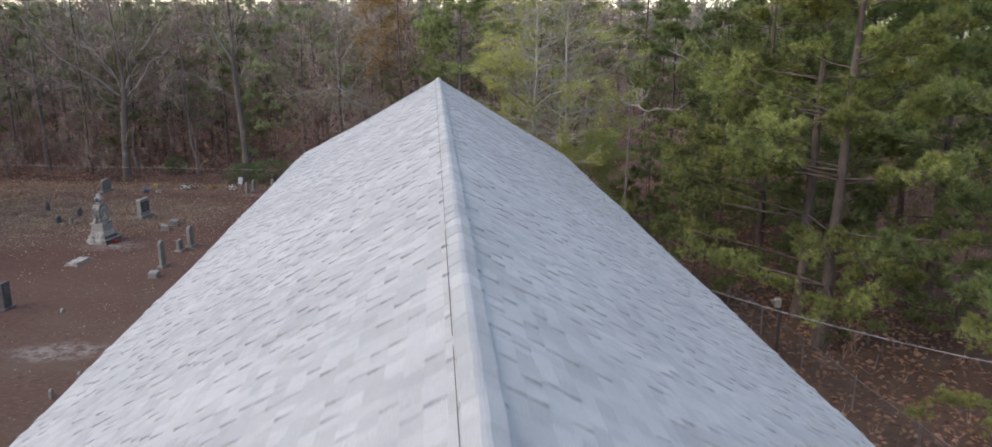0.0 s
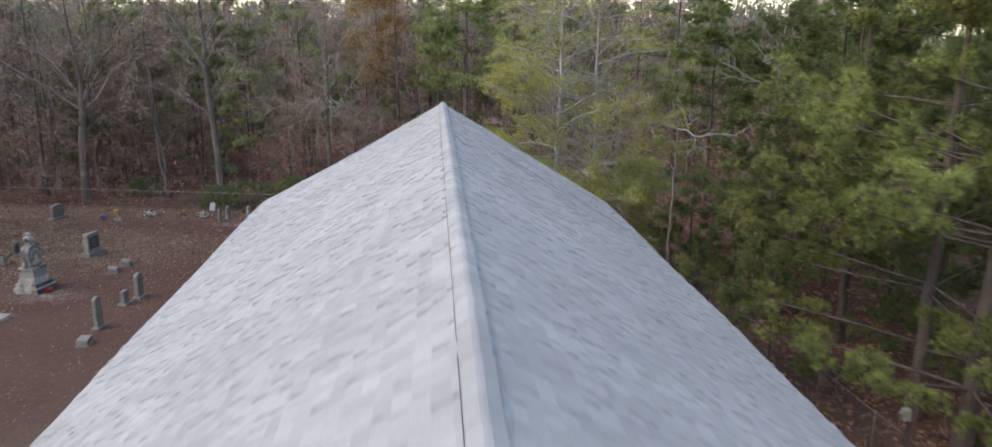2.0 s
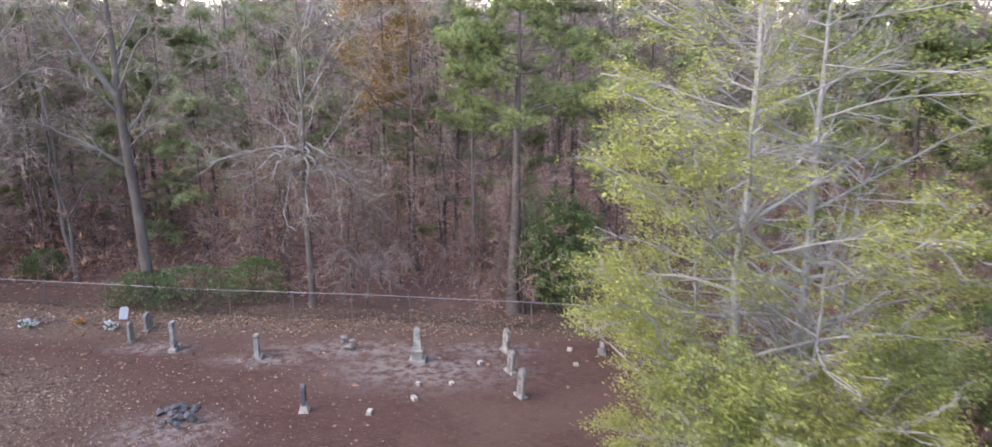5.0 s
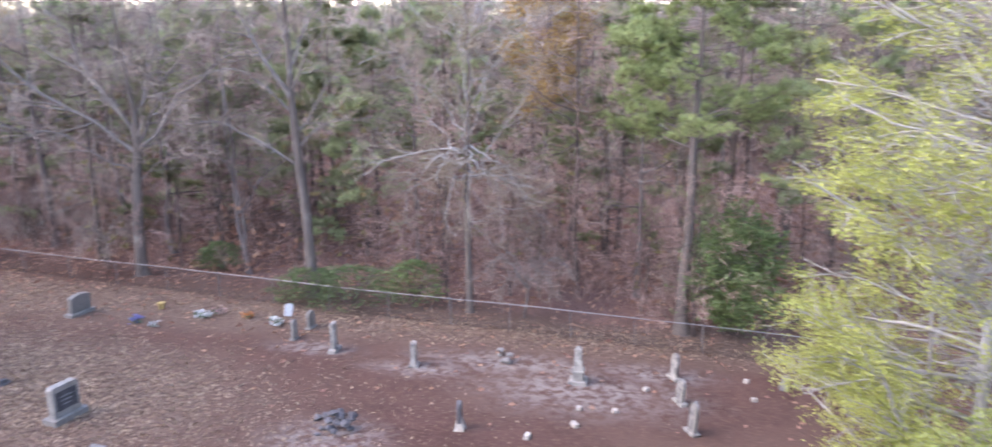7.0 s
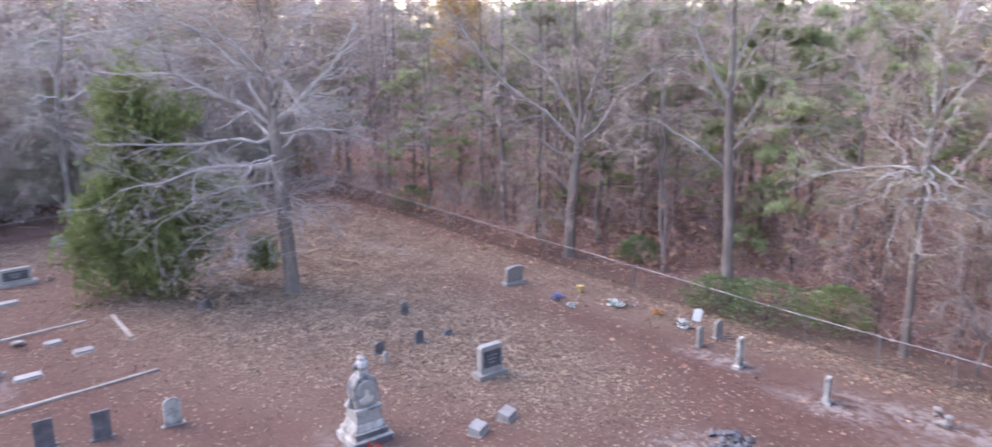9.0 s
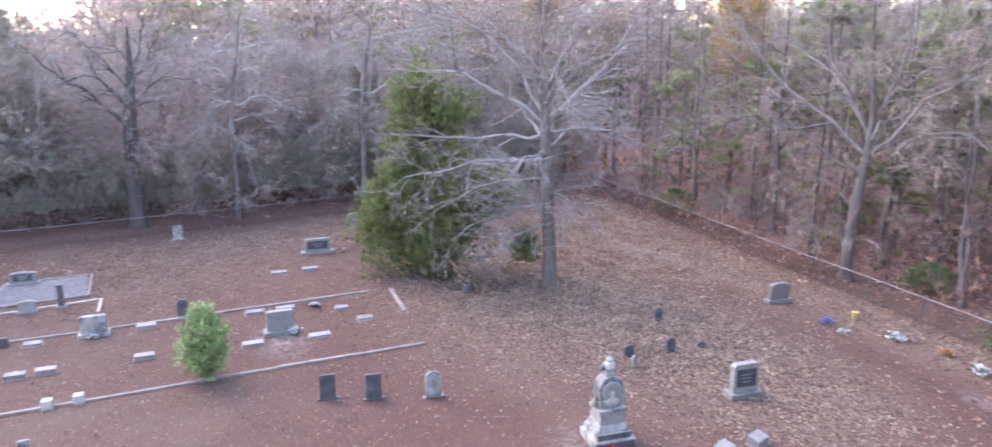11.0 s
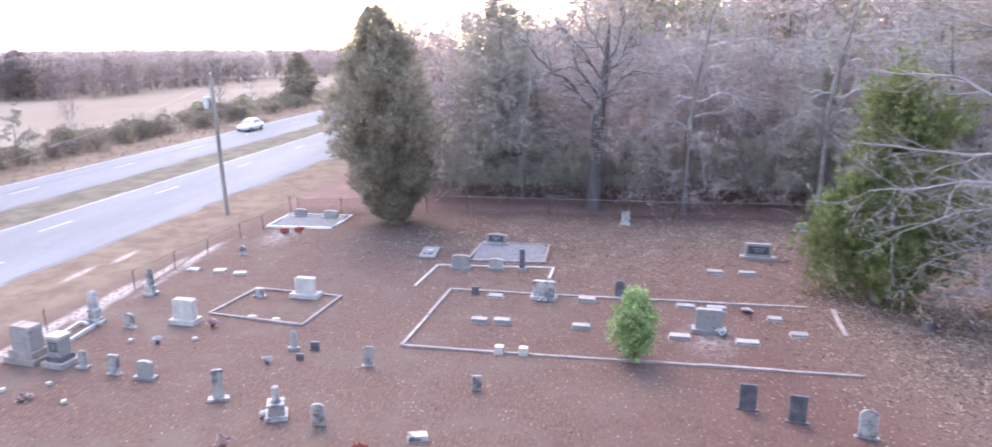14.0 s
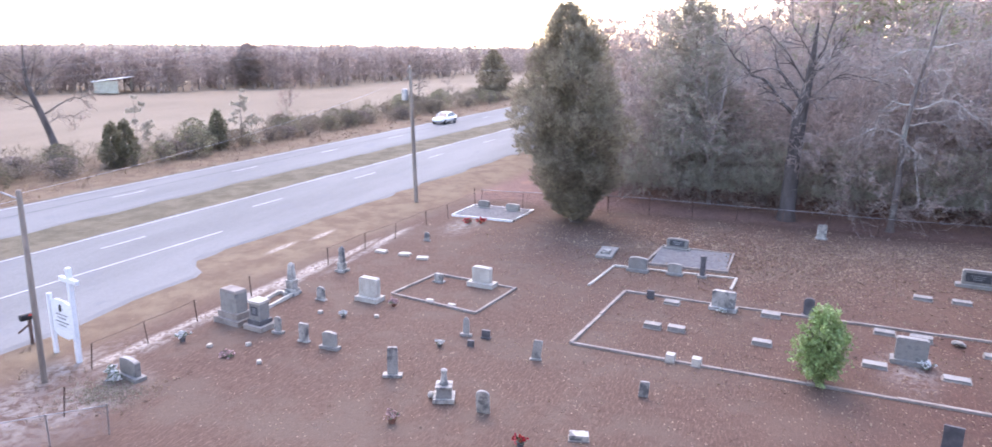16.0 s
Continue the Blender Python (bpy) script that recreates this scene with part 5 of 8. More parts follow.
# slabs and plots towards the far fence
for x, y, turn in ((-42.92, 10.04, 0), (-42.98, 11.5, 10), (-42.68, 12.74, 20)):
    plaque(x, y, 0.62, 0.42, 0.09, turn, M_WHITE_CONCRETE, "flat white slab lying on the soil", 1.0, "grave_slab")
headstone(-46.16, 11.4, 0.34, 0.55, 0.12, "round", M_MARBLE, 0.06, 1.3, 0, "tiny white headstone near the road fence")
white_plot = plot_curb([(-52.62, 10.31), (-56.3, 10.55), (-56.3, 15.0), (-52.55, 14.6)], 0.13, 0.10, M_PETAL, "bright white curb round a gravel-filled plot")
part("gravel_bed", box_bm(3.5, 4.1, 0.12, (-54.45, 12.65, -0.02)), M_GRAVEL, white_plot)
for x, y, w in ((-55.6, 11.5, 0.85), (-55.4, 13.75, 1.0)):
    headstone(x, y, w, 0.62, 0.24, "serp", M_GRANITE, 0.16, 1.25, 0, "low pale granite headstone inside a white curb")
grey_plot = plot_curb([(-46.4, 24.5), (-50.35, 24.9), (-50.1, 29.0), (-46.3, 28.85)], 0.12, 0.12, M_CONCRETE, "grey gravel plot edged with concrete")
part("gravel_bed", box_bm(3.6, 4.0, 0.09, (-48.3, 26.8, -0.02)), M_GRAVEL, grey_plot)
headstone(-50.0, 25.8, 1.25, 0.72, 0.26, "serp", M_GRANITE, 0.16, 1.2, 0, "wide grey granite headstone on a gravel plot", panel=0.7)
headstone(-44.96, 24.36, 0.98, 0.80, 0.26, "serp", M_GRANITE, 0.16, 1.2, 0, "grey granite headstone at the edge of a plot")
headstone(-45.04, 26.29, 0.74, 0.63, 0.20, "serp", M_GRANITE, 0.12, 1.2, 0, "small grey granite headstone with a curved top")
col = thing("obelisk", pose(-45.16, 27.71, -0.02, 0, 0, SKEW), "slim dark stone column on a square foot", "obelisk", "tall monuments")
part("foot", box_bm(0.46, 0.46, 0.14, (0, 0, 0), 0.012), M_GRANITE, col)
part("shaft", box_bm(0.26, 0.26, 0.98, (0, 0, 0.14), 0.012, 0.92), M_DARK_STONE, col)
part("cap", box_bm(0.30, 0.30, 0.07, (0, 0, 1.12), 0.015), M_DARK_STONE, col)
ledger = thing("ledger_grave", pose(-47.7, 22.1, -0.02, 0, 0, SKEW + 6), "grey stone ledger with a pale raised plate", "grave slab", "low grave markers")
part("slab", box_bm(0.95, 2.1, 0.14, (0, 0, 0), 0.02), M_GRANITE, ledger)
part("plate", box_bm(0.5, 0.7, 0.16, (0, -0.3, 0.12), 0.015), M_MARBLE, ledger)
plot_curb([(-41.5, 22.5), (-45.35, 23.0), (-45.5, 29.42), (-43.5, 29.25)], 0.09, 0.13, M_WHITE_CONCRETE, "pale concrete curb of an open family plot", gate=(3,))
plot_curb([(-34.0, 23.53), (-41.25, 24.4), (-40.5, 41.5), (-40.35, 42.6), (-32.9, 41.55)], 0.09, 0.15, M_CONCRETE, "wide concrete curb round a long family plot", gate=(2, 3))
plot_curb([(-40.3, 42.6), (-36.95, 42.15)], 0.08, 0.2, M_CONCRETE, "half-buried concrete curb under leaves", gate=(1,))
for x, y in ((-33.75, 27.6), (-33.7, 28.6)):
    plaque(x, y, 0.34, 0.34, 0.30, 0, M_WHITE_CONCRETE, "pale gate block standing on a plot curb", 1.0, "curb_stone")
headstone(-40.5, 29.1, 1.05, 0.92, 0.28, "slanted", M_MARBLE, 0.16, 1.2, 0, "broad pale marble headstone with a recessed face")
headstone(-40.74, 25.71, 0.34, 0.42, 0.14, "flat", M_DARK_STONE, 0.0, 1.1, 0, "short dark broken stone by a curb")
headstone(-41.05, 32.79, 0.46, 0.90, 0.14, "round", M_DARK_STONE, 0.1, 1.3, 0, "dark arched headstone behind a shrub")
headstone(-37.01, 36.42, 1.15, 1.06, 0.30, "slanted", M_GRANITE, 0.18, 1.25, 0, "grey granite headstone with sloping shoulders")
for x, y, w, h, d in ((-40.41, 26.77, 0.7, 0.12, 0.4), (-36.98, 26.39, 0.72, 0.22, 0.3), (-37.0, 27.41, 0.72, 0.22, 0.3), (-40.32, 31.19, 0.8, 0.2, 0.3), (-36.77, 30.91, 0.76, 0.2, 0.3), (-36.1, 35.07, 0.85, 0.16, 0.35), (-40.0, 35.83, 0.8, 0.14, 0.35), (-39.63, 37.17, 0.85, 0.24, 0.3), (-35.82, 37.83, 0.9, 0.10, 0.4), (-45.49, 39.74, 0.8, 0.16, 0.35), (-45.48, 38.07, 0.8, 0.16, 0.35), (-36.9, 40.2, 0.7, 0.1, 0.4), (-38.7, 39.6, 0.6, 0.12, 0.35)):
    plaque(x, y, w, d, h, 0, M_GRANITE, "low grey granite marker set in the ground")
headstone(-55.96, 33.9, 0.56, 0.93, 0.16, "slanted", M_MARBLE, 0.1, 1.3, 0, "white marble headstone near the back fence")
headstone(-48.74, 41.0, 1.45, 0.92, 0.26, "slanted", M_GRANITE, 0.16, 1.35, 0, "wide bluish granite headstone with a polished face", panel=0.8)
headstone(-55.4, 45.4, 1.15, 0.64, 0.24, "serp", M_GRANITE, 0.12, 1.2, 0, "low granite headstone beside an evergreen")

# stones on the church side
for x, y, h in ((-28.26, 40.04, 1.0), (-29.04, 38.06, 0.98), (-29.8, 36.6, 0.95)):
    headstone(x, y, 0.56, h, 0.09, "flat" if h < 1 else "round", M_DARK_STONE if h < 1 else M_MARBLE, 0.05, 1.35, -4, "flat dark-stained headstone on a pale footing" if h < 1 else "old headstone stained dark along its top")
headstone(-23.2, 50.0, 1.02, 1.28, 0.28, "slanted", M_GRANITE, 0.2, 1.3, -4, "large grey granite headstone with a polished dark face", panel=0.78)
headstone(-30.0, 58.75, 1.05, 1.0, 0.24, "serp", M_GRANITE, 0.14, 1.25, -4, "grey granite headstone among fallen leaves", (6, 0))
for x, y, h, w in ((-30.71, 52.06, 0.6, 0.34), (-27.6, 50.26, 0.6, 0.42), (-27.99, 48.46, 0.5, 0.4), (-27.4, 51.7, 0.24, 0.4)):
    headstone(x, y, w, h, 0.12, "round", M_DARK_STONE, 0.06, 1.4, 0, "small dark headstone in the leaf litter")
for x, y, turn in ((-20.45, 46.6, 24), (-20.4, 47.95, 20)):
    plaque(x, y, 0.62, 0.42, 0.30, turn, M_GRANITE, "grey block marker tipped on the soil", 0.7)
headstone(-18.88, 58.04, 0.34, 0.90, 0.12, "round", M_GRANITE, 0.08, 1.3, 0, "narrow grey headstone by the wood's edge")
headstone(-18.80, 59.43, 0.52, 0.80, 0.14, "round", M_GRANITE, 0.06, 1.2, 0, "arched grey headstone near the fence")
headstone(-16.7, 57.2, 0.42, 1.23, 0.15, "slanted", M_MARBLE, 0.14, 1.7, 10, "tall narrow pale headstone on a footing")
headstone(-13.05, 56.45, 0.42, 0.96, 0.18, "flat", M_MARBLE, 0.08, 1.2, 15, "slim upright pale marble headstone")
ob = thing("monument", pose(-10.04, 52.1, -0.02, 0, 0, SKEW + 10), "narrow dark pointed stone on a pale foot", "monument", "tall monuments")
part("foot", box_bm(0.42, 0.36, 0.42, (0, 0, 0), 0.012, 0.45), M_WHITE_CONCRETE, ob)
part("shaft", slab_bm(arch(0.30, 0.78, "gothic"), 0.15, 0.01), M_DARK_STONE, ob).location = (0, 0, 0.28)
obelisk(-6.66, 56.3, 1.46, 0.34, M_MARBLE, "weathered pale obelisk streaked with grey", 1, turn=8)
for x, y, h in ((-3.21, 57.38, 1.1), (-3.0, 55.45, 1.0), (-2.63, 53.42, 1.2)):
    headstone(x, y, 0.40, h, 0.13, "gothic", M_MARBLE, 0.1, 1.5, 35, "narrow pointed pale headstone", (0, -6))
headstone(0.7, 57.5, 0.45, 0.46, 0.16, "round", M_GRANITE, 0.08, 1.3, 0, "small grey headstone by the yellow-green tree")
headstone(-17.45, 39.1, 0.44, 1.42, 0.16, "round", M_GRANITE, 0.1, 1.4, 0, "tall grey arched headstone")
headstone(-17.4, 42.85, 0.48, 1.24, 0.2, "round", M_GRANITE, 0.12, 1.3, 0, "grey rounded headstone on a block base")
headstone(-17.7, 42.0, 0.42, 0.66, 0.2, "flat", M_GRANITE, 0.1, 1.3, 0, "low grey headstone beside a taller one")
plaque(-17.2, 37.4, 0.62, 0.42, 0.25, 15, M_GRANITE, "rough grey block lying on the soil", 0.9)
plaque(-22.26, 39.8, 1.25, 0.6, 0.10, 0, M_MARBLE, "flat pale slab sunk in the soil", 1.0, "grave_slab")
headstone(-21.74, 32.76, 0.5, 1.25, 0.14, "flat", M_DARK_STONE, 0.08, 1.5, 0, "tall dark slate headstone on a pale footing")
for x, y, h in ((-14.86, 23.9, 0.34), (-14.66, 25.35, 0.3), (-19.05, 32.3, 0.2), (-27.0, 48.0, 0.5)):
    headstone(x, y, 0.2, h, 0.1, "round", M_GRANITE, 0.0, 1.2, 10, "small worn stone stub")


def rubble(x, y, r, n, material, label, seed):
    rng = np.random.default_rng(seed)
    ob = thing("stone_pile", pose(x, y, ground_z(x, y)), label, "stones", "stone piles")
    for k in range(n):
        s = rng.uniform(0.10, 0.22)
        bm = bmesh.new()
        bmesh.ops.create_icosphere(bm, subdivisions=1, radius=s)
        for v in bm.verts:
            v.co *= rng.uniform(0.6, 1.25)
            v.co.z *= 0.5
        q = part("stone", bm, material, ob)
        q.location = (rng.normal() * r * 0.45, rng.normal() * r * 0.45, s * 0.35 + 0.12 * (k % 3))
    return ob


rubble(-14.04, 51.5, 0.72, 24, M_DARK_STONE, "heap of dark broken stones", 3)
rubble(-9.7, 57.7, 0.5, 7, M_GRANITE, "small heap of grey stones", 4)
rubble(-39.6, 38.6, 0.4, 5, M_GRANITE, "few grey stones on a family plot", 6)
for k, (x, y) in enumerate(((-7.78, 52.0), (-6.39, 53.06), (-0.6, 57.65), (-0.45, 56.17), (-4.19, 56.15), (-6.38, 54.19), (-5.16, 54.27), (-28.82, 11.59), (-28.15, 10.26), (-27.57, 13.02), (-33.07, 12.24), (-33.59, 14.77))):
    plaque(x, y, 0.30 if k < 2 else 0.18, 0.16, 0.10, 35 * k, M_WHITE_CONCRETE, "small white footstone poking from the soil", 0.9, "footstone")

# flowers and small things on graves
flower_pot(-31.72, 18.66, 0.26, M_PETAL, "small dark pot with pale flowers", True, seed=2)
flower_pot(-25.39, 19.78, 0.36, M_PINK, "faded pink and white flowers in a pot", True, seed=3)
flower_pot(-25.48, 24.14, 0.34, M_RED, "red artificial flowers in a dark pot", True, seed=4)
flower_pot(-28.27, 8.81, 0.36, M_PETAL, "white flowers in a dark pot", True, seed=6)
flower_pot(-27.58, 11.47, 0.42, M_PINK, "faded pink flowers fallen on the soil", False, seed=7)
flower_pot(-33.04, 13.42, 0.26, M_PETAL, "pale flowers in a low dark pot", True, seed=8)
flower_pot(-35.17, 14.8, 0.32, M_PINK, "faded pink flowers by a plot curb", True, seed=9)
flower_pot(-51.07, 12.1, 0.5, M_RED, "red poinsettias beside a white curb", False, seed=10)
flower_pot(-51.5, 12.85, 0.5, M_RED, "red poinsettias beside a white curb", False, seed=12)
flower_pot(-36.6, 36.9, 0.4, M_PETAL, "white artificial flowers at a granite headstone", False, seed=13)
flower_pot(-40.1, 29.1, 0.3, M_PETAL, "white flowers in front of a pale headstone", False, seed=14)
flower_pot(-22.1, 43.6, 0.32, M_RED, "red and white flowers at a monument's foot", False, seed=15)
flower_pot(-26.67, 58.3, 0.46, M_BLUE, "blue and white artificial flowers in the leaves", False, seed=16)
flower_pot(-24.08, 59.5, 0.5, M_PETAL, "white artificial flowers among fallen leaves", False, seed=17)
flower_pot(-23.7, 60.1, 0.4, M_PINK, "faded flowers among fallen leaves", False, seed=18)
flower_pot(-22.11, 59.9, 0.42, M_ORANGE, "orange artificial flowers among fallen leaves", False, seed=19)
flower_pot(-20.49, 59.5, 0.5, M_PETAL, "bunch of white artificial flowers", False, seed=20)
flower_pot(-48.3, 42.5, 0.35, M_PINK, "pale flowers beside a wide headstone", False, seed=22)
flower_pot(-25.6, 58.0, 0.3, M_PETAL, "small white flowers among fallen leaves", False, seed=23)
ob = thing("plastic_pot", pose(-26.7, 60.1, ground_z(-26.7, 60.1)), "small yellow plastic pot in the leaves", "flower pot")
part("pot", lathe_bm([(0.10, 0), (0.15, 0.28), (0.17, 0.28), (0.17, 0.32), (0.13, 0.32)], 12), M_YELLOW, ob)
ob = thing("memorial_card", pose(-19.85, 59.5, ground_z(-19.85, 59.5), 0, 0, SKEW - 40), "white memorial card tilted on a thin stake", "memorial sign")
part("stake", box_bm(0.03, 0.03, 0.5, (0, 0.03, -0.05)), M_GALV, ob)
part("board", slab_bm([(-0.17, -0.27), (0.17, -0.27), (0.19, 0.20), (0.10, 0.29), (-0.12, 0.27), (-0.18, 0.18)], 0.03, 0.005), M_PETAL, ob).matrix_local = pose(0, 0, 0.72, -8, 14, 0)

# wreath at the bluish headstone
wr = thing("wreath", pose(-24.45, 9.05, 0.0, 0, 0, SKEW - 8), "pale blue and white wreath leaning on a headstone", "wreath")
rng = np.random.default_rng(31)
a = rng.uniform(0, 2 * np.pi, 240)
rr = 0.22 + rng.normal(size=240) * 0.05
C = np.stack([rr * np.cos(a), rng.normal(size=240) * 0.05, 0.30 + rr * np.sin(a)], 1)
part("greenery", np_mesh("greenery", [(*leaves(C[:140], rng.normal(size=(140, 3)), 0.12, rng), 0)], [M_STEM]), None, wr)
part("bouquet", np_mesh("bouquet", [(*leaves(C[140:].repeat(5, 0), rng.normal(size=(500, 3)), 0.09, rng, 0.8), 0)], [M_PETAL]), None, wr)["kind"] = "stuff"
moss = thing("moss_patch", pose(-23.6, 9.6, 0.02), "mossy mound before a granite headstone", "moss", kind="stuff")
rng = np.random.default_rng(33)
C = np.concatenate([rng.normal(size=(900, 2)) * (0.55, 0.75), rng.uniform(0, 0.05, (900, 1))], 1)
part("tufts", np_mesh("tufts", [(*fans(C, np.tile([0, 0, 1.0], (900, 1)), 0.05, 0.02, 5, rng, 1.8), 0)], [M_GREEN_MOSS]), None, moss)

# ---- sign, mailbox, poles by the road ----
sign = thing("church_sign", pose(-25.43, 5.83, 0, 0, 0, 77), "white wooden sign between two posts, one topped by a cross", "sign")
part("post", box_bm(0.15, 0.15, 2.55, (-0.80, 0, -0.1), 0.01), M_WHITE_PAINT, sign)
part("cross_post", box_bm(0.17, 0.17, 3.85, (0.80, 0, -0.1), 0.01), M_WHITE_PAINT, sign)
part("cross_arm", box_bm(1.15, 0.13, 0.18, (0.80, -0.03, 3.18), 0.01), M_WHITE_PAINT, sign)
board = part("board", slab_bm([(-0.72, 0.95), (-0.3, 0.80), (0.3, 0.80), (0.72, 0.95), (0.72, 2.2), (0.3, 2.34), (-0.3, 2.34), (-0.72, 2.2)], 0.07, 0.008), M_WHITE_PAINT, sign)
part("emblem", slab_bm([(0.09 * math.cos(a), 2.0 + 0.15 * math.sin(a)) for a in np.linspace(0, 2 * math.pi, 14, endpoint=False)], 0.02), M_BLACK, board).location = (-0.05, -0.04, 0)
for k, (w, z) in enumerate(((0.8, 1.72), (0.6, 1.58), (0.9, 1.42), (0.5, 1.28))):
    part("letter_bar", box_bm(w, 0.01, 0.05, (0, -0.04, z)), M_LETTER, board)
mb = thing("mailbox", pose(-25.9, 3.45, 0, 0, 0, 75), "black mailbox on a dark wooden post", "mailbox")
part("post", box_bm(0.11, 0.11, 1.15, (0, 0, -0.1), 0.006), M_RUST, mb)
part("brace", box_bm(0.06, 0.5, 0.06, (0, 0.12, 0.72), 0.004), M_RUST, mb).rotation_euler = (0.5, 0, 0)
bm = slab_bm([(-0.11, 0.0), (0.11, 0.0), *[(0.11 * math.cos(a), 0.14 + 0.11 * math.sin(a)) for a in np.linspace(0, math.pi, 9)]], 0.52, 0.004)
part("box", bm, M_BLACK, mb).location = (0, -0.08, 1.06)
part("flag", box_bm(0.01, 0.12, 0.06, (0.12, 0, 1.22)), M_RED, mb)


def wood_pole(name, x, y, h, r, label, lean=(0, 0), transformer=False, arm=False, light=False):
    ob = thing(name, pose(x, y, ground_z(x, y), lean[0], lean[1], 0), label, "utility pole", "utility poles")
    part("pole", lathe_bm([(r, -0.2), (r * 0.95, h * 0.4), (r * 0.8, h * 0.95), (r * 0.78, h), (r * 0.4, h + 0.04)], 12), M_WOOD_POLE, ob)
    if transformer:
        t = part("transformer", lathe_bm([(0.05, 0), (0.24, 0.03), (0.25, 0.08), (0.25, 0.72), (0.22, 0.80), (0.10, 0.86), (0.06, 0.86)], 14), M_GALV, ob)
        t.location = (0.1, -0.44, h - 2.3)
        part("bracket", box_bm(0.08, 0.34, 0.08, (0.05, -0.2, h - 1.9)), M_GALV, ob)
        part("insulator", lathe_bm([(0.03, 0), (0.05, 0.06), (0.03, 0.1), (0.05, 0.16), (0.02, 0.2)], 8), M_PETAL, ob).location = (0, 0, h + 0.02)
    if arm:
        part("cross_arm", box_bm(0.10, 2.2, 0.12, (0.14, 0, h - 0.45), 0.01), M_WOOD_POLE, ob)
    if light:
        P = np.array([[[0, 0, h - 0.3], [0.25, -0.5, h - 0.05], [0.4, -1.0, h + 0.02], [0.45, -1.25, h - 0.1]]])
        part("lamp_arm", np_mesh("lamp_arm", [(*tubes(P, np.full((1, 4), 0.03), 8), 0)], [M_GALV], True), None, ob)
        part("lamp_head", lathe_bm([(0.05, 0.12), (0.17, 0.0), (0.16, -0.05), (0.03, -0.07)], 12), M_GALV, ob).location = (0.45, -1.28, h - 0.15)
    return ob


wood_pole("utility_pole", -23.5, 6.88, 7.0, 0.11, "weathered wooden pole with a curved lamp arm", (0, 0), light=True)
wood_pole("utility_pole", -55.6, 6.16, 9.7, 0.15, "brown wooden utility pole with a grey transformer", (3.4, -2.2), transformer=True)
wood_pole("utility_pole", -125.0, 10.5, 9.5, 0.15, "distant wooden utility pole", arm=True)
wood_pole("utility_pole", 16.5, 6.0, 8.0, 0.14, "wooden pole that carries the church's service cable")


def cable(a, b, sag, r, label):
    s = np.linspace(0, 1, 17)
    P = np.array(a) + (np.array(b) - np.array(a)) * s[:, None]
    P[:, 2] -= sag * 4 * s * (1 - s)
    ob = part("overhead_cable", np_mesh("overhead_cable", [(*tubes(P[None], np.full((1, 17), r), 5), 0)], [M_GALV], True), None)
    tagged(ob, label, "cable", "overhead cables")


cable((4.0, 21.9, 5.35), (16.5, 6.0, 7.6), 0.9, 0.012, "pale service cable from the church wall to a pole")
cable((-23.5, 6.88, 6.9), (-56.0, 6.16, 9.3), 0.5, 0.008, "thin overhead wire between roadside poles")
cable((-23.5, 6.88, 6.7), (30.0, 5.0, 8.0), 0.7, 0.008, "thin overhead wire between roadside poles")
cable((-56.0, 6.16, 9.5), (-125.0, 10.5, 9.1), 0.8, 0.008, "thin overhead wire between roadside poles")
for dz in (0.0, 1.1):
    cable((10.0, -30.0, 7.8 + dz), (-120.0, -38.0, 9.2 + dz), 1.2, 0.012, "thin overhead wire along the field")
box_post = thing("meter_post", pose(10.7, 27.7, 0), "white meter box on a short wooden post under pines", "meter box")
part("post", box_bm(0.10, 0.10, 2.2, (0, 0, -0.1), 0.01), M_DARK_BARK, box_post)
part("box", box_bm(0.24, 0.18, 0.34, (-0.12, 0, 1.86), 0.03), M_WHITE_CONCRETE, box_post)
part("meter_dial", lathe_bm([(0.09, 0), (0.09, 0.06), (0.07, 0.09)], 12), M_GALV, box_post).matrix_local = pose(-0.24, 0, 2.05, 0, -90, 0)

# ---- trees ----
rng = np.random.default_rng(77)

# yellow-green tree at the end of the church
def stem_lines(stems, n=12, seed=1):
    """Slightly wavering stems, each from a foot (x, y) to a head (x, y) at its height, with its radius."""
    r = np.random.default_rng(seed)
    t = np.linspace(0, 1, n)
    P, R = [], []
    for (x0, y0), (x1, y1), h, rad in stems:
        wave = np.cumsum(r.normal(size=(n, 2)), 0) * 0.0035 * h
        P.append(np.stack([x0 + (x1 - x0) * t + wave[:, 0] - wave[0, 0], y0 + (y1 - y0) * t + wave[:, 1] - wave[0, 1], h * t], 1))
        R.append(rad * (1 - 0.9 * t) * np.where(t == 0, 1.4, 1.0))
    return np.array(P), np.array(R)


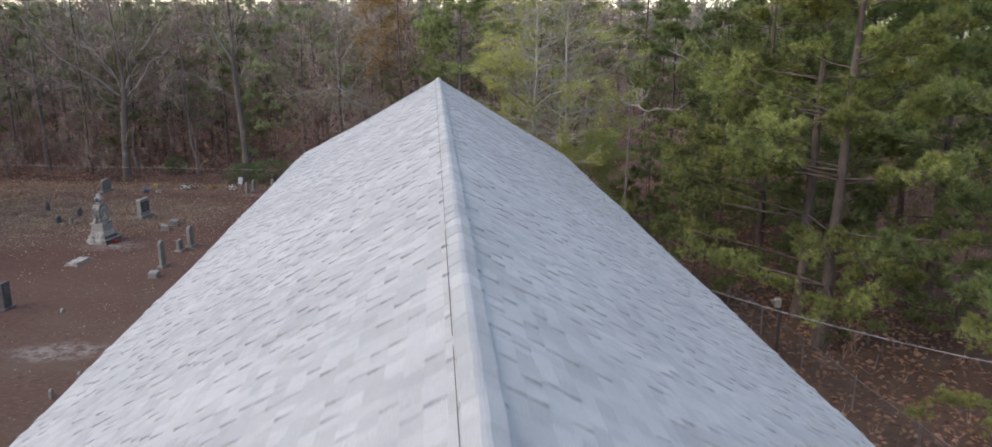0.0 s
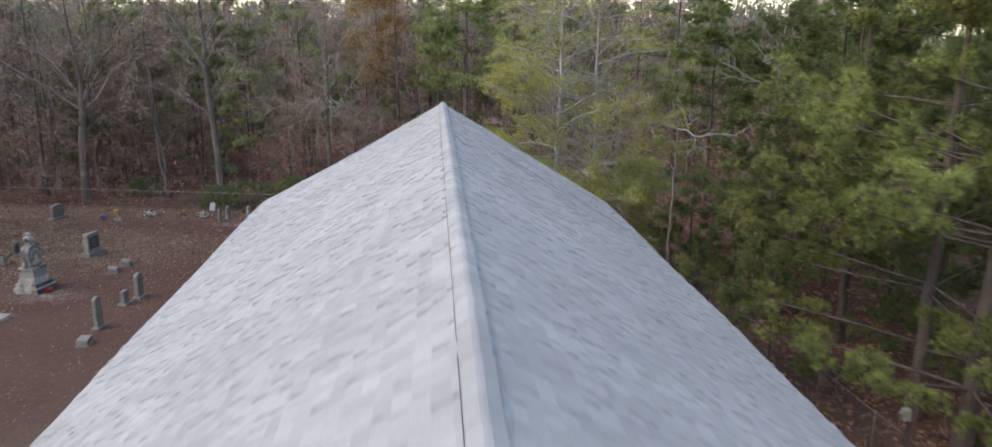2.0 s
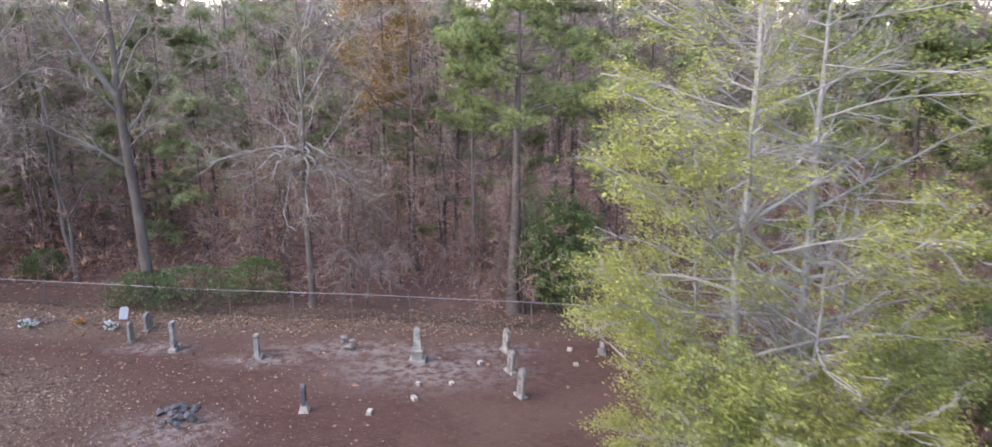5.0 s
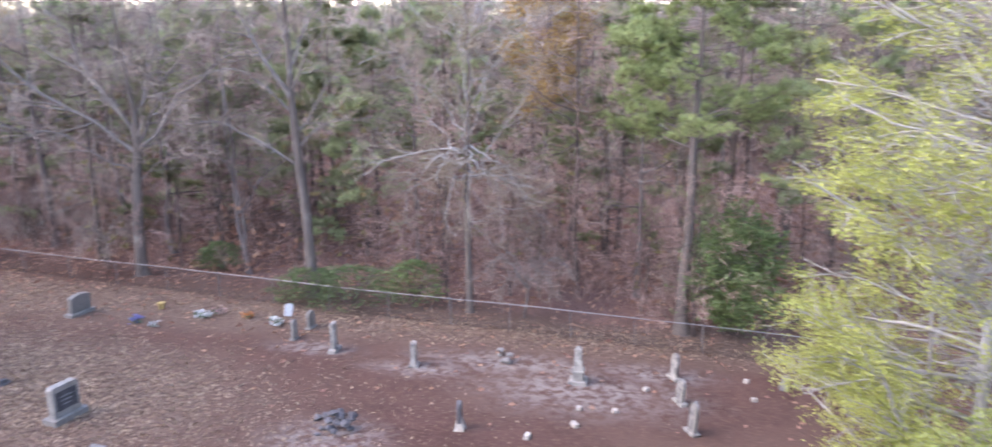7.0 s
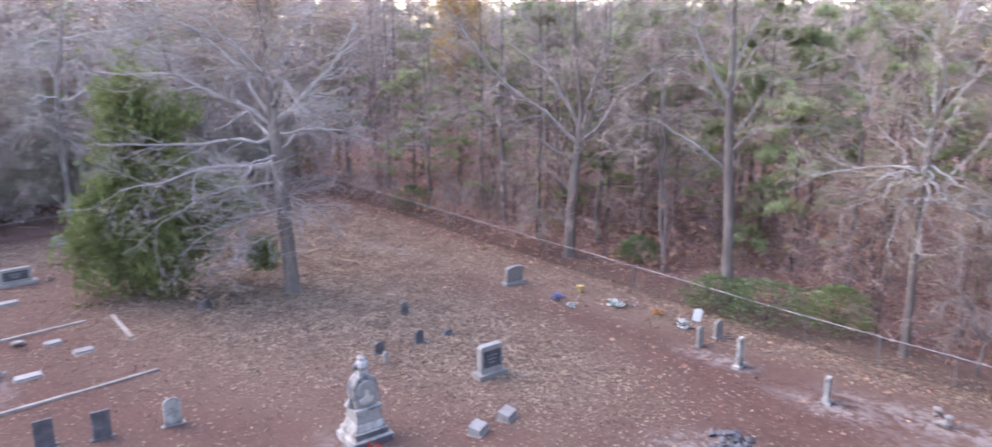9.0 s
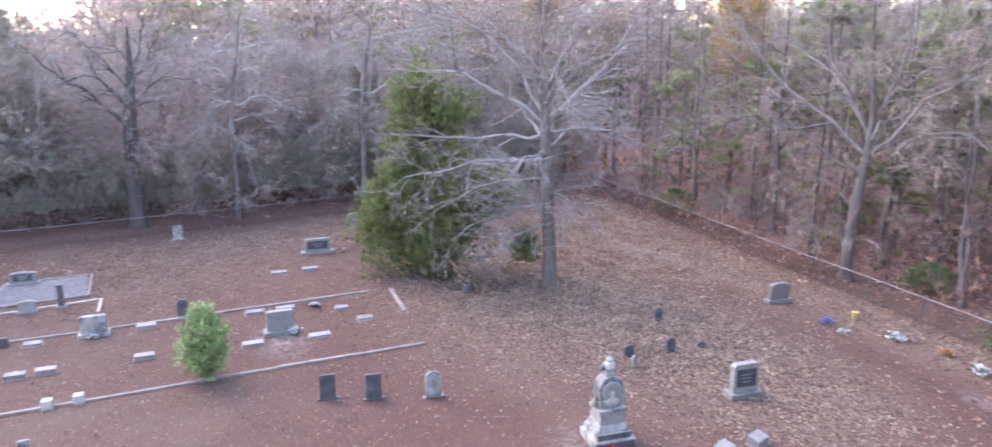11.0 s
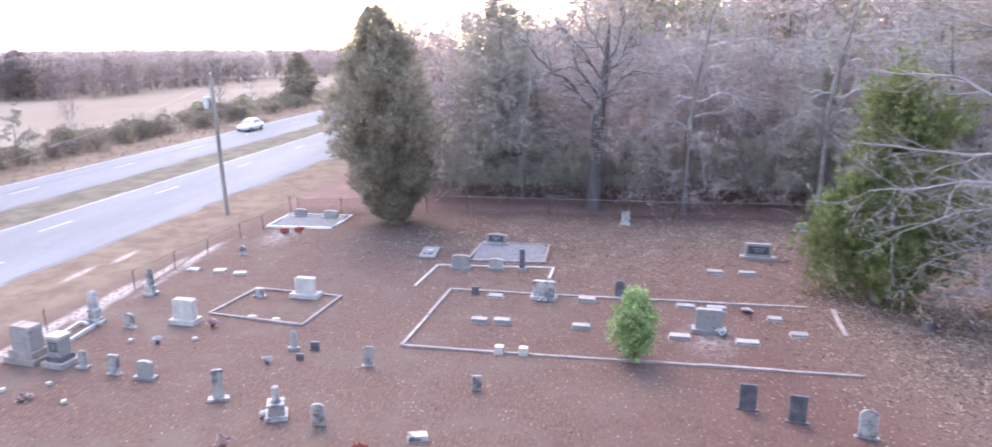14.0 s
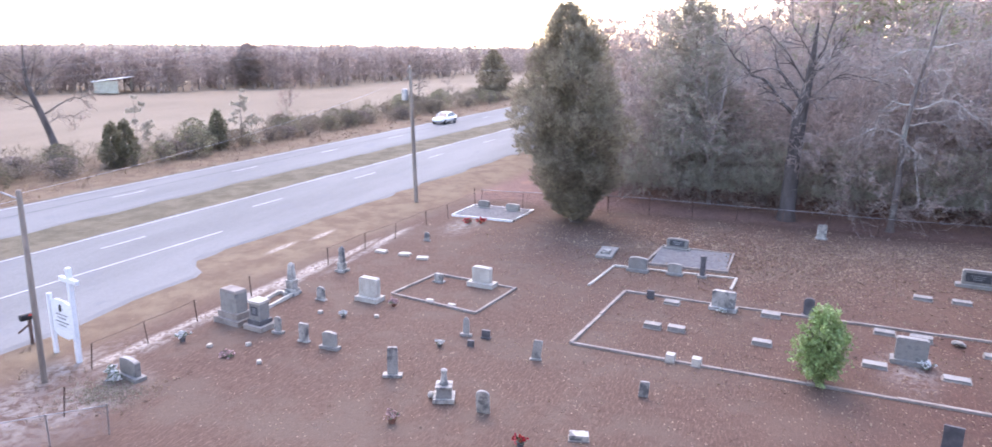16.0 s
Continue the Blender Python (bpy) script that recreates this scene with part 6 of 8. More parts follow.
def yellow_tree_meshes(seed):
    """Several pale stems, flat layered limbs, small leaves in sprays: dense low down, thin at the top."""
    r = np.random.default_rng(seed)
    stems = [((-0.80, -0.6), (-0.7, -0.2), 15.8, 0.175), ((0.85, 0.7), (1.2, 0.8), 15.4, 0.165), ((-1.2, 0.1), (-2.0, 0.2), 10.5, 0.085), ((1.9, 0.9), (2.6, 1.2), 10.0, 0.095), ((0.3, -0.9), (0.6, -2.0), 8.6, 0.08)]
    P0, R0 = stem_lines(stems, 14, seed)
    wood, twig, leaf_at = [(*tubes(P0, R0, 9), 0)], [], []
    for k, limbs in enumerate((44, 42, 18, 18, 15)):
        top = stems[k][2]
        reach = lambda s: np.interp(s * top, [0.0, 2.0, 5.0, 8.0, 10.5, 13.0, 14.6], [2.6, 3.2, 3.9, 4.1, 3.7, 3.0, 1.9]) * (1.0 if k < 2 else 0.62)
        P1, R1 = offshoots(r, P0[k:k + 1], R0[k:k + 1], limbs, (0.10 if k < 2 else 0.16, 0.98), reach, (58, 88), 0.02, 9, 0.55, 0.085, 0.012)
        R1 = np.maximum(R1, 0.02)
        P2, R2 = offshoots(r, P1, R1, 11, (0.16, 1.0), 1.05, (24, 55), 0.03, 5, 0.55, 0.13, 0.01, flat=0.32)
        R2 = np.maximum(R2, 0.014)
        P3, R3 = offshoots(r, P2, R2, 7, (0.2, 1.0), 0.46, (22, 55), 0.05, 3, 0.6, 0.16, flat=0.4)
        wood += [(*tubes(P1, R1, 6), 0), (*tubes(P2, R2, 3), 0)]
        twig.append((*spikes(P3[:, 0], P3[:, -1], np.maximum(R3[:, 0], 0.0075)), 0))
        leaf_at += [P3[:, -1], P3[:, 1]]
    C = np.concatenate(leaf_at)
    dense = np.interp(C[:, 2], [0.0, 3.0, 6.0, 9.0, 12.0, 16.0], [0.95, 0.95, 0.80, 0.76, 0.74, 0.70])
    out = np.clip((np.hypot(C[:, 0] - 0.3, C[:, 1]) - 1.6) / 2.0, 0.02, 1.0)
    patch = np.sin(C[:, 2] * 3.1 + 1.7 * np.arctan2(C[:, 1], C[:, 0])) + 0.6 * np.sin(C[:, 0] * 2.3 + C[:, 1] * 1.9)
    C = C[(r.random(len(C)) < dense * out) & (patch > np.interp(C[:, 2], [2, 7], [-1.6, -0.7]))]
    C = C.repeat(18, 0) + r.normal(size=(len(C) * 18, 3)) * (0.14, 0.14, 0.06)
    C[:, 2] = np.maximum(C[:, 2], 0.15)
    crown = np_mesh("leaves", [(*leaves(C, r.normal(size=C.shape) * (1, 1, 0.5), 0.065, r, 0.7), 0)], [M_YELLOW_LEAF])
    return np_mesh("trunk", wood, [M_PALE_BARK], True), np_mesh("twig_crown", twig, [M_PALE_BARK]), crown


r2 = np.random.default_rng(22)
plant("leafy_tree", yellow_tree_meshes(21), pose(3.1, 45.4, -0.05), "tall multi-stemmed tree with pale bark and yellow-green leaves", "tree", names=("trunk", "twig_crown", "leaf_crown"))
sm_wood, sm_twigs, (sP3, sP4) = bare_tree_meshes(24, 6.0, 0.07, 2.6, 0.1, 14, 6, 5, 4, 0.2, 3, M_PALE_BARK, M_PALE_BARK)
C = np.concatenate([sP4[:, 1], sP3[:, -1]]).repeat(11, 0)
C = C + r2.normal(size=C.shape) * 0.12
sm_leaf = np_mesh("leaves", [(*leaves(C, r2.normal(size=C.shape), 0.085, r2, 0.6), 0)], [M_GREEN_LEAF])
plant("leafy_tree", (sm_wood, sm_twigs, sm_leaf), pose(1.6, 43.2, -0.05), "low leafy sapling under a larger yellow-green tree", "tree", names=("trunk", "twig_crown", "leaf_crown"))
plant("leafy_tree", (sm_wood, sm_twigs, sm_leaf), pose(5.2, 43.9, -0.05, 0, 0, 130), "low leafy sapling under a larger yellow-green tree", "tree", names=("trunk", "twig_crown", "leaf_crown"))

# pines beside the church
pineA = pine_meshes(31, 19.5, 0.26, 6.8, 0.13, 52, 8, 42, 13, 0.19, 0.026, layers=8)
pineB = pine_meshes(32, 18.0, 0.23, 6.2, 0.15, 48, 8, 42, 13, 0.19, 0.026, layers=8)
# pineC and pineD wear the darker needles, with shade in their colour
pineC = pine_meshes(33, 17.0, 0.20, 5.6, 0.14, 42, 7, 22, 11, 0.28, 0.042, M_NEEDLE_SHADED, layers=9)
pineD = pine_meshes(34, 18.0, 0.23, 6.2, 0.15, 48, 8, 34, 12, 0.2, 0.028, M_NEEDLE_SHADED, layers=7)
PINE_L = "tall pine with spreading limbs and tufted green needles"
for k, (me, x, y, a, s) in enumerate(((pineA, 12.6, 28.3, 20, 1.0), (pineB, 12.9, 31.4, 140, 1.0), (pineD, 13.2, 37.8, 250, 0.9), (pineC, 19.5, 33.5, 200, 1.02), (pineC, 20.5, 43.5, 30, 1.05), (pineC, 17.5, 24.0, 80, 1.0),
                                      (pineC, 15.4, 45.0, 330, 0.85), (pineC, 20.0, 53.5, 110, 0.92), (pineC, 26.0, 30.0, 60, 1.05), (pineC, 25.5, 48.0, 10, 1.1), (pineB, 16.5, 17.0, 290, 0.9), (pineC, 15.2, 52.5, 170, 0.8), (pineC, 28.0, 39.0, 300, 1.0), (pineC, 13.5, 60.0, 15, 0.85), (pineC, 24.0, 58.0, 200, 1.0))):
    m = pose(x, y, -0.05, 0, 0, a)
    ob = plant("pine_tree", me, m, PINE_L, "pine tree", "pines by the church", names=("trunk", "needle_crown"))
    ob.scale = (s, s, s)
# low pine saplings under them
young = pine_meshes(36, 5.5, 0.07, 2.8, 0.06, 22, 6, 4, 8, 0.34, 0.05, M_NEEDLE_SHADED)
for x, y, a, s in ((9.0, 34.0, 0, 1.0), (10.5, 40.5, 70, 1.1), (15.0, 34.5, 140, 1.2), (14.6, 28.6, 210, 0.9), (16.2, 40.0, 30, 1.3), (18.2, 29.0, 80, 1.1), (9.6, 48.0, 160, 1.0), (10.8, 44.2, 20, 0.9), (9.0, 45.6, 300, 0.8), (12.4, 41.6, 100, 0.9), (11.8, 47.8, 250, 0.9)):
    ob = plant("young_pine", young, pose(x, y, -0.03, 0, 0, a), "low young pine with drooping green branches", "pine tree", "young pines", names=("trunk", "needle_crown"))
    ob.scale = (s, s, s)

# roadside pines share the far green, with haze in its colour
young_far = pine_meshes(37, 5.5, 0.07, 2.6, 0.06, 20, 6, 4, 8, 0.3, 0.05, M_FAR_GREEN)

# bare trees: a few shapes, each planted at several spots
bare = [bare_tree_meshes(41, 16.0, 0.21, 5.6, 0.26, 16, 6, 5, 4, 0.15, 1, None, None, 0.0, (50, 92), 0.0, 0.010, 0.6, 3), bare_tree_meshes(42, 15.0, 0.15, 4.4, 0.30, 16, 6, 5, 3, 0.2, 1, None, None, 0.0, (50, 90), 0.0, 0.011, 0.6, 3),
        bare_tree_meshes(43, 14.0, 0.125, 4.0, 0.22, 16, 6, 5, 3, 0.2, 2, None, None, 0.0, (50, 95), 0.0, 0.011, 0.7, 3), bare_tree_meshes(44, 17.0, 0.16, 4.4, 0.38, 14, 6, 5, 3, 0.15, 1, M_PINE_BARK, None, 0.0, (50, 95), 0.0, 0.011, 0.6, 3),
        bare_tree_meshes(45, 12.0, 0.10, 4.2, 0.10, 18, 6, 5, 3, 0.0, 2, M_PINE_BARK, M_TWIG_RED, 0.0, (50, 95), 0.0, 0.013, 0.8, 3), bare_tree_meshes(46, 12.5, 0.12, 4.6, 0.06, 24, 6, 5, 3, -0.05, 3, M_PINE_BARK, None, 0.02, (50, 100), 0.0, 0.014, 0.9, 3)]


def thicket_meshes(seed, height, spread, leaf_mat, share):
    """A many-stemmed small tree, arching and twiggy from the ground up, with thin dull leaves."""
    wood, twigs, (p3, p4) = bare_tree_meshes(seed, height, 0.085, spread, 0.04, 26, 5, 4, 3, 0.05, 4, M_SCRUB_WOOD, M_SCRUB_TWIG, 0.03, (45, 100), 0.0, 0.014, 0.9, 3)
    r = np.random.default_rng(seed + 1)
    C = np.concatenate([p4[:, 1], p4.mean(1)])
    C = C[(r.random(len(C)) < share * (1.3 - C[:, 2] / height)) & (C[:, 2] > 1.3)]
    C = C + r.normal(size=C.shape) * 0.15
    leaf = np_mesh("leaves", [(*fans(C, r.normal(size=C.shape) + (0, 0, 0.3), 0.24, 0.05, 6, r, 1.2), 0)], [leaf_mat])
    return wood, twigs, leaf


BARE_L = "bare grey-barked deciduous tree with fine brown twigs"


def bare_tree(k, x, y, turn, s=1.0, label=BARE_L, group="bare woodland trees"):
    ob = plant("bare_tree", bare[k][:2], pose(x, y, -0.05, 0, 0, turn), label, "tree", group, ("trunk", "twig_crown"))
    ob.scale = (s, s, s * (0.92 + 0.16 * ((x * 7.3) % 1)))
    return ob


OAK_VIEW = Vector((-0.86, 0.51))     # from the church end towards the oak
SIDE = Vector((0.51, 0.86))


def sweep(r, start, run, n=9, sag=0.0, wander=0.05):
    """A limb's line from start along run, bent by sag in its outer part, wandering a little."""
    t = np.linspace(0, 1, n)[:, None]
    L = np.linalg.norm(run)
    P = np.array(start) + np.array(run) * t + np.array([0, 0, sag]) * np.sin(np.pi * t * 0.9) ** 1.5
    return P + np.cumsum(r.normal(size=(n, 3)), 0) * wander * L / n * (t > 0)


def limbed_tree_meshes(seed, trunk, radii, limbs, view, bark, limb_mat, twig_mat, second=(13, 2.2), third=(8, 0.95), fourth=(3, 0.45), twig_r=0.008, wander=0.16, thick=0.85, rise=0.0, epicormic=0):
    """A tree with its main limbs set one by one: foot's height, run (across, away, up), radius, bend."""
    r = np.random.default_rng(seed)
    across, away = np.array([view[1], -view[0], 0.0]), np.array([view[0], view[1], 0.0])
    T, TR = np.array(trunk, float), np.array(radii, float)
    T = np.stack([T[:, 0] * across[0] + T[:, 1] * away[0], T[:, 0] * across[1] + T[:, 1] * away[1], T[:, 2]], 1)
    P1, R1 = [], []
    for h, (u, w, z), rad, sag in limbs:
        foot = [np.interp(h, T[:, 2], T[:, k]) for k in range(3)]
        P1.append(sweep(r, foot, across * u + away * w + np.array([0, 0, z]), 11, sag, wander))
        R1.append(rad * thick * np.linspace(1, 0.2, 11))
    P1, R1 = np.array(P1), np.array(R1)
    P2, R2 = offshoots(r, P1, R1, second[0], (0.15, 1.0), second[1], (22, 62), rise, 7, 0.6, 0.2, -0.01 + rise * 0.1, flat=0.65)
    R2 = np.maximum(R2, twig_r * 1.7)
    P3, R3 = offshoots(r, P2, R2, third[0], (0.2, 1.0), third[1], (25, 60), 0.04 + rise, 4, 0.6, 0.2, flat=0.8)
    R3 = np.maximum(R3, twig_r * 1.1)
    P4, R4 = offshoots(r, P3, R3, fourth[0], (0.15, 1.0), fourth[1], (20, 60), 0.05, 2, 0.7, 0.2)
    wood = np_mesh("trunk", [(*tubes(T[None], TR[None], 12), 0), (*tubes(P1, R1, 7), 1), (*tubes(P2, R2, 4), 1)], [bark, limb_mat], True)
    chunks = [(*tubes(P3, R3, 3), 0), (*spikes(P4[:, 0], P4[:, 1], twig_r), 0)]
    if epicormic:
        small, SR = offshoots(r, T[None, 1:6], TR[None, 1:6], epicormic, (0.2, 0.95), 0.85, (50, 95), 0.1, 4, 0.05, 0.25)
        chunks.append((*tubes(small, np.maximum(SR, 0.01), 3), 0))
    return wood, np_mesh("twig_crown", chunks, [twig_mat]), (P3, P4)


def dry_leaves(seed, C, size, material, per=2, spread=0.1):
    r = np.random.default_rng(seed)
    C = C.repeat(per, 0) + r.normal(size=(len(C) * per, 3)) * spread
    return np_mesh("leaves", [(*leaves(C, r.normal(size=C.shape), size, r, 0.6), 0)], [material])


# the oak in the yard: it forks high up; long limbs reach out level or droop
oak = limbed_tree_meshes(51, [(0, 0, 0), (0.02, 0, 0.4), (0, 0.03, 2.0), (-0.12, 0, 4.0), (-0.2, -0.04, 6.0), (-0.3, 0, 8.4), (-0.42, 0, 10.5), (-0.5, 0.05, 12.6), (-0.6, 0, 14.8)],
                         [0.50, 0.38, 0.34, 0.32, 0.29, 0.25, 0.16, 0.10, 0.03],
                         ((6.7, (-7.0, -1.6, -0.9), 0.135, 0.5), (7.9, (-8.2, 0.6, 0.3), 0.13, -0.3), (8.4, (-7.0, -0.8, 2.6), 0.13, 0.9), (8.6, (-6.0, 1.6, 4.9), 0.13, 0.7), (5.6, (-5.4, -2.2, -1.6), 0.08, 0.7),
                          (4.3, (-4.4, -1.2, -1.5), 0.07, 0.5), (3.4, (-3.2, -1.6, -0.6), 0.05, -0.3), (8.1, (4.4, -0.4, -0.6), 0.10, 0.3), (8.5, (3.8, 0.8, 4.8), 0.19, -0.3), (8.7, (3.4, -1.8, 1.2), 0.09, 0.2),
                          (7.2, (2.6, 3.4, 0.4), 0.10, 0.3), (7.6, (-2.2, 5.0, 1.2), 0.11, 0.4), (6.9, (-1.6, -5.4, 0.2), 0.11, 0.4), (9.4, (1.4, -4.0, 2.2), 0.09, 0.4), (9.8, (-2.6, -2.6, 3.6), 0.09, 0.3), (10.2, (2.2, 2.0, 3.6), 0.08, 0.2),
                          (4.9, (1.6, -1.0, -0.9), 0.045, 0.2), (10.8, (-3.4, 1.0, 2.6), 0.07, 0.3), (3.9, (-1.2, -1.0, 1.2), 0.035, 0.0), (11.4, (1.6, -1.4, 2.8), 0.06, 0.0)),
                         OAK_VIEW, M_TRUNK, M_OAK_LIMB, M_OAK_TWIG, epicormic=170)
C = np.concatenate([oak[2][1][:, 1], oak[2][0][:, -1]])
C = C[(r2.random(len(C)) < np.interp(C[:, 2], [7, 11, 15], [0.0, 0.3, 0.5])) & (C @ np.array([SIDE.x, SIDE.y, 0]) < 1.0)]
plant("oak_tree", (*oak[:2], dry_leaves(511, C, 0.12, M_DRY_LEAF)), pose(-37.3, 50.2, -0.05), "large bare oak with pale wide-reaching limbs over leaf litter", "tree", names=("trunk", "twig_crown", "dry_leaves"))
wide_tree = limbed_tree_meshes(520, [(0, 0, 0), (0, 0, 0.5), (0.05, 0, 2.5), (0.2, 0, 4.8), (0.45, 0, 6.8), (0.5, 0.1, 8.5), (0.3, 0.1, 10.5), (0.1, 0, 13.0), (0, 0, 15.5)], [0.42, 0.31, 0.28, 0.26, 0.23, 0.15, 0.11, 0.07, 0.02],
                               ((6.6, (-9.0, -0.6, 8.2), 0.16, 0.6), (6.9, (-3.2, 0.8, 9.0), 0.14, 0.3), (6.7, (7.2, -0.6, 4.4), 0.15, 1.7), (6.9, (4.4, 0.8, 8.0), 0.14, 0.4), (7.2, (0.8, -2.8, 8.0), 0.11, 0.2), (5.4, (-6.0, -1.6, 3.4), 0.09, 0.9),
                                (6.2, (5.0, 1.6, 2.0), 0.08, 0.8), (5.0, (3.0, -2.4, 1.6), 0.06, 0.4), (7.6, (-5.4, 2.6, 5.4), 0.10, 0.6), (8.4, (2.6, 2.6, 6.6), 0.09, 0.2), (4.2, (-3.0, 2.0, 1.2), 0.05, 0.3), (8.8, (-2.0, -2.4, 6.0), 0.08, 0.2)),
                               (-0.62, 0.785), M_TRUNK, M_LIMB, M_TWIG, (12, 2.6), (7, 1.1), (4, 0.5), 0.009, 0.2, 0.72, 0.05)
plant("bare_tree", wide_tree[:2], pose(-31.0, 64.6, -0.05), "wide bare tree fanning out from a low fork at the fence", "tree", "bare woodland trees", names=("trunk", "twig_crown"))
fork_tree = limbed_tree_meshes(530, [(0, 0, 0), (0, 0, 0.5), (-0.05, 0, 2.4), (-0.12, 0, 4.6), (-0.28, 0, 6.5), (-0.36, 0, 8.2), (-0.44, 0, 9.8), (-0.42, 0, 12.0), (-0.5, 0, 14.0), (-0.4, 0, 17.0)], [0.36, 0.28, 0.25, 0.23, 0.21, 0.19, 0.17, 0.12, 0.09, 0.02],
                               ((9.7, (-2.4, 0.3, 5.6), 0.15, -0.2), (11.2, (2.6, -0.4, 4.2), 0.09, 0.3), (6.5, (-5.4, -0.8, 2.2), 0.085, 0.9), (9.0, (-4.4, -1.4, 1.4), 0.08, 1.2), (10.4, (1.6, 2.6, 3.6), 0.08, 0.2), (8.0, (2.4, 1.4, 2.4), 0.06, 0.2), (12.4, (-1.8, -1.6, 3.6), 0.07, 0.2), (10.0, (2.0, -2.6, 2.6), 0.07, 0.4), (11.8, (-1.2, 2.4, 3.4), 0.07, 0.2), (7.4, (3.2, -0.8, 0.8), 0.05, 0.6)),
                               (-0.45, 0.89), M_TRUNK, M_LIMB, M_TWIG, (9, 1.6), (6, 0.8), (4, 0.4), 0.009, 0.16, 0.9, 0.05)
plant("bare_tree", fork_tree[:2], pose(-20.5, 63.3, -0.05), "tall bare tree with a crooked trunk forking high above the fence", "tree", "bare woodland trees", names=("trunk", "twig_crown"))
r5 = np.random.default_rng(540)
tangle = [(6.6 + 1.8 * r5.random(), (a * r5.uniform(0.6, 1.2), b * r5.uniform(0.6, 1.2), r5.uniform(-3.4, -0.7)), 0.075, r5.uniform(0.3, 1.2)) for a, b in ((-3.2, -0.4), (3.4, -0.3), (-2.2, -1.8), (2.2, -1.9), (-3.6, 1.2), (0.6, -2.6), (-2.6, -0.6), (2.8, -0.8), (3.6, 1.0), (-1.2, -2.2))]
tangle += [(6.2 + 0.55 * k, (3.4 * math.cos(k * 2.4), 3.4 * math.sin(k * 2.4), 4.6 - 0.12 * k), 0.042, 0.3) for k in range(13)]
white_tree = limbed_tree_meshes(541, [(0, 0, 0), (0, 0, 0.4), (0, 0, 2.0), (-0.06, 0, 4.2), (-0.1, 0, 6.2), (0.0, 0, 8.5), (0.1, 0, 11.0), (0, 0, 14.2)], [0.26, 0.19, 0.17, 0.155, 0.14, 0.10, 0.06, 0.02], tangle, (-0.25, 0.97), M_TRUNK, M_WHITE_LIMB, M_TAN_TWIG, (9, 1.4), (7, 0.8), (5, 0.42), 0.0075, 0.34, 0.8, 0.08)
plant("bare_tree", white_tree[:2], pose(-12.4, 62.6, -0.05), "bare tree with tangled whitish limbs and a haze of tan twigs", "tree", "bare woodland trees", names=("trunk", "twig_crown"))
arch_tree = limbed_tree_meshes(545, [(0, 0, 0), (0, 0, 0.3), (0.1, 0, 0.9), (0.15, 0, 1.5), (0.1, 0, 2.0), (0.1, 0, 2.4)], [0.10, 0.07, 0.06, 0.05, 0.04, 0.02],
                               ((1.6, (-2.2, 0.2, 0.0), 0.05, 1.3), (1.8, (2.4, 0.0, -0.6), 0.05, 1.4), (1.4, (1.4, -1.2, -0.2), 0.04, 1.1), (1.5, (-1.2, -1.2, -0.4), 0.04, 1.2), (1.7, (0.4, 1.6, -0.2), 0.04, 1.1), (1.9, (-1.6, 0.8, 0.2), 0.04, 1.0)),
                               (-0.1, 0.99), M_TRUNK, M_LIMB, M_TWIG, (10, 0.9), (5, 0.5), (3, 0.3), 0.007, 0.1, 0.9, -0.25)
for x, y, a, k in ((-9.8, 62.4, 0, 1.0), (-33.6, 65.2, 80, 0.9), (-42.0, 66.0, 200, 0.8)):
    plant("bare_sapling", arch_tree[:2], pose(x, y, -0.05, 0, 0, a), "low bare sapling with arching drooping branches", "tree", "arching saplings", names=("trunk", "twig_crown")).scale = (k, k, k)


def crooked_tree_meshes(seed, trunk, limbs, bark):
    """A slim dead tree: a bare trunk and bleached limbs, each along its own crooked line."""
    r = np.random.default_rng(seed)

    def line(points, n=10):
        P = np.array(points, float)
        at = np.concatenate([[0], np.cumsum(np.linalg.norm(np.diff(P, axis=0), axis=1))])
        s = np.linspace(0, at[-1], n)
        return np.stack([np.interp(s, at, P[:, k]) for k in range(3)], 1) + r.normal(size=(n, 3)) * 0.025 * (s > 0)[:, None]

    T = line(trunk[0], 14)
    P1 = np.array([line(p) for p, _ in limbs])
    R1 = np.array([rad * np.linspace(1, 0.3, 10) for _, rad in limbs])
    P2, R2 = offshoots(r, P1, R1, 5, (0.15, 1.0), 0.55, (25, 60), 0.12, 5, 0.5, 0.22)
    R2 = np.maximum(R2, 0.009)
    P3, R3 = offshoots(r, P2, R2, 4, (0.2, 1.0), 0.28, (25, 55), 0.08, 3, 0.6, 0.2)
    wood = np_mesh("trunk", [(*tubes(T[None], np.linspace(*trunk[1], 14)[None], 9), 0)], [bark], True)
    return wood, np_mesh("branch_crown", [(*tubes(P1, R1, 7), 0), (*tubes(P2, R2, 4), 0), (*spikes(P3[:, 0], P3[:, -1], 0.007), 0)], [M_PALE_BARK])


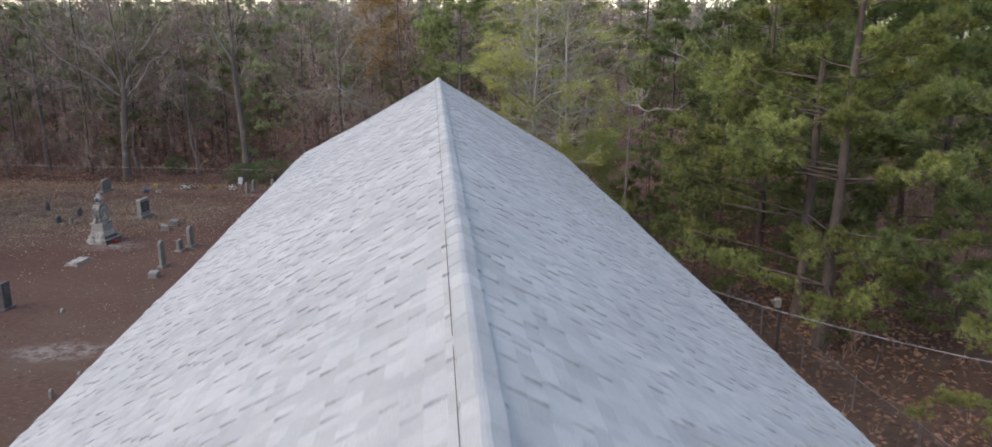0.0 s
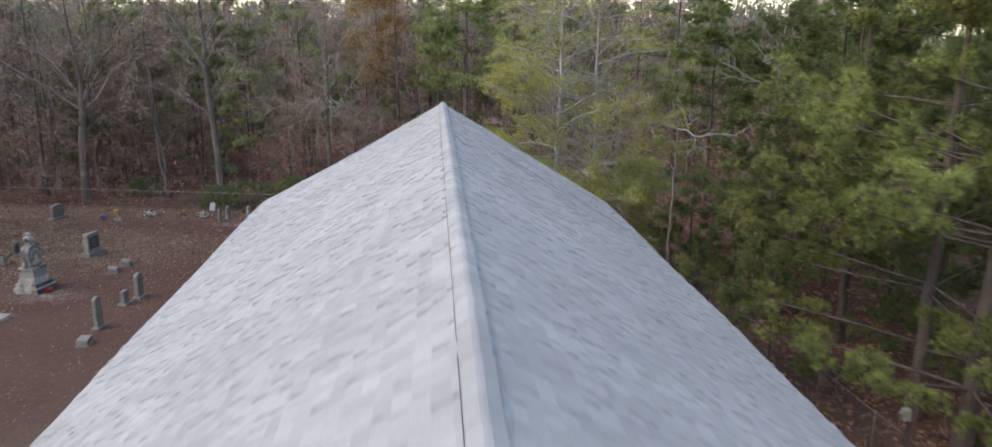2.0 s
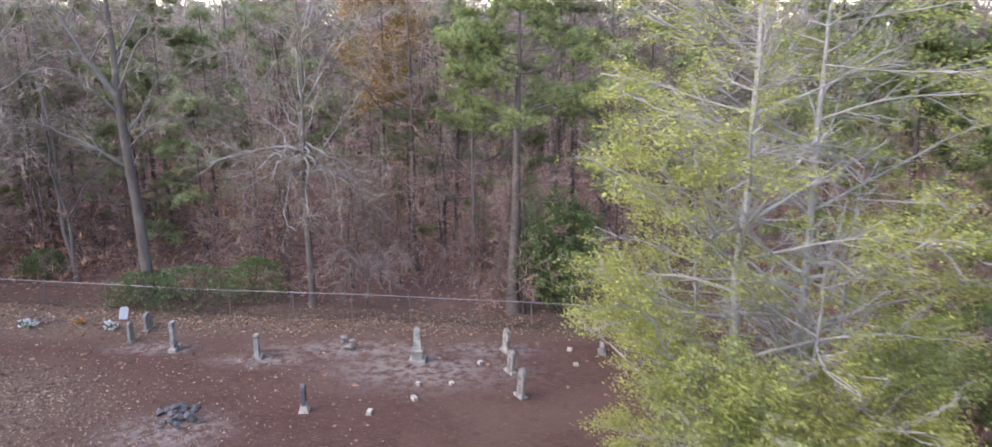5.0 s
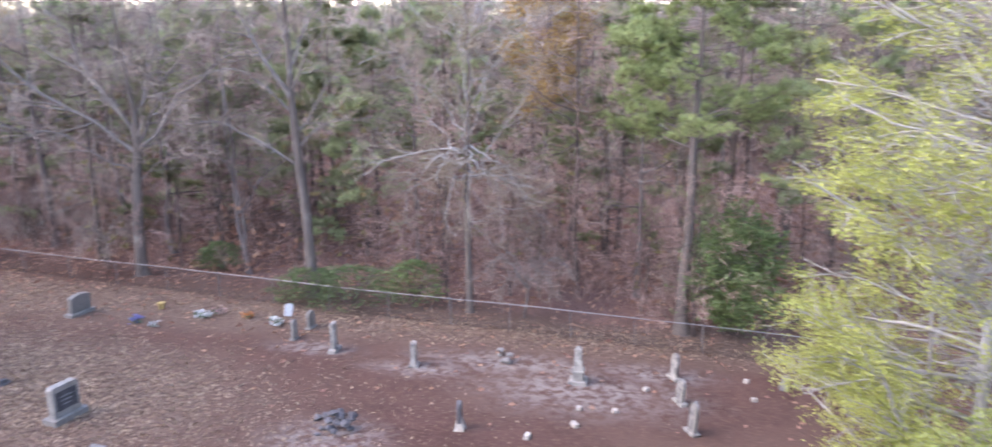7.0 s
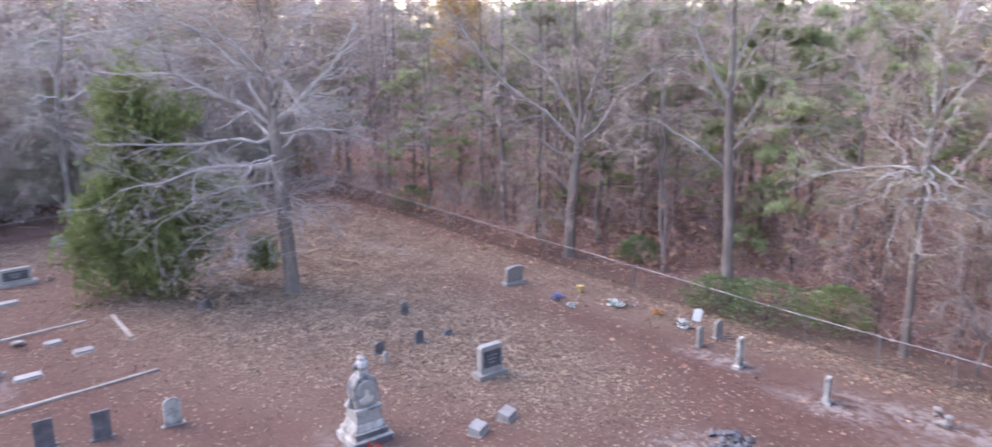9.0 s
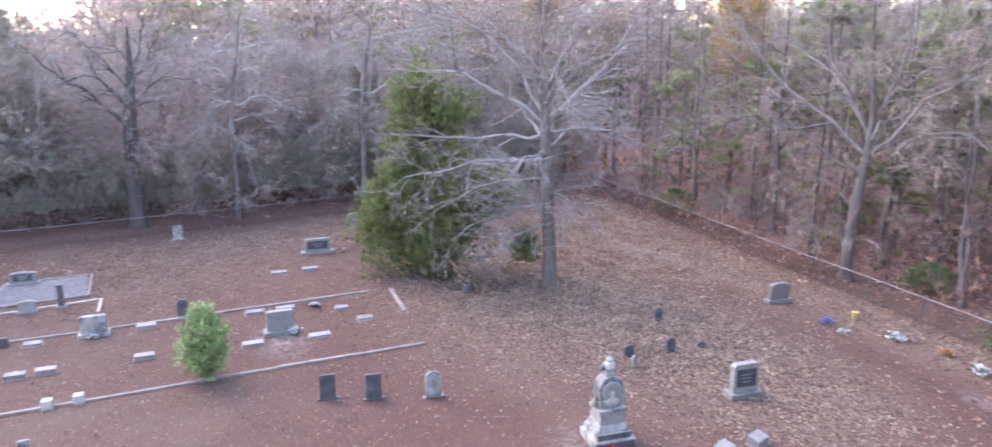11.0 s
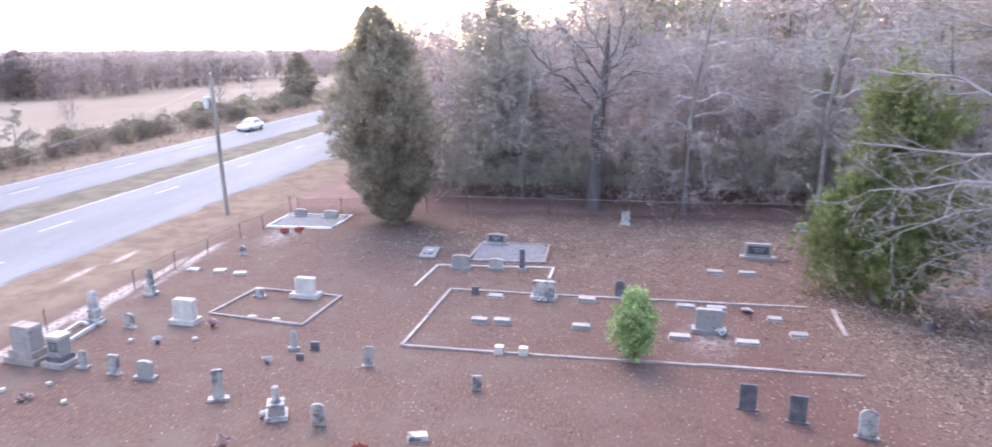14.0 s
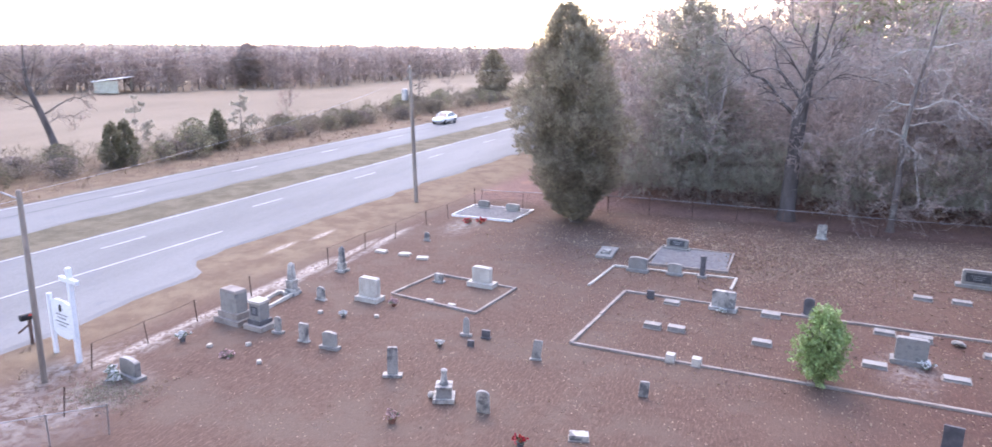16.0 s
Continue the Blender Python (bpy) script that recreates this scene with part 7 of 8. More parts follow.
dead = crooked_tree_meshes(550, ([(-0.12, 0.05, 0), (-0.06, 0.03, 3.0), (0.0, 0, 6.0), (0.06, -0.02, 8.1), (-0.1, 0.08, 8.9), (-0.28, 0.2, 9.5)], (0.10, 0.018)),
                           (([(0.05, -0.02, 8.1), (0.4, -0.2, 8.05), (0.78, -0.41, 7.72), (1.3, -0.42, 7.92), (1.9, -0.45, 7.97), (2.3, -0.5, 7.85), (2.65, -0.5, 8.05), (3.1, -0.55, 8.35)], 0.048),
                            ([(0.05, -0.02, 8.1), (-0.3, -0.02, 8.2), (-0.62, 0.0, 8.42)], 0.03), ([(0.78, -0.41, 7.72), (0.70, -0.45, 7.4), (0.56, -0.45, 7.15), (0.32, -0.45, 6.9)], 0.036),
                            ([(0.70, -0.45, 7.38), (1.05, -0.5, 7.32), (1.4, -0.5, 7.12)], 0.026), ([(0.45, -0.22, 8.02), (0.42, -0.2, 8.4), (0.25, -0.1, 8.85), (0.1, 0.0, 9.3)], 0.026), ([(0.42, -0.2, 8.3), (0.75, -0.3, 8.6), (1.0, -0.3, 8.7)], 0.018),
                            ([(0.0, 0.0, 6.3), (-0.35, 0.1, 6.7), (-0.75, 0.1, 6.75)], 0.022)), M_LIMB)
plant("dead_tree", dead, pose(7.3, 42.75, -0.05), "slim dead tree with bleached crooked branches", "tree", names=("trunk", "branch_crown"))
snag = crooked_tree_meshes(551, ([(0, 0, 0), (0.05, 0, 5.0), (-0.05, 0.1, 9.0), (0.1, 0, 13.0)], (0.16, 0.04)),
                           (([(0.0, 0.05, 9.6), (-1.2, 0.0, 9.9), (-2.2, -0.2, 10.5), (-3.4, -0.4, 11.1)], 0.055), ([(-1.2, 0.0, 9.9), (-2.0, -0.2, 10.0), (-3.0, -0.2, 10.3)], 0.035), ([(0.0, 0.05, 10.4), (-0.8, 0.1, 11.2), (-1.6, 0.0, 12.0)], 0.035),
                            ([(0.0, 0.0, 8.2), (-0.9, -0.3, 8.4), (-1.9, -0.5, 8.1)], 0.04), ([(0.0, 0.0, 9.0), (1.2, -0.3, 9.6), (2.2, -0.4, 10.4)], 0.04)), M_LIMB)
plant("dead_tree", snag, pose(13.4, 47.6, -0.05), "dead grey tree with bleached limbs among pines", "tree", names=("trunk", "branch_crown"))
dark_tree = limbed_tree_meshes(560, [(0, 0, 0), (0, 0, 0.6), (0.05, 0, 2.5), (0.1, 0, 5.0), (0.2, 0, 7.2), (0.45, 0, 9.0), (0.6, 0, 11.0), (0.7, 0, 13.2)], [0.72, 0.56, 0.50, 0.47, 0.44, 0.30, 0.20, 0.06],
                               ((6.9, (-5.2, -0.6, 4.9), 0.26, -0.5), (7.6, (2.0, -0.4, 6.6), 0.26, -0.2), (7.4, (-2.6, 1.2, 5.8), 0.20, -0.2), (8.2, (3.6, -1.2, 1.4), 0.11, 0.9), (8.0, (-4.4, -1.6, 0.6), 0.10, 1.4), (9.2, (-3.2, -1.0, 3.4), 0.13, 0.2), (9.0, (2.6, 1.6, 4.0), 0.13, 0.2), (10.4, (-1.4, -1.4, 3.2), 0.09, 0.1), (7.0, (0.6, -3.2, 1.2), 0.10, 1.0)),
                               (-1.0, 0.0), M_DARK_BARK, M_DARK_BARK, M_OAK_TWIG, (9, 1.6), (7, 0.9), (5, 0.45), 0.011, 0.2, 0.58, 0.03)
plant("bare_tree", dark_tree[:2], pose(-60.6, 31.8, -0.05), "dark heavy-limbed bare tree in the thicket", "tree", "bare woodland trees", names=("trunk", "twig_crown"))
for k, x, y, a, s in ((0, -39.6, 68.2, 0, 1.0), (1, -16.9, 68.8, 50, 0.9), (3, -8.2, 68.5, 120, 1.0), (1, -5.0, 66.3, 200, 0.9), (2, -25.5, 66.0, 10, 1.0), (3, -35.0, 66.5, 80, 1.0), (2, -46.5, 67.5, 150, 1.05), (0, -54.0, 69.8, 220, 0.95), (4, -14.8, 66.4, 0, 0.8), (4, -28.5, 68.5, 90, 0.9)):
    bare_tree(k, x, y, a, s)
# deeper rows of the north woods
spots = []
for k in range(1500):
    x, y = rng.uniform(-72, 20), rng.uniform(66.5, 100)
    gap = 3.6 + (y - 66) * 0.035
    if all((x - u) ** 2 + (y - v) ** 2 > gap * gap for u, v in spots) and len(spots) < 36:
        spots.append((x, y))
for n, (x, y) in enumerate(spots):
    bare_tree((0, 4, 1, 2, 4, 3)[n % 6], x, y, rng.uniform(0, 360), rng.uniform(0.95, 1.2))
# thin saplings along the fence and between the trunks
for n in range(26):
    x, y = rng.uniform(-58, 4), rng.uniform(63.5, 72)
    bare_tree((4, 5, 4)[n % 3], x, y + (x + 20) * -0.1, rng.uniform(0, 360), rng.uniform(0.35, 0.62), "thin bare sapling behind the fence", "bare saplings")
# pines among them
wood_pine = [pine_meshes(61, 17.0, 0.2, 4.6, 0.42, 24, 5, 12, 10, 0.42, 0.055, M_NEEDLE_DARK, layers=6), pine_meshes(62, 15.0, 0.17, 4.4, 0.25, 28, 5, 12, 10, 0.42, 0.055, M_NEEDLE_DARK, layers=7)]
fence_pine = pine_meshes(63, 15.0, 0.29, 6.0, 0.53, 36, 9, 22, 12, 0.22, 0.03, M_NEEDLE_SOFT, M_TRUNK, rise=0.12, layers=0)
plant("pine_tree", fence_pine, pose(-2.9, 62.0, -0.05), "tall pine at the fence with a bare lower trunk", "pine tree", names=("trunk", "needle_crown"))
for n, (x, y, s) in enumerate(((-24.0, 74.0, 0.9), (-33.5, 76.0, 0.95), (-41.0, 74.5, 0.9), (-18.0, 78.0, 1.0), (-0.5, 72.0, 1.0), (3.8, 67.0, 0.95), (7.5, 73.0, 1.0), (-6.5, 75.0, 0.95), (-48.0, 80.0, 0.9), (-57.0, 76.0, 0.9), (-29.0, 83.0, 1.0), (-12.5, 80.0, 0.8), (12.5, 66.0, 1.0), (-64.0, 72.0, 0.8), (-37.0, 88.0, 1.0), (16.0, 75.0, 1.0), (-68.0, 60.0, 0.8), (-66.5, 50.0, 0.8), (1.0, 80.0, 1.0), (-22.0, 90.0, 1.05), (-10.0, 92.0, 1.0))):
    ob = plant("pine_tree", wood_pine[n % 2], pose(x, y, -0.05, 0, 0, n * 67), "dark green pine standing deep in the woods", "pine tree", "woodland pines", names=("trunk", "needle_crown"))
    ob.scale = (s, s, s)
# younger pines with full crowns under the taller trees
mid_pine = pine_meshes(64, 10.5, 0.12, 3.6, 0.12, 30, 5, 10, 9, 0.40, 0.05, M_NEEDLE_DARK, layers=7)
for n, (x, y, s) in enumerate(((-20.5, 70.5, 0.95), (-24.8, 72.0, 1.1), (-29.5, 73.5, 1.0), (-33.0, 71.0, 1.15), (-38.0, 74.0, 1.0), (-43.5, 71.5, 1.1), (-3.0, 69.0, 0.9), (-51.0, 70.0, 1.0), (-9.0, 72.0, 0.85), (-32.5, 76.0, 1.45), (-29.0, 79.5, 1.5), (-36.5, 80.0, 1.4), (-22.0, 76.0, 1.3), (-44.0, 78.0, 1.45))):
    ob = plant("pine_tree", mid_pine, pose(x, y, -0.05, 0, 0, n * 83), "young woodland pine with a full soft green crown", "pine tree", "woodland pines", names=("trunk", "needle_crown"))
    ob.scale = (s, s, s)
# a tree that keeps its tan leaves
tan = bare_tree_meshes(66, 15.5, 0.2, 3.6, 0.4, 14, 7, 6, 4, 0.4)
C = np.concatenate([tan[2][1][:, 1], tan[2][0][:, -1]])
C = C[C[:, 2] > 7].repeat(5, 0)
C = C + r2.normal(size=C.shape) * 0.14
tan_leaf = np_mesh("leaves", [(*leaves(C, r2.normal(size=C.shape), 0.17, r2, 0.6), 0)], [M_TAN_LEAF])
for x, y, a in ((-10.6, 73.5, 0), (-49.0, 73.0, 120)):
    plant("oak_tree", (*tan[:2], tan_leaf), pose(x, y, -0.05, 0, 0, a), "oak that keeps its orange-tan leaves", "tree", "tan-leaved oaks", ("trunk", "twig_crown", "leaf_crown"))

corner_leaf = dry_leaves(661, C[::4], 0.2, M_DRY_LEAF, 1)
for x, y, a, k in ((-63.5, 59.5, 40, 0.92), (-66.0, 66.5, 160, 1.0), (-60.5, 70.5, 270, 0.9)):
    plant("oak_tree", (*tan[:2], corner_leaf), pose(x, y, -0.05, 0, 0, a), "oak hung with dull brown leaves beyond the yard's corner", "tree", "brown-leaved oaks", ("trunk", "twig_crown", "leaf_crown")).scale = (1.25 * k, 1.25 * k, k)

# evergreens, shrubs
plant("cedar_tree", cedar_meshes(71, 14.1, 6.6, M_CEDAR_DARK, 13000, 0.03, 7, 0.44, 0.045, 0.5, 1.5, 0.55, 0.2), pose(-54.6, 18.5, -0.05, 4.5, 0, 0), "tall dense dark red cedar by the corner of the yard", "cedar tree", names=("trunk", "foliage"))
def lobed_cedar(seed):
    """An old cedar broken into separate leafy lobes: across, up, half width, half height, sprays."""
    r = np.random.default_rng(seed)
    tips, feet = [], []
    for u, w, z, ru, rz, count in ((-2.4, 0.2, 2.7, 2.1, 2.3, 1500), (-0.2, -0.6, 2.0, 1.7, 1.7, 1100), (1.2, 0.4, 3.0, 1.6, 1.5, 700), (2.4, 0.6, 4.5, 2.0, 1.15, 760), (4.5, -0.4, 1.7, 0.75, 0.95, 190), (-1.5, 0.3, 6.9, 1.3, 1.5, 300), (-1.4, 0.0, 9.0, 1.2, 1.8, 400), (0.5, 0.3, 8.8, 1.6, 1.1, 320), (-0.6, 0.2, 10.2, 1.3, 1.2, 220), (-0.2, 0.4, 7.9, 1.6, 1.2, 260), (-1.8, 0.4, 4.9, 1.6, 1.4, 640), (0.6, 0.9, 6.2, 1.2, 1.0, 120)):
        d = unit(r.normal(size=(count, 3))) * (r.random((count, 1)) ** 0.45)
        lump = 1 + 0.3 * np.sin(4 * d[:, :1] + 5 * d[:, 2:] + seed + z) * np.cos(5 * d[:, 1:2] + z)
        d = d * lump + r.normal(size=d.shape) * 0.22
        C = np.stack([d[:, 0] * ru + u, d[:, 1] * ru * 0.9 + w, d[:, 2] * rz + z], 1)
        tips.append(C)
        feet.append(np.tile([u * 0.3 + 0.2, w * 0.3, max(0.2, z - rz * 0.9)], (count, 1)))
    C, A = np.concatenate(tips), np.concatenate(feet)
    C[:, 0] += 0.9
    A[:, 0] += 0.9
    turn = np.array([[SIDE.x, SIDE.y, 0], [OAK_VIEW.x, OAK_VIEW.y, 0], [0, 0, 1]])
    C, A = C @ turn, A @ turn
    C[:, 2] = np.maximum(C[:, 2], 0.12)
    few = r.random(len(C)) < 0.08
    P0, R0 = stem_lines([((0.1, 0.0), (-0.6, -0.8), 11.0, 0.2)], 10, seed)
    wood = np_mesh("trunk", [(*tubes(P0, R0, 8), 0), (*spikes(A[few], C[few], 0.022), 0)], [M_BARK], True)
    D = unit(C - A) * 0.6 + np.array([0, 0, 0.8])
    return wood, np_mesh("foliage", [(*fans(C, D, 0.42, 0.05, 9, r, 1.1), 0)], [M_CEDAR])


plant("cedar_tree", lobed_cedar(72), pose(-42.2, 45.2, -0.05), "green cedar with ragged lobes tangled with bare oak limbs", "cedar tree", names=("trunk", "foliage"))
bush_named = ("stem", "foliage")
plant("camellia_bush", bush_meshes(73, 2.7, 1.9, M_BUSH, 8500, 0.14, 13, 3), pose(-33.7, 32.9, -0.03), "bright green leafy bush inside a family plot", "bush", names=bush_named)
plant("holly_tree", bush_meshes(74, 4.6, 4.6, M_HOLLY, 15000, 0.16, 14, 3), pose(-0.9, 62.4, -0.03), "dense dark green holly at the fence", "holly", names=bush_named)
for x, y, h, w, sd in ((-18.3, 62.7, 1.8, 4.2, 75), (-15.3, 63.4, 2.1, 2.6, 76), (-20.6, 62.9, 1.5, 3.0, 77), (-47.0, 66.3, 1.8, 2.6, 78), (-27.5, 66.5, 1.5, 2.0, 79)):
    plant("evergreen_shrub", bush_meshes(sd, h, w, M_SHRUB if sd != 76 else M_HOLLY, 2200, 0.14), pose(x, y, -0.03), "low evergreen shrub behind the fence", "shrub", "evergreen shrubs", bush_named)
plant("brown_shrub", bush_meshes(80, 1.5, 2.0, M_FALLEN, 700, 0.15), pose(-38.6, 46.6, -0.03), "low shrub holding dry tan leaves by a stump", "shrub", names=bush_named)
ob = thing("tree_stump", pose(-38.2, 46.0, -0.05), "dark rotten tree stump among leaves", "stump")
part("stump", lathe_bm([(0.42, 0), (0.34, 0.15), (0.30, 0.42), (0.22, 0.52), (0.12, 0.46)], 11), M_DARK_BARK, ob)

# west thicket: close-set small trees, brush between them
thick = [thicket_meshes(141, 12.5, 4.6, M_SCRUB, 0.45), thicket_meshes(142, 11.5, 4.8, M_SCRUB, 0.7), thicket_meshes(143, 12.5, 4.4, M_SCRUB_GREEN, 0.6)]
spots = []
for k in range(2400):
    x, y = rng.uniform(-84, -61.9), rng.uniform(13, 66)
    if all((x - u) ** 2 + (y - v) ** 2 > 10.5 for u, v in spots) and len(spots) < 60 and x < -61.9 - max(0, (22 - y)) * 0.9:
        spots.append((x, y))
for n, (x, y) in enumerate(spots):
    s = (0.82 + 0.40 * min(1, max(0, (y - 14) / 18))) * rng.uniform(0.92, 1.1) * (0.8 if x > -63 else 1.0)
    k = (0, 2, 1, 0, 2, 1, 0)[n % 7]
    ob = plant("thicket_tree", thick[k], pose(x, y, -0.05, 0, 0, rng.uniform(0, 360)), "twiggy grey small tree in a dense thicket", "tree", "thicket trees", ("trunk", "twig_crown", "leaf_crown"))
    ob.scale = (s, s, s)
plant("cedar_tree", cedar_meshes(81, 15.6, 6.4, M_SCRUB_OLIVE, 4200, 0.1, 7, 0.5, 0.06, 0.55, 1.9, 0.5), pose(-67.0, 24.3, -0.05), "dull green evergreen rising out of the thicket", "cedar tree", names=("trunk", "foliage"))

weeping = limbed_tree_meshes(565, [(0, 0, 0), (0, 0, 0.5), (0.1, 0, 3.0), (0.0, 0, 6.0), (0.3, 0, 9.0), (0.9, 0, 12.0), (1.2, 0, 14.5)], [0.30, 0.22, 0.19, 0.17, 0.13, 0.08, 0.02],
                             ((8.2, (-2.4, -0.8, -3.4), 0.10, 1.6), (8.0, (4.8, -0.6, -1.8), 0.10, 1.5), (11.6, (-3.0, -0.4, -1.2), 0.08, 0.9), (11.8, (4.6, 0.0, -0.6), 0.08, 1.2), (6.2, (-4.0, -1.0, -1.2), 0.08, 1.0), (6.0, (0.8, -2.2, -3.0), 0.07, 1.2), (9.6, (1.8, -2.4, -1.4), 0.08, 1.3), (9.4, (-1.4, 2.2, 0.4), 0.08, 0.8), (12.8, (0.6, -1.4, 1.2), 0.06, 0.5), (7.0, (3.2, 1.4, -1.0), 0.07, 1.0)),
                             (-1.0, 0.0), M_BARK, M_WHITE_LIMB, M_OAK_TWIG, (10, 1.5), (6, 0.8), (3, 0.4), 0.009, 0.2, 0.62, -0.12)
for x, y, a, k in ((-59.9, 38.2, 0, 1.0), (-60.3, 47.5, -12, 1.05), (-60.8, 56.0, 200, 0.95)):
    plant("bare_tree", weeping[:2], pose(x, y, -0.05, 0, 0, a), "bare tree with pale drooping limbs at the thicket's edge", "tree", "thicket trees", ("trunk", "twig_crown")).scale = (k, k, k)


def brush(name, count, xr, yr, zr, size, blade, blades, material, label, seed, spread=0.9, up=1.0, keep=None):
    """Undergrowth nobody could count: sprays of thin stems."""
    r = np.random.default_rng(seed)
    C = np.stack([r.uniform(*xr, count), r.uniform(*yr, count), zr[0] + (zr[1] - zr[0]) * r.random(count) ** 1.6], 1)
    if keep is not None:
        C = C[keep(C[:, 0], C[:, 1])]
    C[:, 2] = np.maximum(C[:, 2], 0.0)
    ob = part(name, np_mesh(name, [(*fans(C, np.tile([0, 0, up], (len(C), 1)) + r.normal(size=C.shape) * 0.4, size, blade, blades, r, spread), 0)], [material]), None)
    tagged(ob, label, "undergrowth", kind="stuff")


brush("undergrowth", 7000, (-72, 20), (64.5, 98), (0.0, 1.1), 1.1, 0.02, 5, M_TWIG_RED, "reddish brown brush on the forest floor", 91)
brush("undergrowth", 5200, (-70, 16), (68, 98), (2.5, 10.0), 0.9, 0.035, 6, M_TWIG_RED, "brown twig haze of the woods' understory", 98, 1.2, 0.4)
brush("undergrowth", 3600, (-66, 12), (64.5, 96), (0.5, 9.5), 0.45, 0.12, 6, M_OLIVE_LEAF, "thin olive and yellowed leaves of the understory", 99, keep=lambda x, y: (np.sin(x * 0.31 + 2) * np.cos(y * 0.41 + x * 0.15) > 0.2))
brush("undergrowth", 6500, (-66, 12), (64.0, 96), (0.2, 4.0), 0.4, 0.12, 6, M_RUST_LEAF, "sparse rust-brown leaves on understory saplings", 92, keep=lambda x, y: (np.sin(x * 0.45) * np.cos(y * 0.37 + x * 0.2) > 0.25))
brush("undergrowth", 9000, (-84, -59.4), (12, 66), (0.0, 5.5), 1.4, 0.022, 6, M_TWIG, "grey twiggy brush of the thicket", 93, keep=lambda x, y: x < -60.9 - np.maximum(0, 20 - y) * 0.9)
brush("undergrowth", 3600, (-62.4, -60.4), (13, 66), (1.5, 5.0), 0.8, 0.035, 7, M_SCRUB_GREEN, "dull green twigs along the thicket's edge", 89, 1.1, keep=lambda x, y: x < -60.5 - np.maximum(0, 20 - y) * 0.9)
brush("undergrowth", 6000, (-84, -60.0), (12, 66), (0.3, 8.0), 0.45, 0.12, 6, M_SCRUB, "dull grey-green leaves in the thicket", 94, keep=lambda x, y: x < -61.2 - np.maximum(0, 20 - y) * 0.9)
brush("undergrowth", 3200, (14, 40), (44, 84), (0.4, 9.0), 0.7, 0.09, 6, M_OLIVE_LEAF, "dull olive understory behind the pines", 87, 1.1)
brush("undergrowth", 2400, (10, 40), (46, 84), (0.0, 7.0), 1.1, 0.03, 6, M_TWIG_RED, "brown twigs behind the pines", 88, 1.1)
brush("undergrowth", 900, (9.5, 40), (10, 66), (0.0, 1.0), 0.8, 0.02, 6, M_TWIG_RED, "thin brown brush under the pines", 95)


# far woods: one joined mass behind the near trees
def far_woods(name, boxes, label, seed, per=70, blades=4, mats=None, size=1.4, blade=0.22):
    r = np.random.default_rng(seed)
    chunks = []
    for (x0, x1, y0, y1, h0, h1, count, slot) in boxes:
        X, Y = r.uniform(x0, x1, count), r.uniform(y0, y1, count)
        H = r.uniform(h0, h1, count)
        Z = ground_height(X, Y)
        base = np.stack([X, Y, Z], 1)
        chunks.append((*spikes(base, base + np.stack([0 * X, 0 * X, H * 0.95], 1), 0.18), 2))
        t = r.random((count, per)) ** 0.75
        rad = (H * 0.17)[:, None] * np.sqrt(np.sin(np.pi * np.clip(0.12 + 0.86 * t, 0, 1))) * np.sqrt(r.random((count, per)))
        a = r.uniform(0, 2 * np.pi, (count, per))
        C = np.stack([X[:, None] + rad * np.cos(a), Y[:, None] + rad * np.sin(a), Z[:, None] + H[:, None] * (0.10 + 0.88 * t)], -1).reshape(-1, 3)
        D = np.stack([np.cos(a), np.sin(a), 0.9 + 0 * a], -1).reshape(-1, 3)
        chunks.append((*fans(C, D, size, blade, blades, r, 1.1), slot))
    ob = part(name, np_mesh(name, chunks, mats or [M_FAR, M_FAR_GREEN, M_FAR]), None)
    tagged(ob, label, "woods", kind="stuff")


far_woods("far_woods", [(-110, 45, 98, 128, 13, 17, 230, 0), (-110, 45, 98, 132, 12.5, 17.5, 150, 1)], "brown and green woods behind the fence trees", 100, 92, mats=[M_WOODS, M_HAZE_GREEN, M_PINE_BARK], size=1.5, blade=0.26)
far_woods("far_woods", [(-120, -84, 8, 36, 11, 15, 60, 0), (-120, -84, 30, 100, 16, 21, 190, 0), (-120, -84, 34, 100, 16, 22, 80, 1), (32, 60, 0, 110, 11, 15.5, 110, 1)], "brown and dark green woods closing off the distance", 101, mats=[M_WOODS, M_NEEDLE_DARK, M_PINE_BARK])
# treeline crowns carry the distance haze in their colour
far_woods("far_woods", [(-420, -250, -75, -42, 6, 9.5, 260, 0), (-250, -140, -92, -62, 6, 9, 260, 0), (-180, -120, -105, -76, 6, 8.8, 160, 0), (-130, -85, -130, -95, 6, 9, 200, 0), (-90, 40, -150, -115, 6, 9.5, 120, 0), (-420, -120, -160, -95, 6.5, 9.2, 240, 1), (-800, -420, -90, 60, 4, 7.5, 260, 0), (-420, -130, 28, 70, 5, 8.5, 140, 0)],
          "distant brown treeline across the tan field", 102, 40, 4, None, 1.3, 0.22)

# hedge and trees between the road and the field
edge_bush = [bush_meshes(111, 2.0, 3.4, M_HEDGE, 900, 0.2, 18), bush_meshes(112, 2.6, 3.2, M_HEDGE_GREEN, 1000, 0.2, 14), bush_meshes(113, 1.5, 3.0, M_HEDGE, 700, 0.18, 18), bush_meshes(114, 1.8, 3.6, M_TWIG, 700, 0.18, 20)]
brush("undergrowth", 15000, (-160, -15), (-45, -8), (0.0, 1.9), 0.9, 0.035, 6, M_HEDGE, "dry brown scrub along the field's edge", 96, keep=lambda x, y: (np.abs(y - ROAD_SLOPE * x + 32.5) < 4.6) & (np.sin(x * 0.35) + np.sin(x * 0.13 + y) > -0.9))
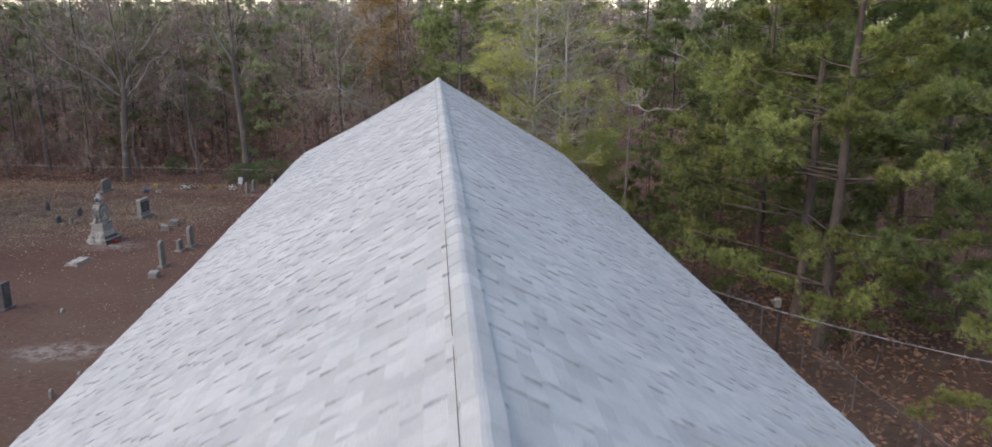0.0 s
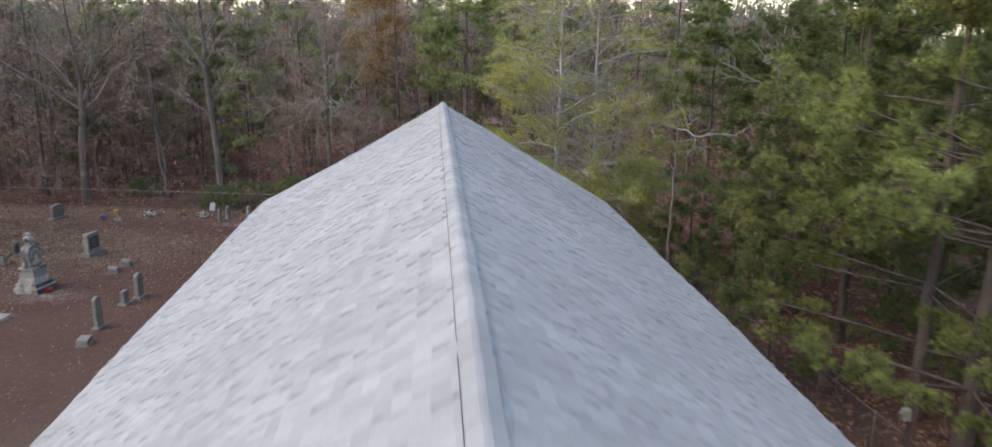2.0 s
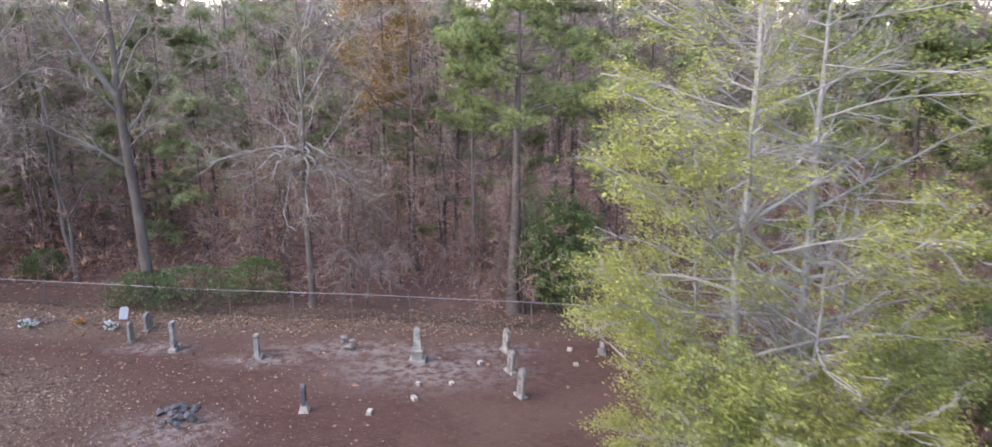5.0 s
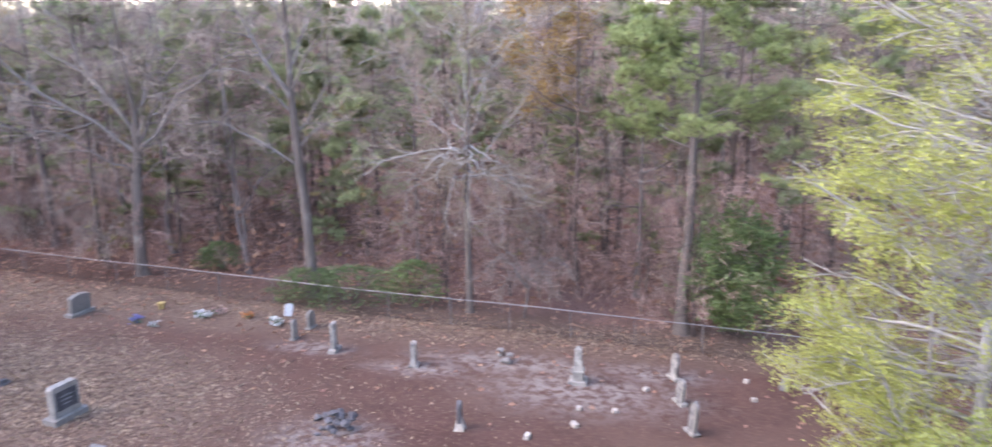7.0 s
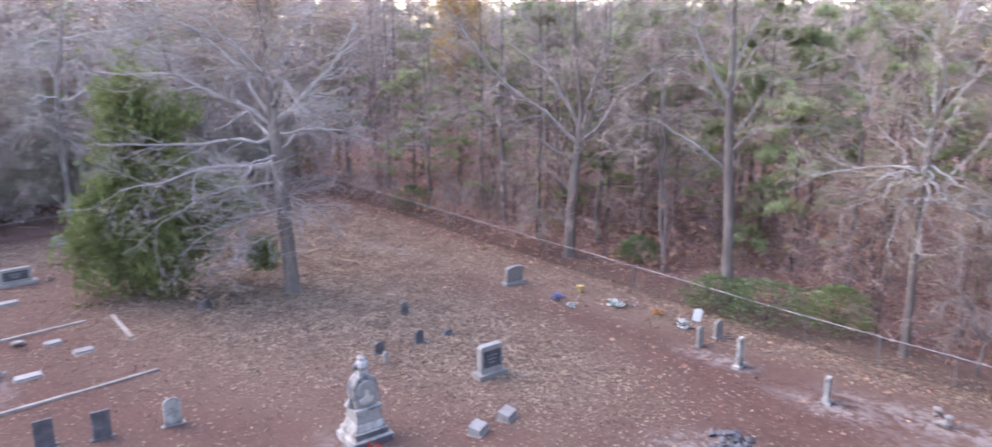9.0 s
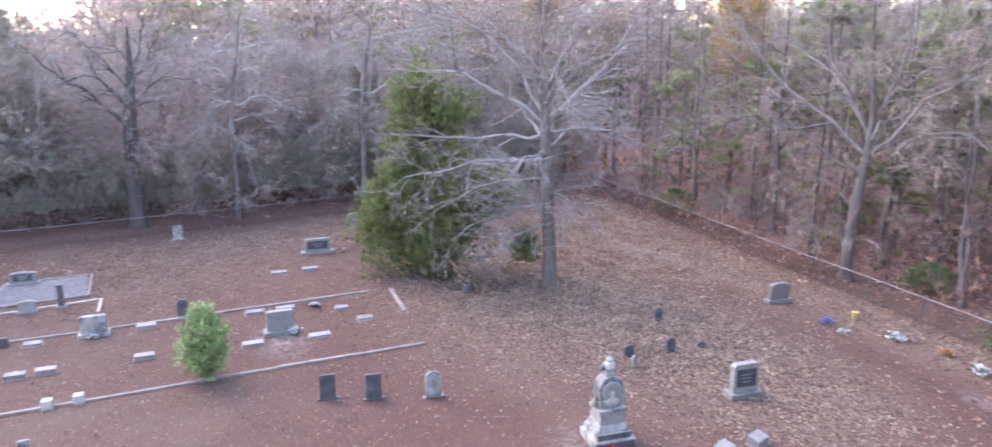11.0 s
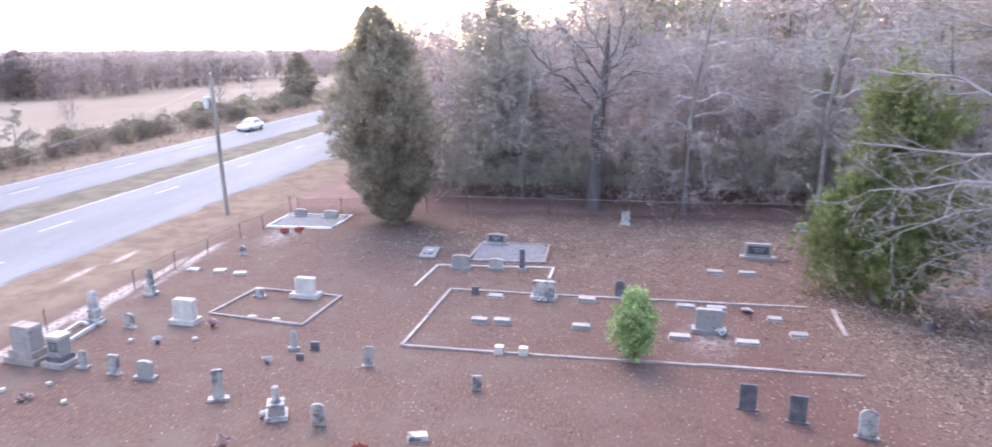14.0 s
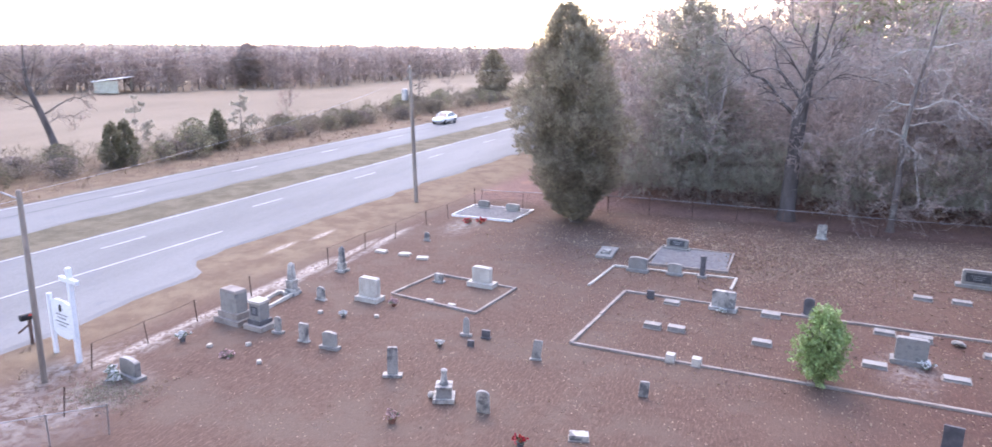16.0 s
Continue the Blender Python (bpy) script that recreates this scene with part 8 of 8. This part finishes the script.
brush("dry_weeds", 900, (-26, -13), (3.6, 11.5), (0.0, 0.03), 0.16, 0.02, 6, M_FALLEN, "dry weeds on sandy ground by the driveway", 90, 1.6, keep=lambda x, y: np.sin(x * 1.3) + np.cos(y * 1.7 + x) > -0.1)
brush("undergrowth", 5200, (-160, -15), (-45, -5), (0.0, 0.1), 0.5, 0.03, 6, M_FALLEN, "dry tall grass beside the far road", 97, keep=lambda x, y: np.abs(y - ROAD_SLOPE * x + 27.0) < 4.0)
for n in range(110):
    x = rng.uniform(-150, -20)
    y = road_y(rng.uniform(-35.5, -28.0), x)
    k = rng.choice([0, 3, 0, 1, 1, 0, 2])
    ob = plant("roadside_shrub", edge_bush[k], pose(x, y, -0.03, 0, 0, rng.uniform(0, 360)), "scrubby winter shrub along the field's edge", "shrub", "roadside shrubs", bush_named)
    s = rng.uniform(0.5, 1.15)
    ob.scale = (s, s, s)
small_cedar = cedar_meshes(115, 4.0, 2.2, M_HEDGE_GREEN, 900, 0.03, 7, 0.3, 0.06, 0.3)
# round_tree takes M_FAR, its paleness standing for haze over the field
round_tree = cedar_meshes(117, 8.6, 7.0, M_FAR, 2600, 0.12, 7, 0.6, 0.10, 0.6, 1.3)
tall_cedar = cedar_meshes(116, 8.6, 6.0, M_HEDGE, 2200, 0.05, 7, 0.5, 0.10, 0.4)
for me, x, y, label in ((small_cedar, -57.8, -24.6, "dark small cedar by the far road"), (small_cedar, -70.5, -23.6, "dark small cedar by the far road"), (small_cedar, -59.6, -24.9, "dark small cedar by the far road"), (tall_cedar, -140.7, -19.0, "dark cedar at the end of the field"), (round_tree, -143.8, -75.0, "round brownish tree standing in the field")):
    plant("cedar_tree", me, pose(x, y, -0.03, 0, 0, x * 9), label, "cedar tree", "cedars by the road", names=("trunk", "foliage"))
for x, y, s in ((-64.0, -27.9, 1.0), (-72.6, -22.3, 1.05), (-75.5, -24.5, 0.8), (-118.0, -24.0, 0.7)):
    ob = plant("young_pine", young_far, pose(x, y, -0.03, 0, 0, x * 5), "young pine beside the far road", "pine tree", "young pines", names=("trunk", "needles"))
    ob.scale = (s * 0.75, s * 0.75, s)
field_tree = limbed_tree_meshes(570, [(0.2, 0, 0), (0.15, 0, 0.5), (-0.3, 0, 2.4), (-0.9, 0, 4.4), (-1.4, 0, 6.0), (-1.7, 0, 7.6), (-1.7, 0, 9.4), (-1.6, 0, 11.2)], [0.46, 0.36, 0.32, 0.29, 0.26, 0.18, 0.10, 0.03],
                                ((4.2, (-3.6, -0.4, 2.2), 0.15, 0.4), (4.0, (4.2, -0.8, 1.6), 0.15, 0.6), (5.6, (-3.4, 0.8, 3.4), 0.13, 0.3), (5.8, (3.0, 0.6, 3.4), 0.13, 0.3), (6.6, (0.6, -2.4, 3.2), 0.10, 0.2), (3.2, (2.8, 1.8, 0.4), 0.09, 0.6), (7.2, (-1.8, -1.0, 3.0), 0.09, 0.1), (7.6, (1.6, 1.4, 2.8), 0.08, 0.1)),
                                (-0.65, -0.76), M_DARK_BARK, M_TRUNK, M_TWIG, (8, 1.5), (6, 0.8), (4, 0.4), 0.013, 0.18, 0.7, 0.04)
plant("bare_tree", field_tree[:2], pose(-60.0, -34.0, -0.05), "leaning bare tree at the field's edge", "tree", "field-edge trees", ("trunk", "twig_crown"))
for k, x, y, s in ((4, -113.3, -44.0, 0.4), (0, -123.2, -25.8, 0.42), (2, -131.0, -24.0, 0.4), (4, -92.0, -30.0, 0.35), (1, -47.0, -36.0, 0.55)):
    bare_tree(k, x, y, x * 3, s, "small bare tree at the field's edge", "field-edge trees")

shed = thing("field_shed", pose(-118.3, -86.0, 0, 0, 0, 25), "low open shed with a pale tin roof", "shed")
for sx in (-3.4, 3.4):
    for sy in (-2.0, 2.0):
        part("post", box_bm(0.18, 0.18, 2.3, (sx, sy, 0)), M_SHED, shed)
part("back_wall", box_bm(6.9, 0.1, 2.2, (0, -2.05, 0)), M_SHED, shed)
part("side_wall", box_bm(0.1, 4.0, 2.2, (3.45, 0, 0)), M_SHED, shed)
r = part("roof", box_bm(7.6, 5.0, 0.12, (0, 0, 0)), M_TIN, shed)
r.matrix_local = pose(0, 0, 2.3, 7, 0, 0)

# ---- car on the far carriageway ----
car = thing("car", pose(-100.8, road_y(-20.9, -100.8), 0.06, 0, 0, math.degrees(math.atan(ROAD_SLOPE))), "small white sedan driving on the far road", "car")


def car_body():
    """Lower body from lengthwise sections, nose along +x."""
    secs = [(-2.2, 0.62, 0.45, 0.78), (-2.05, 0.80, 0.30, 0.92), (-1.2, 0.88, 0.24, 0.95), (0.0, 0.90, 0.22, 0.93), (1.0, 0.89, 0.24, 0.88), (1.8, 0.82, 0.28, 0.78), (2.2, 0.62, 0.42, 0.62)]
    bm = bmesh.new()
    rings = []
    for x, w, z0, z1 in secs:
        rings.append([bm.verts.new((x, y, z)) for y, z in ((-w * 0.9, z0), (-w, (z0 + z1) / 2), (-w * 0.92, z1), (0, z1 + 0.03), (w * 0.92, z1), (w, (z0 + z1) / 2), (w * 0.9, z0))])
    for a, b in zip(rings, rings[1:]):
        for i in range(7):
            bm.faces.new((a[i], a[(i + 1) % 7], b[(i + 1) % 7], b[i]))
    bm.faces.new(rings[0])
    bm.faces.new(rings[-1][::-1])
    return bm


part("body", car_body(), M_CAR, car, smooth=True)
bm = bmesh.new()
bot = [bm.verts.new(p) for p in ((-1.75, -0.78, 0.92), (1.05, -0.78, 0.90), (1.05, 0.78, 0.90), (-1.75, 0.78, 0.92))]
top = [bm.verts.new(p) for p in ((-1.05, -0.60, 1.40), (0.20, -0.60, 1.40), (0.20, 0.60, 1.40), (-1.05, 0.60, 1.40))]
for i in range(4):
    bm.faces.new((bot[i], bot[(i + 1) % 4], top[(i + 1) % 4], top[i]))
bm.faces.new(top)
part("windows", bm, M_GLASS, car)
part("roof", box_bm(1.38, 1.24, 0.05, (-0.42, 0, 1.385), 0.02, 0.94), M_CAR, car)
for sy in (-1, 1):
    for x0, x1 in ((-1.75, -1.05), (1.05, 0.20)):
        P = np.array([[[x0, sy * 0.79, 0.92], [x1, sy * 0.61, 1.41]]])
        part("pillar", np_mesh("pillar", [(*tubes(P, np.full((1, 2), 0.045), 6), 0)], [M_CAR], True), None, car)
for sx in (-1.35, 1.35):
    for sy in (-0.80, 0.80):
        w = part("wheel", lathe_bm([(0.12, -0.10), (0.30, -0.11), (0.33, -0.07), (0.33, 0.07), (0.30, 0.11), (0.12, 0.10)], 18), M_TYRE, car)
        w.matrix_local = pose(sx, sy, 0.32, 90, 0, 0)
        part("rim", lathe_bm([(0.05, -0.115), (0.20, -0.118), (0.20, 0.118), (0.05, 0.115)], 14), M_GALV, w)
for sy in (-0.55, 0.55):
    part("headlight", box_bm(0.12, 0.3, 0.12, (2.08, sy, 0.58), 0.03), M_PETAL, car)
    part("tail_light", box_bm(0.08, 0.3, 0.12, (-2.16, sy, 0.72), 0.02), M_RED, car)

# ---- fallen leaves ----
def fallen(count, spots, label, seed, size=0.11, material=None):
    r = np.random.default_rng(seed)
    C = []
    total = sum(a * b for _, _, a, b in spots)
    for cx, cy, rx, ry in spots:
        n = int(count * rx * ry / total)
        d = r.normal(size=(n, 2)) * (rx * 0.55, ry * 0.55)
        C.append(d + (cx, cy))
    C = np.concatenate(C)
    z = ground_height(C[:, 0], C[:, 1]) + r.uniform(0.012, 0.05, len(C))
    C = np.concatenate([C, z[:, None]], 1)
    D = r.normal(size=(len(C), 3)) * (1, 1, 0.12)
    V, F = leaves(C, D, size, r, 0.7, 0.3)
    V[:, 2] = np.maximum(V[:, 2], ground_height(V[:, 0], V[:, 1]) + 0.006)
    ob = part("leaf_litter", np_mesh("leaf_litter", [(V, F, 0)], [material or M_FALLEN]), None)
    tagged(ob, label, "fallen leaves", kind="stuff")


fallen(62000, [(-37, 49, 12, 7.5), (-27, 51.5, 10, 4.5), (-45, 57, 12, 7)], "dry tan oak leaves strewn over the yard", 121, 0.115)
fallen(20000, [(-30, 61, 24, 1.8), (-8, 60.4, 14, 1.6), (-54, 44, 4, 10), (-50, 30, 7, 12)], "dry leaves drifted along the fence", 122, 0.115)
fallen(34000, [(-25, 78, 48, 16), (14, 35, 8, 25)], "brown leaves on the forest floor", 123, 0.24, M_RUST_LEAF)
fallen(15000, [(-38, 32, 13, 12), (-50, 34, 7, 14), (-18, 48, 10, 9)], "scattered tan leaves on bare soil", 124, 0.085)
fallen(2600, [(-28, 18, 10, 9), (-16, 34, 5, 12)], "few pale leaves on bare soil", 125, 0.07)
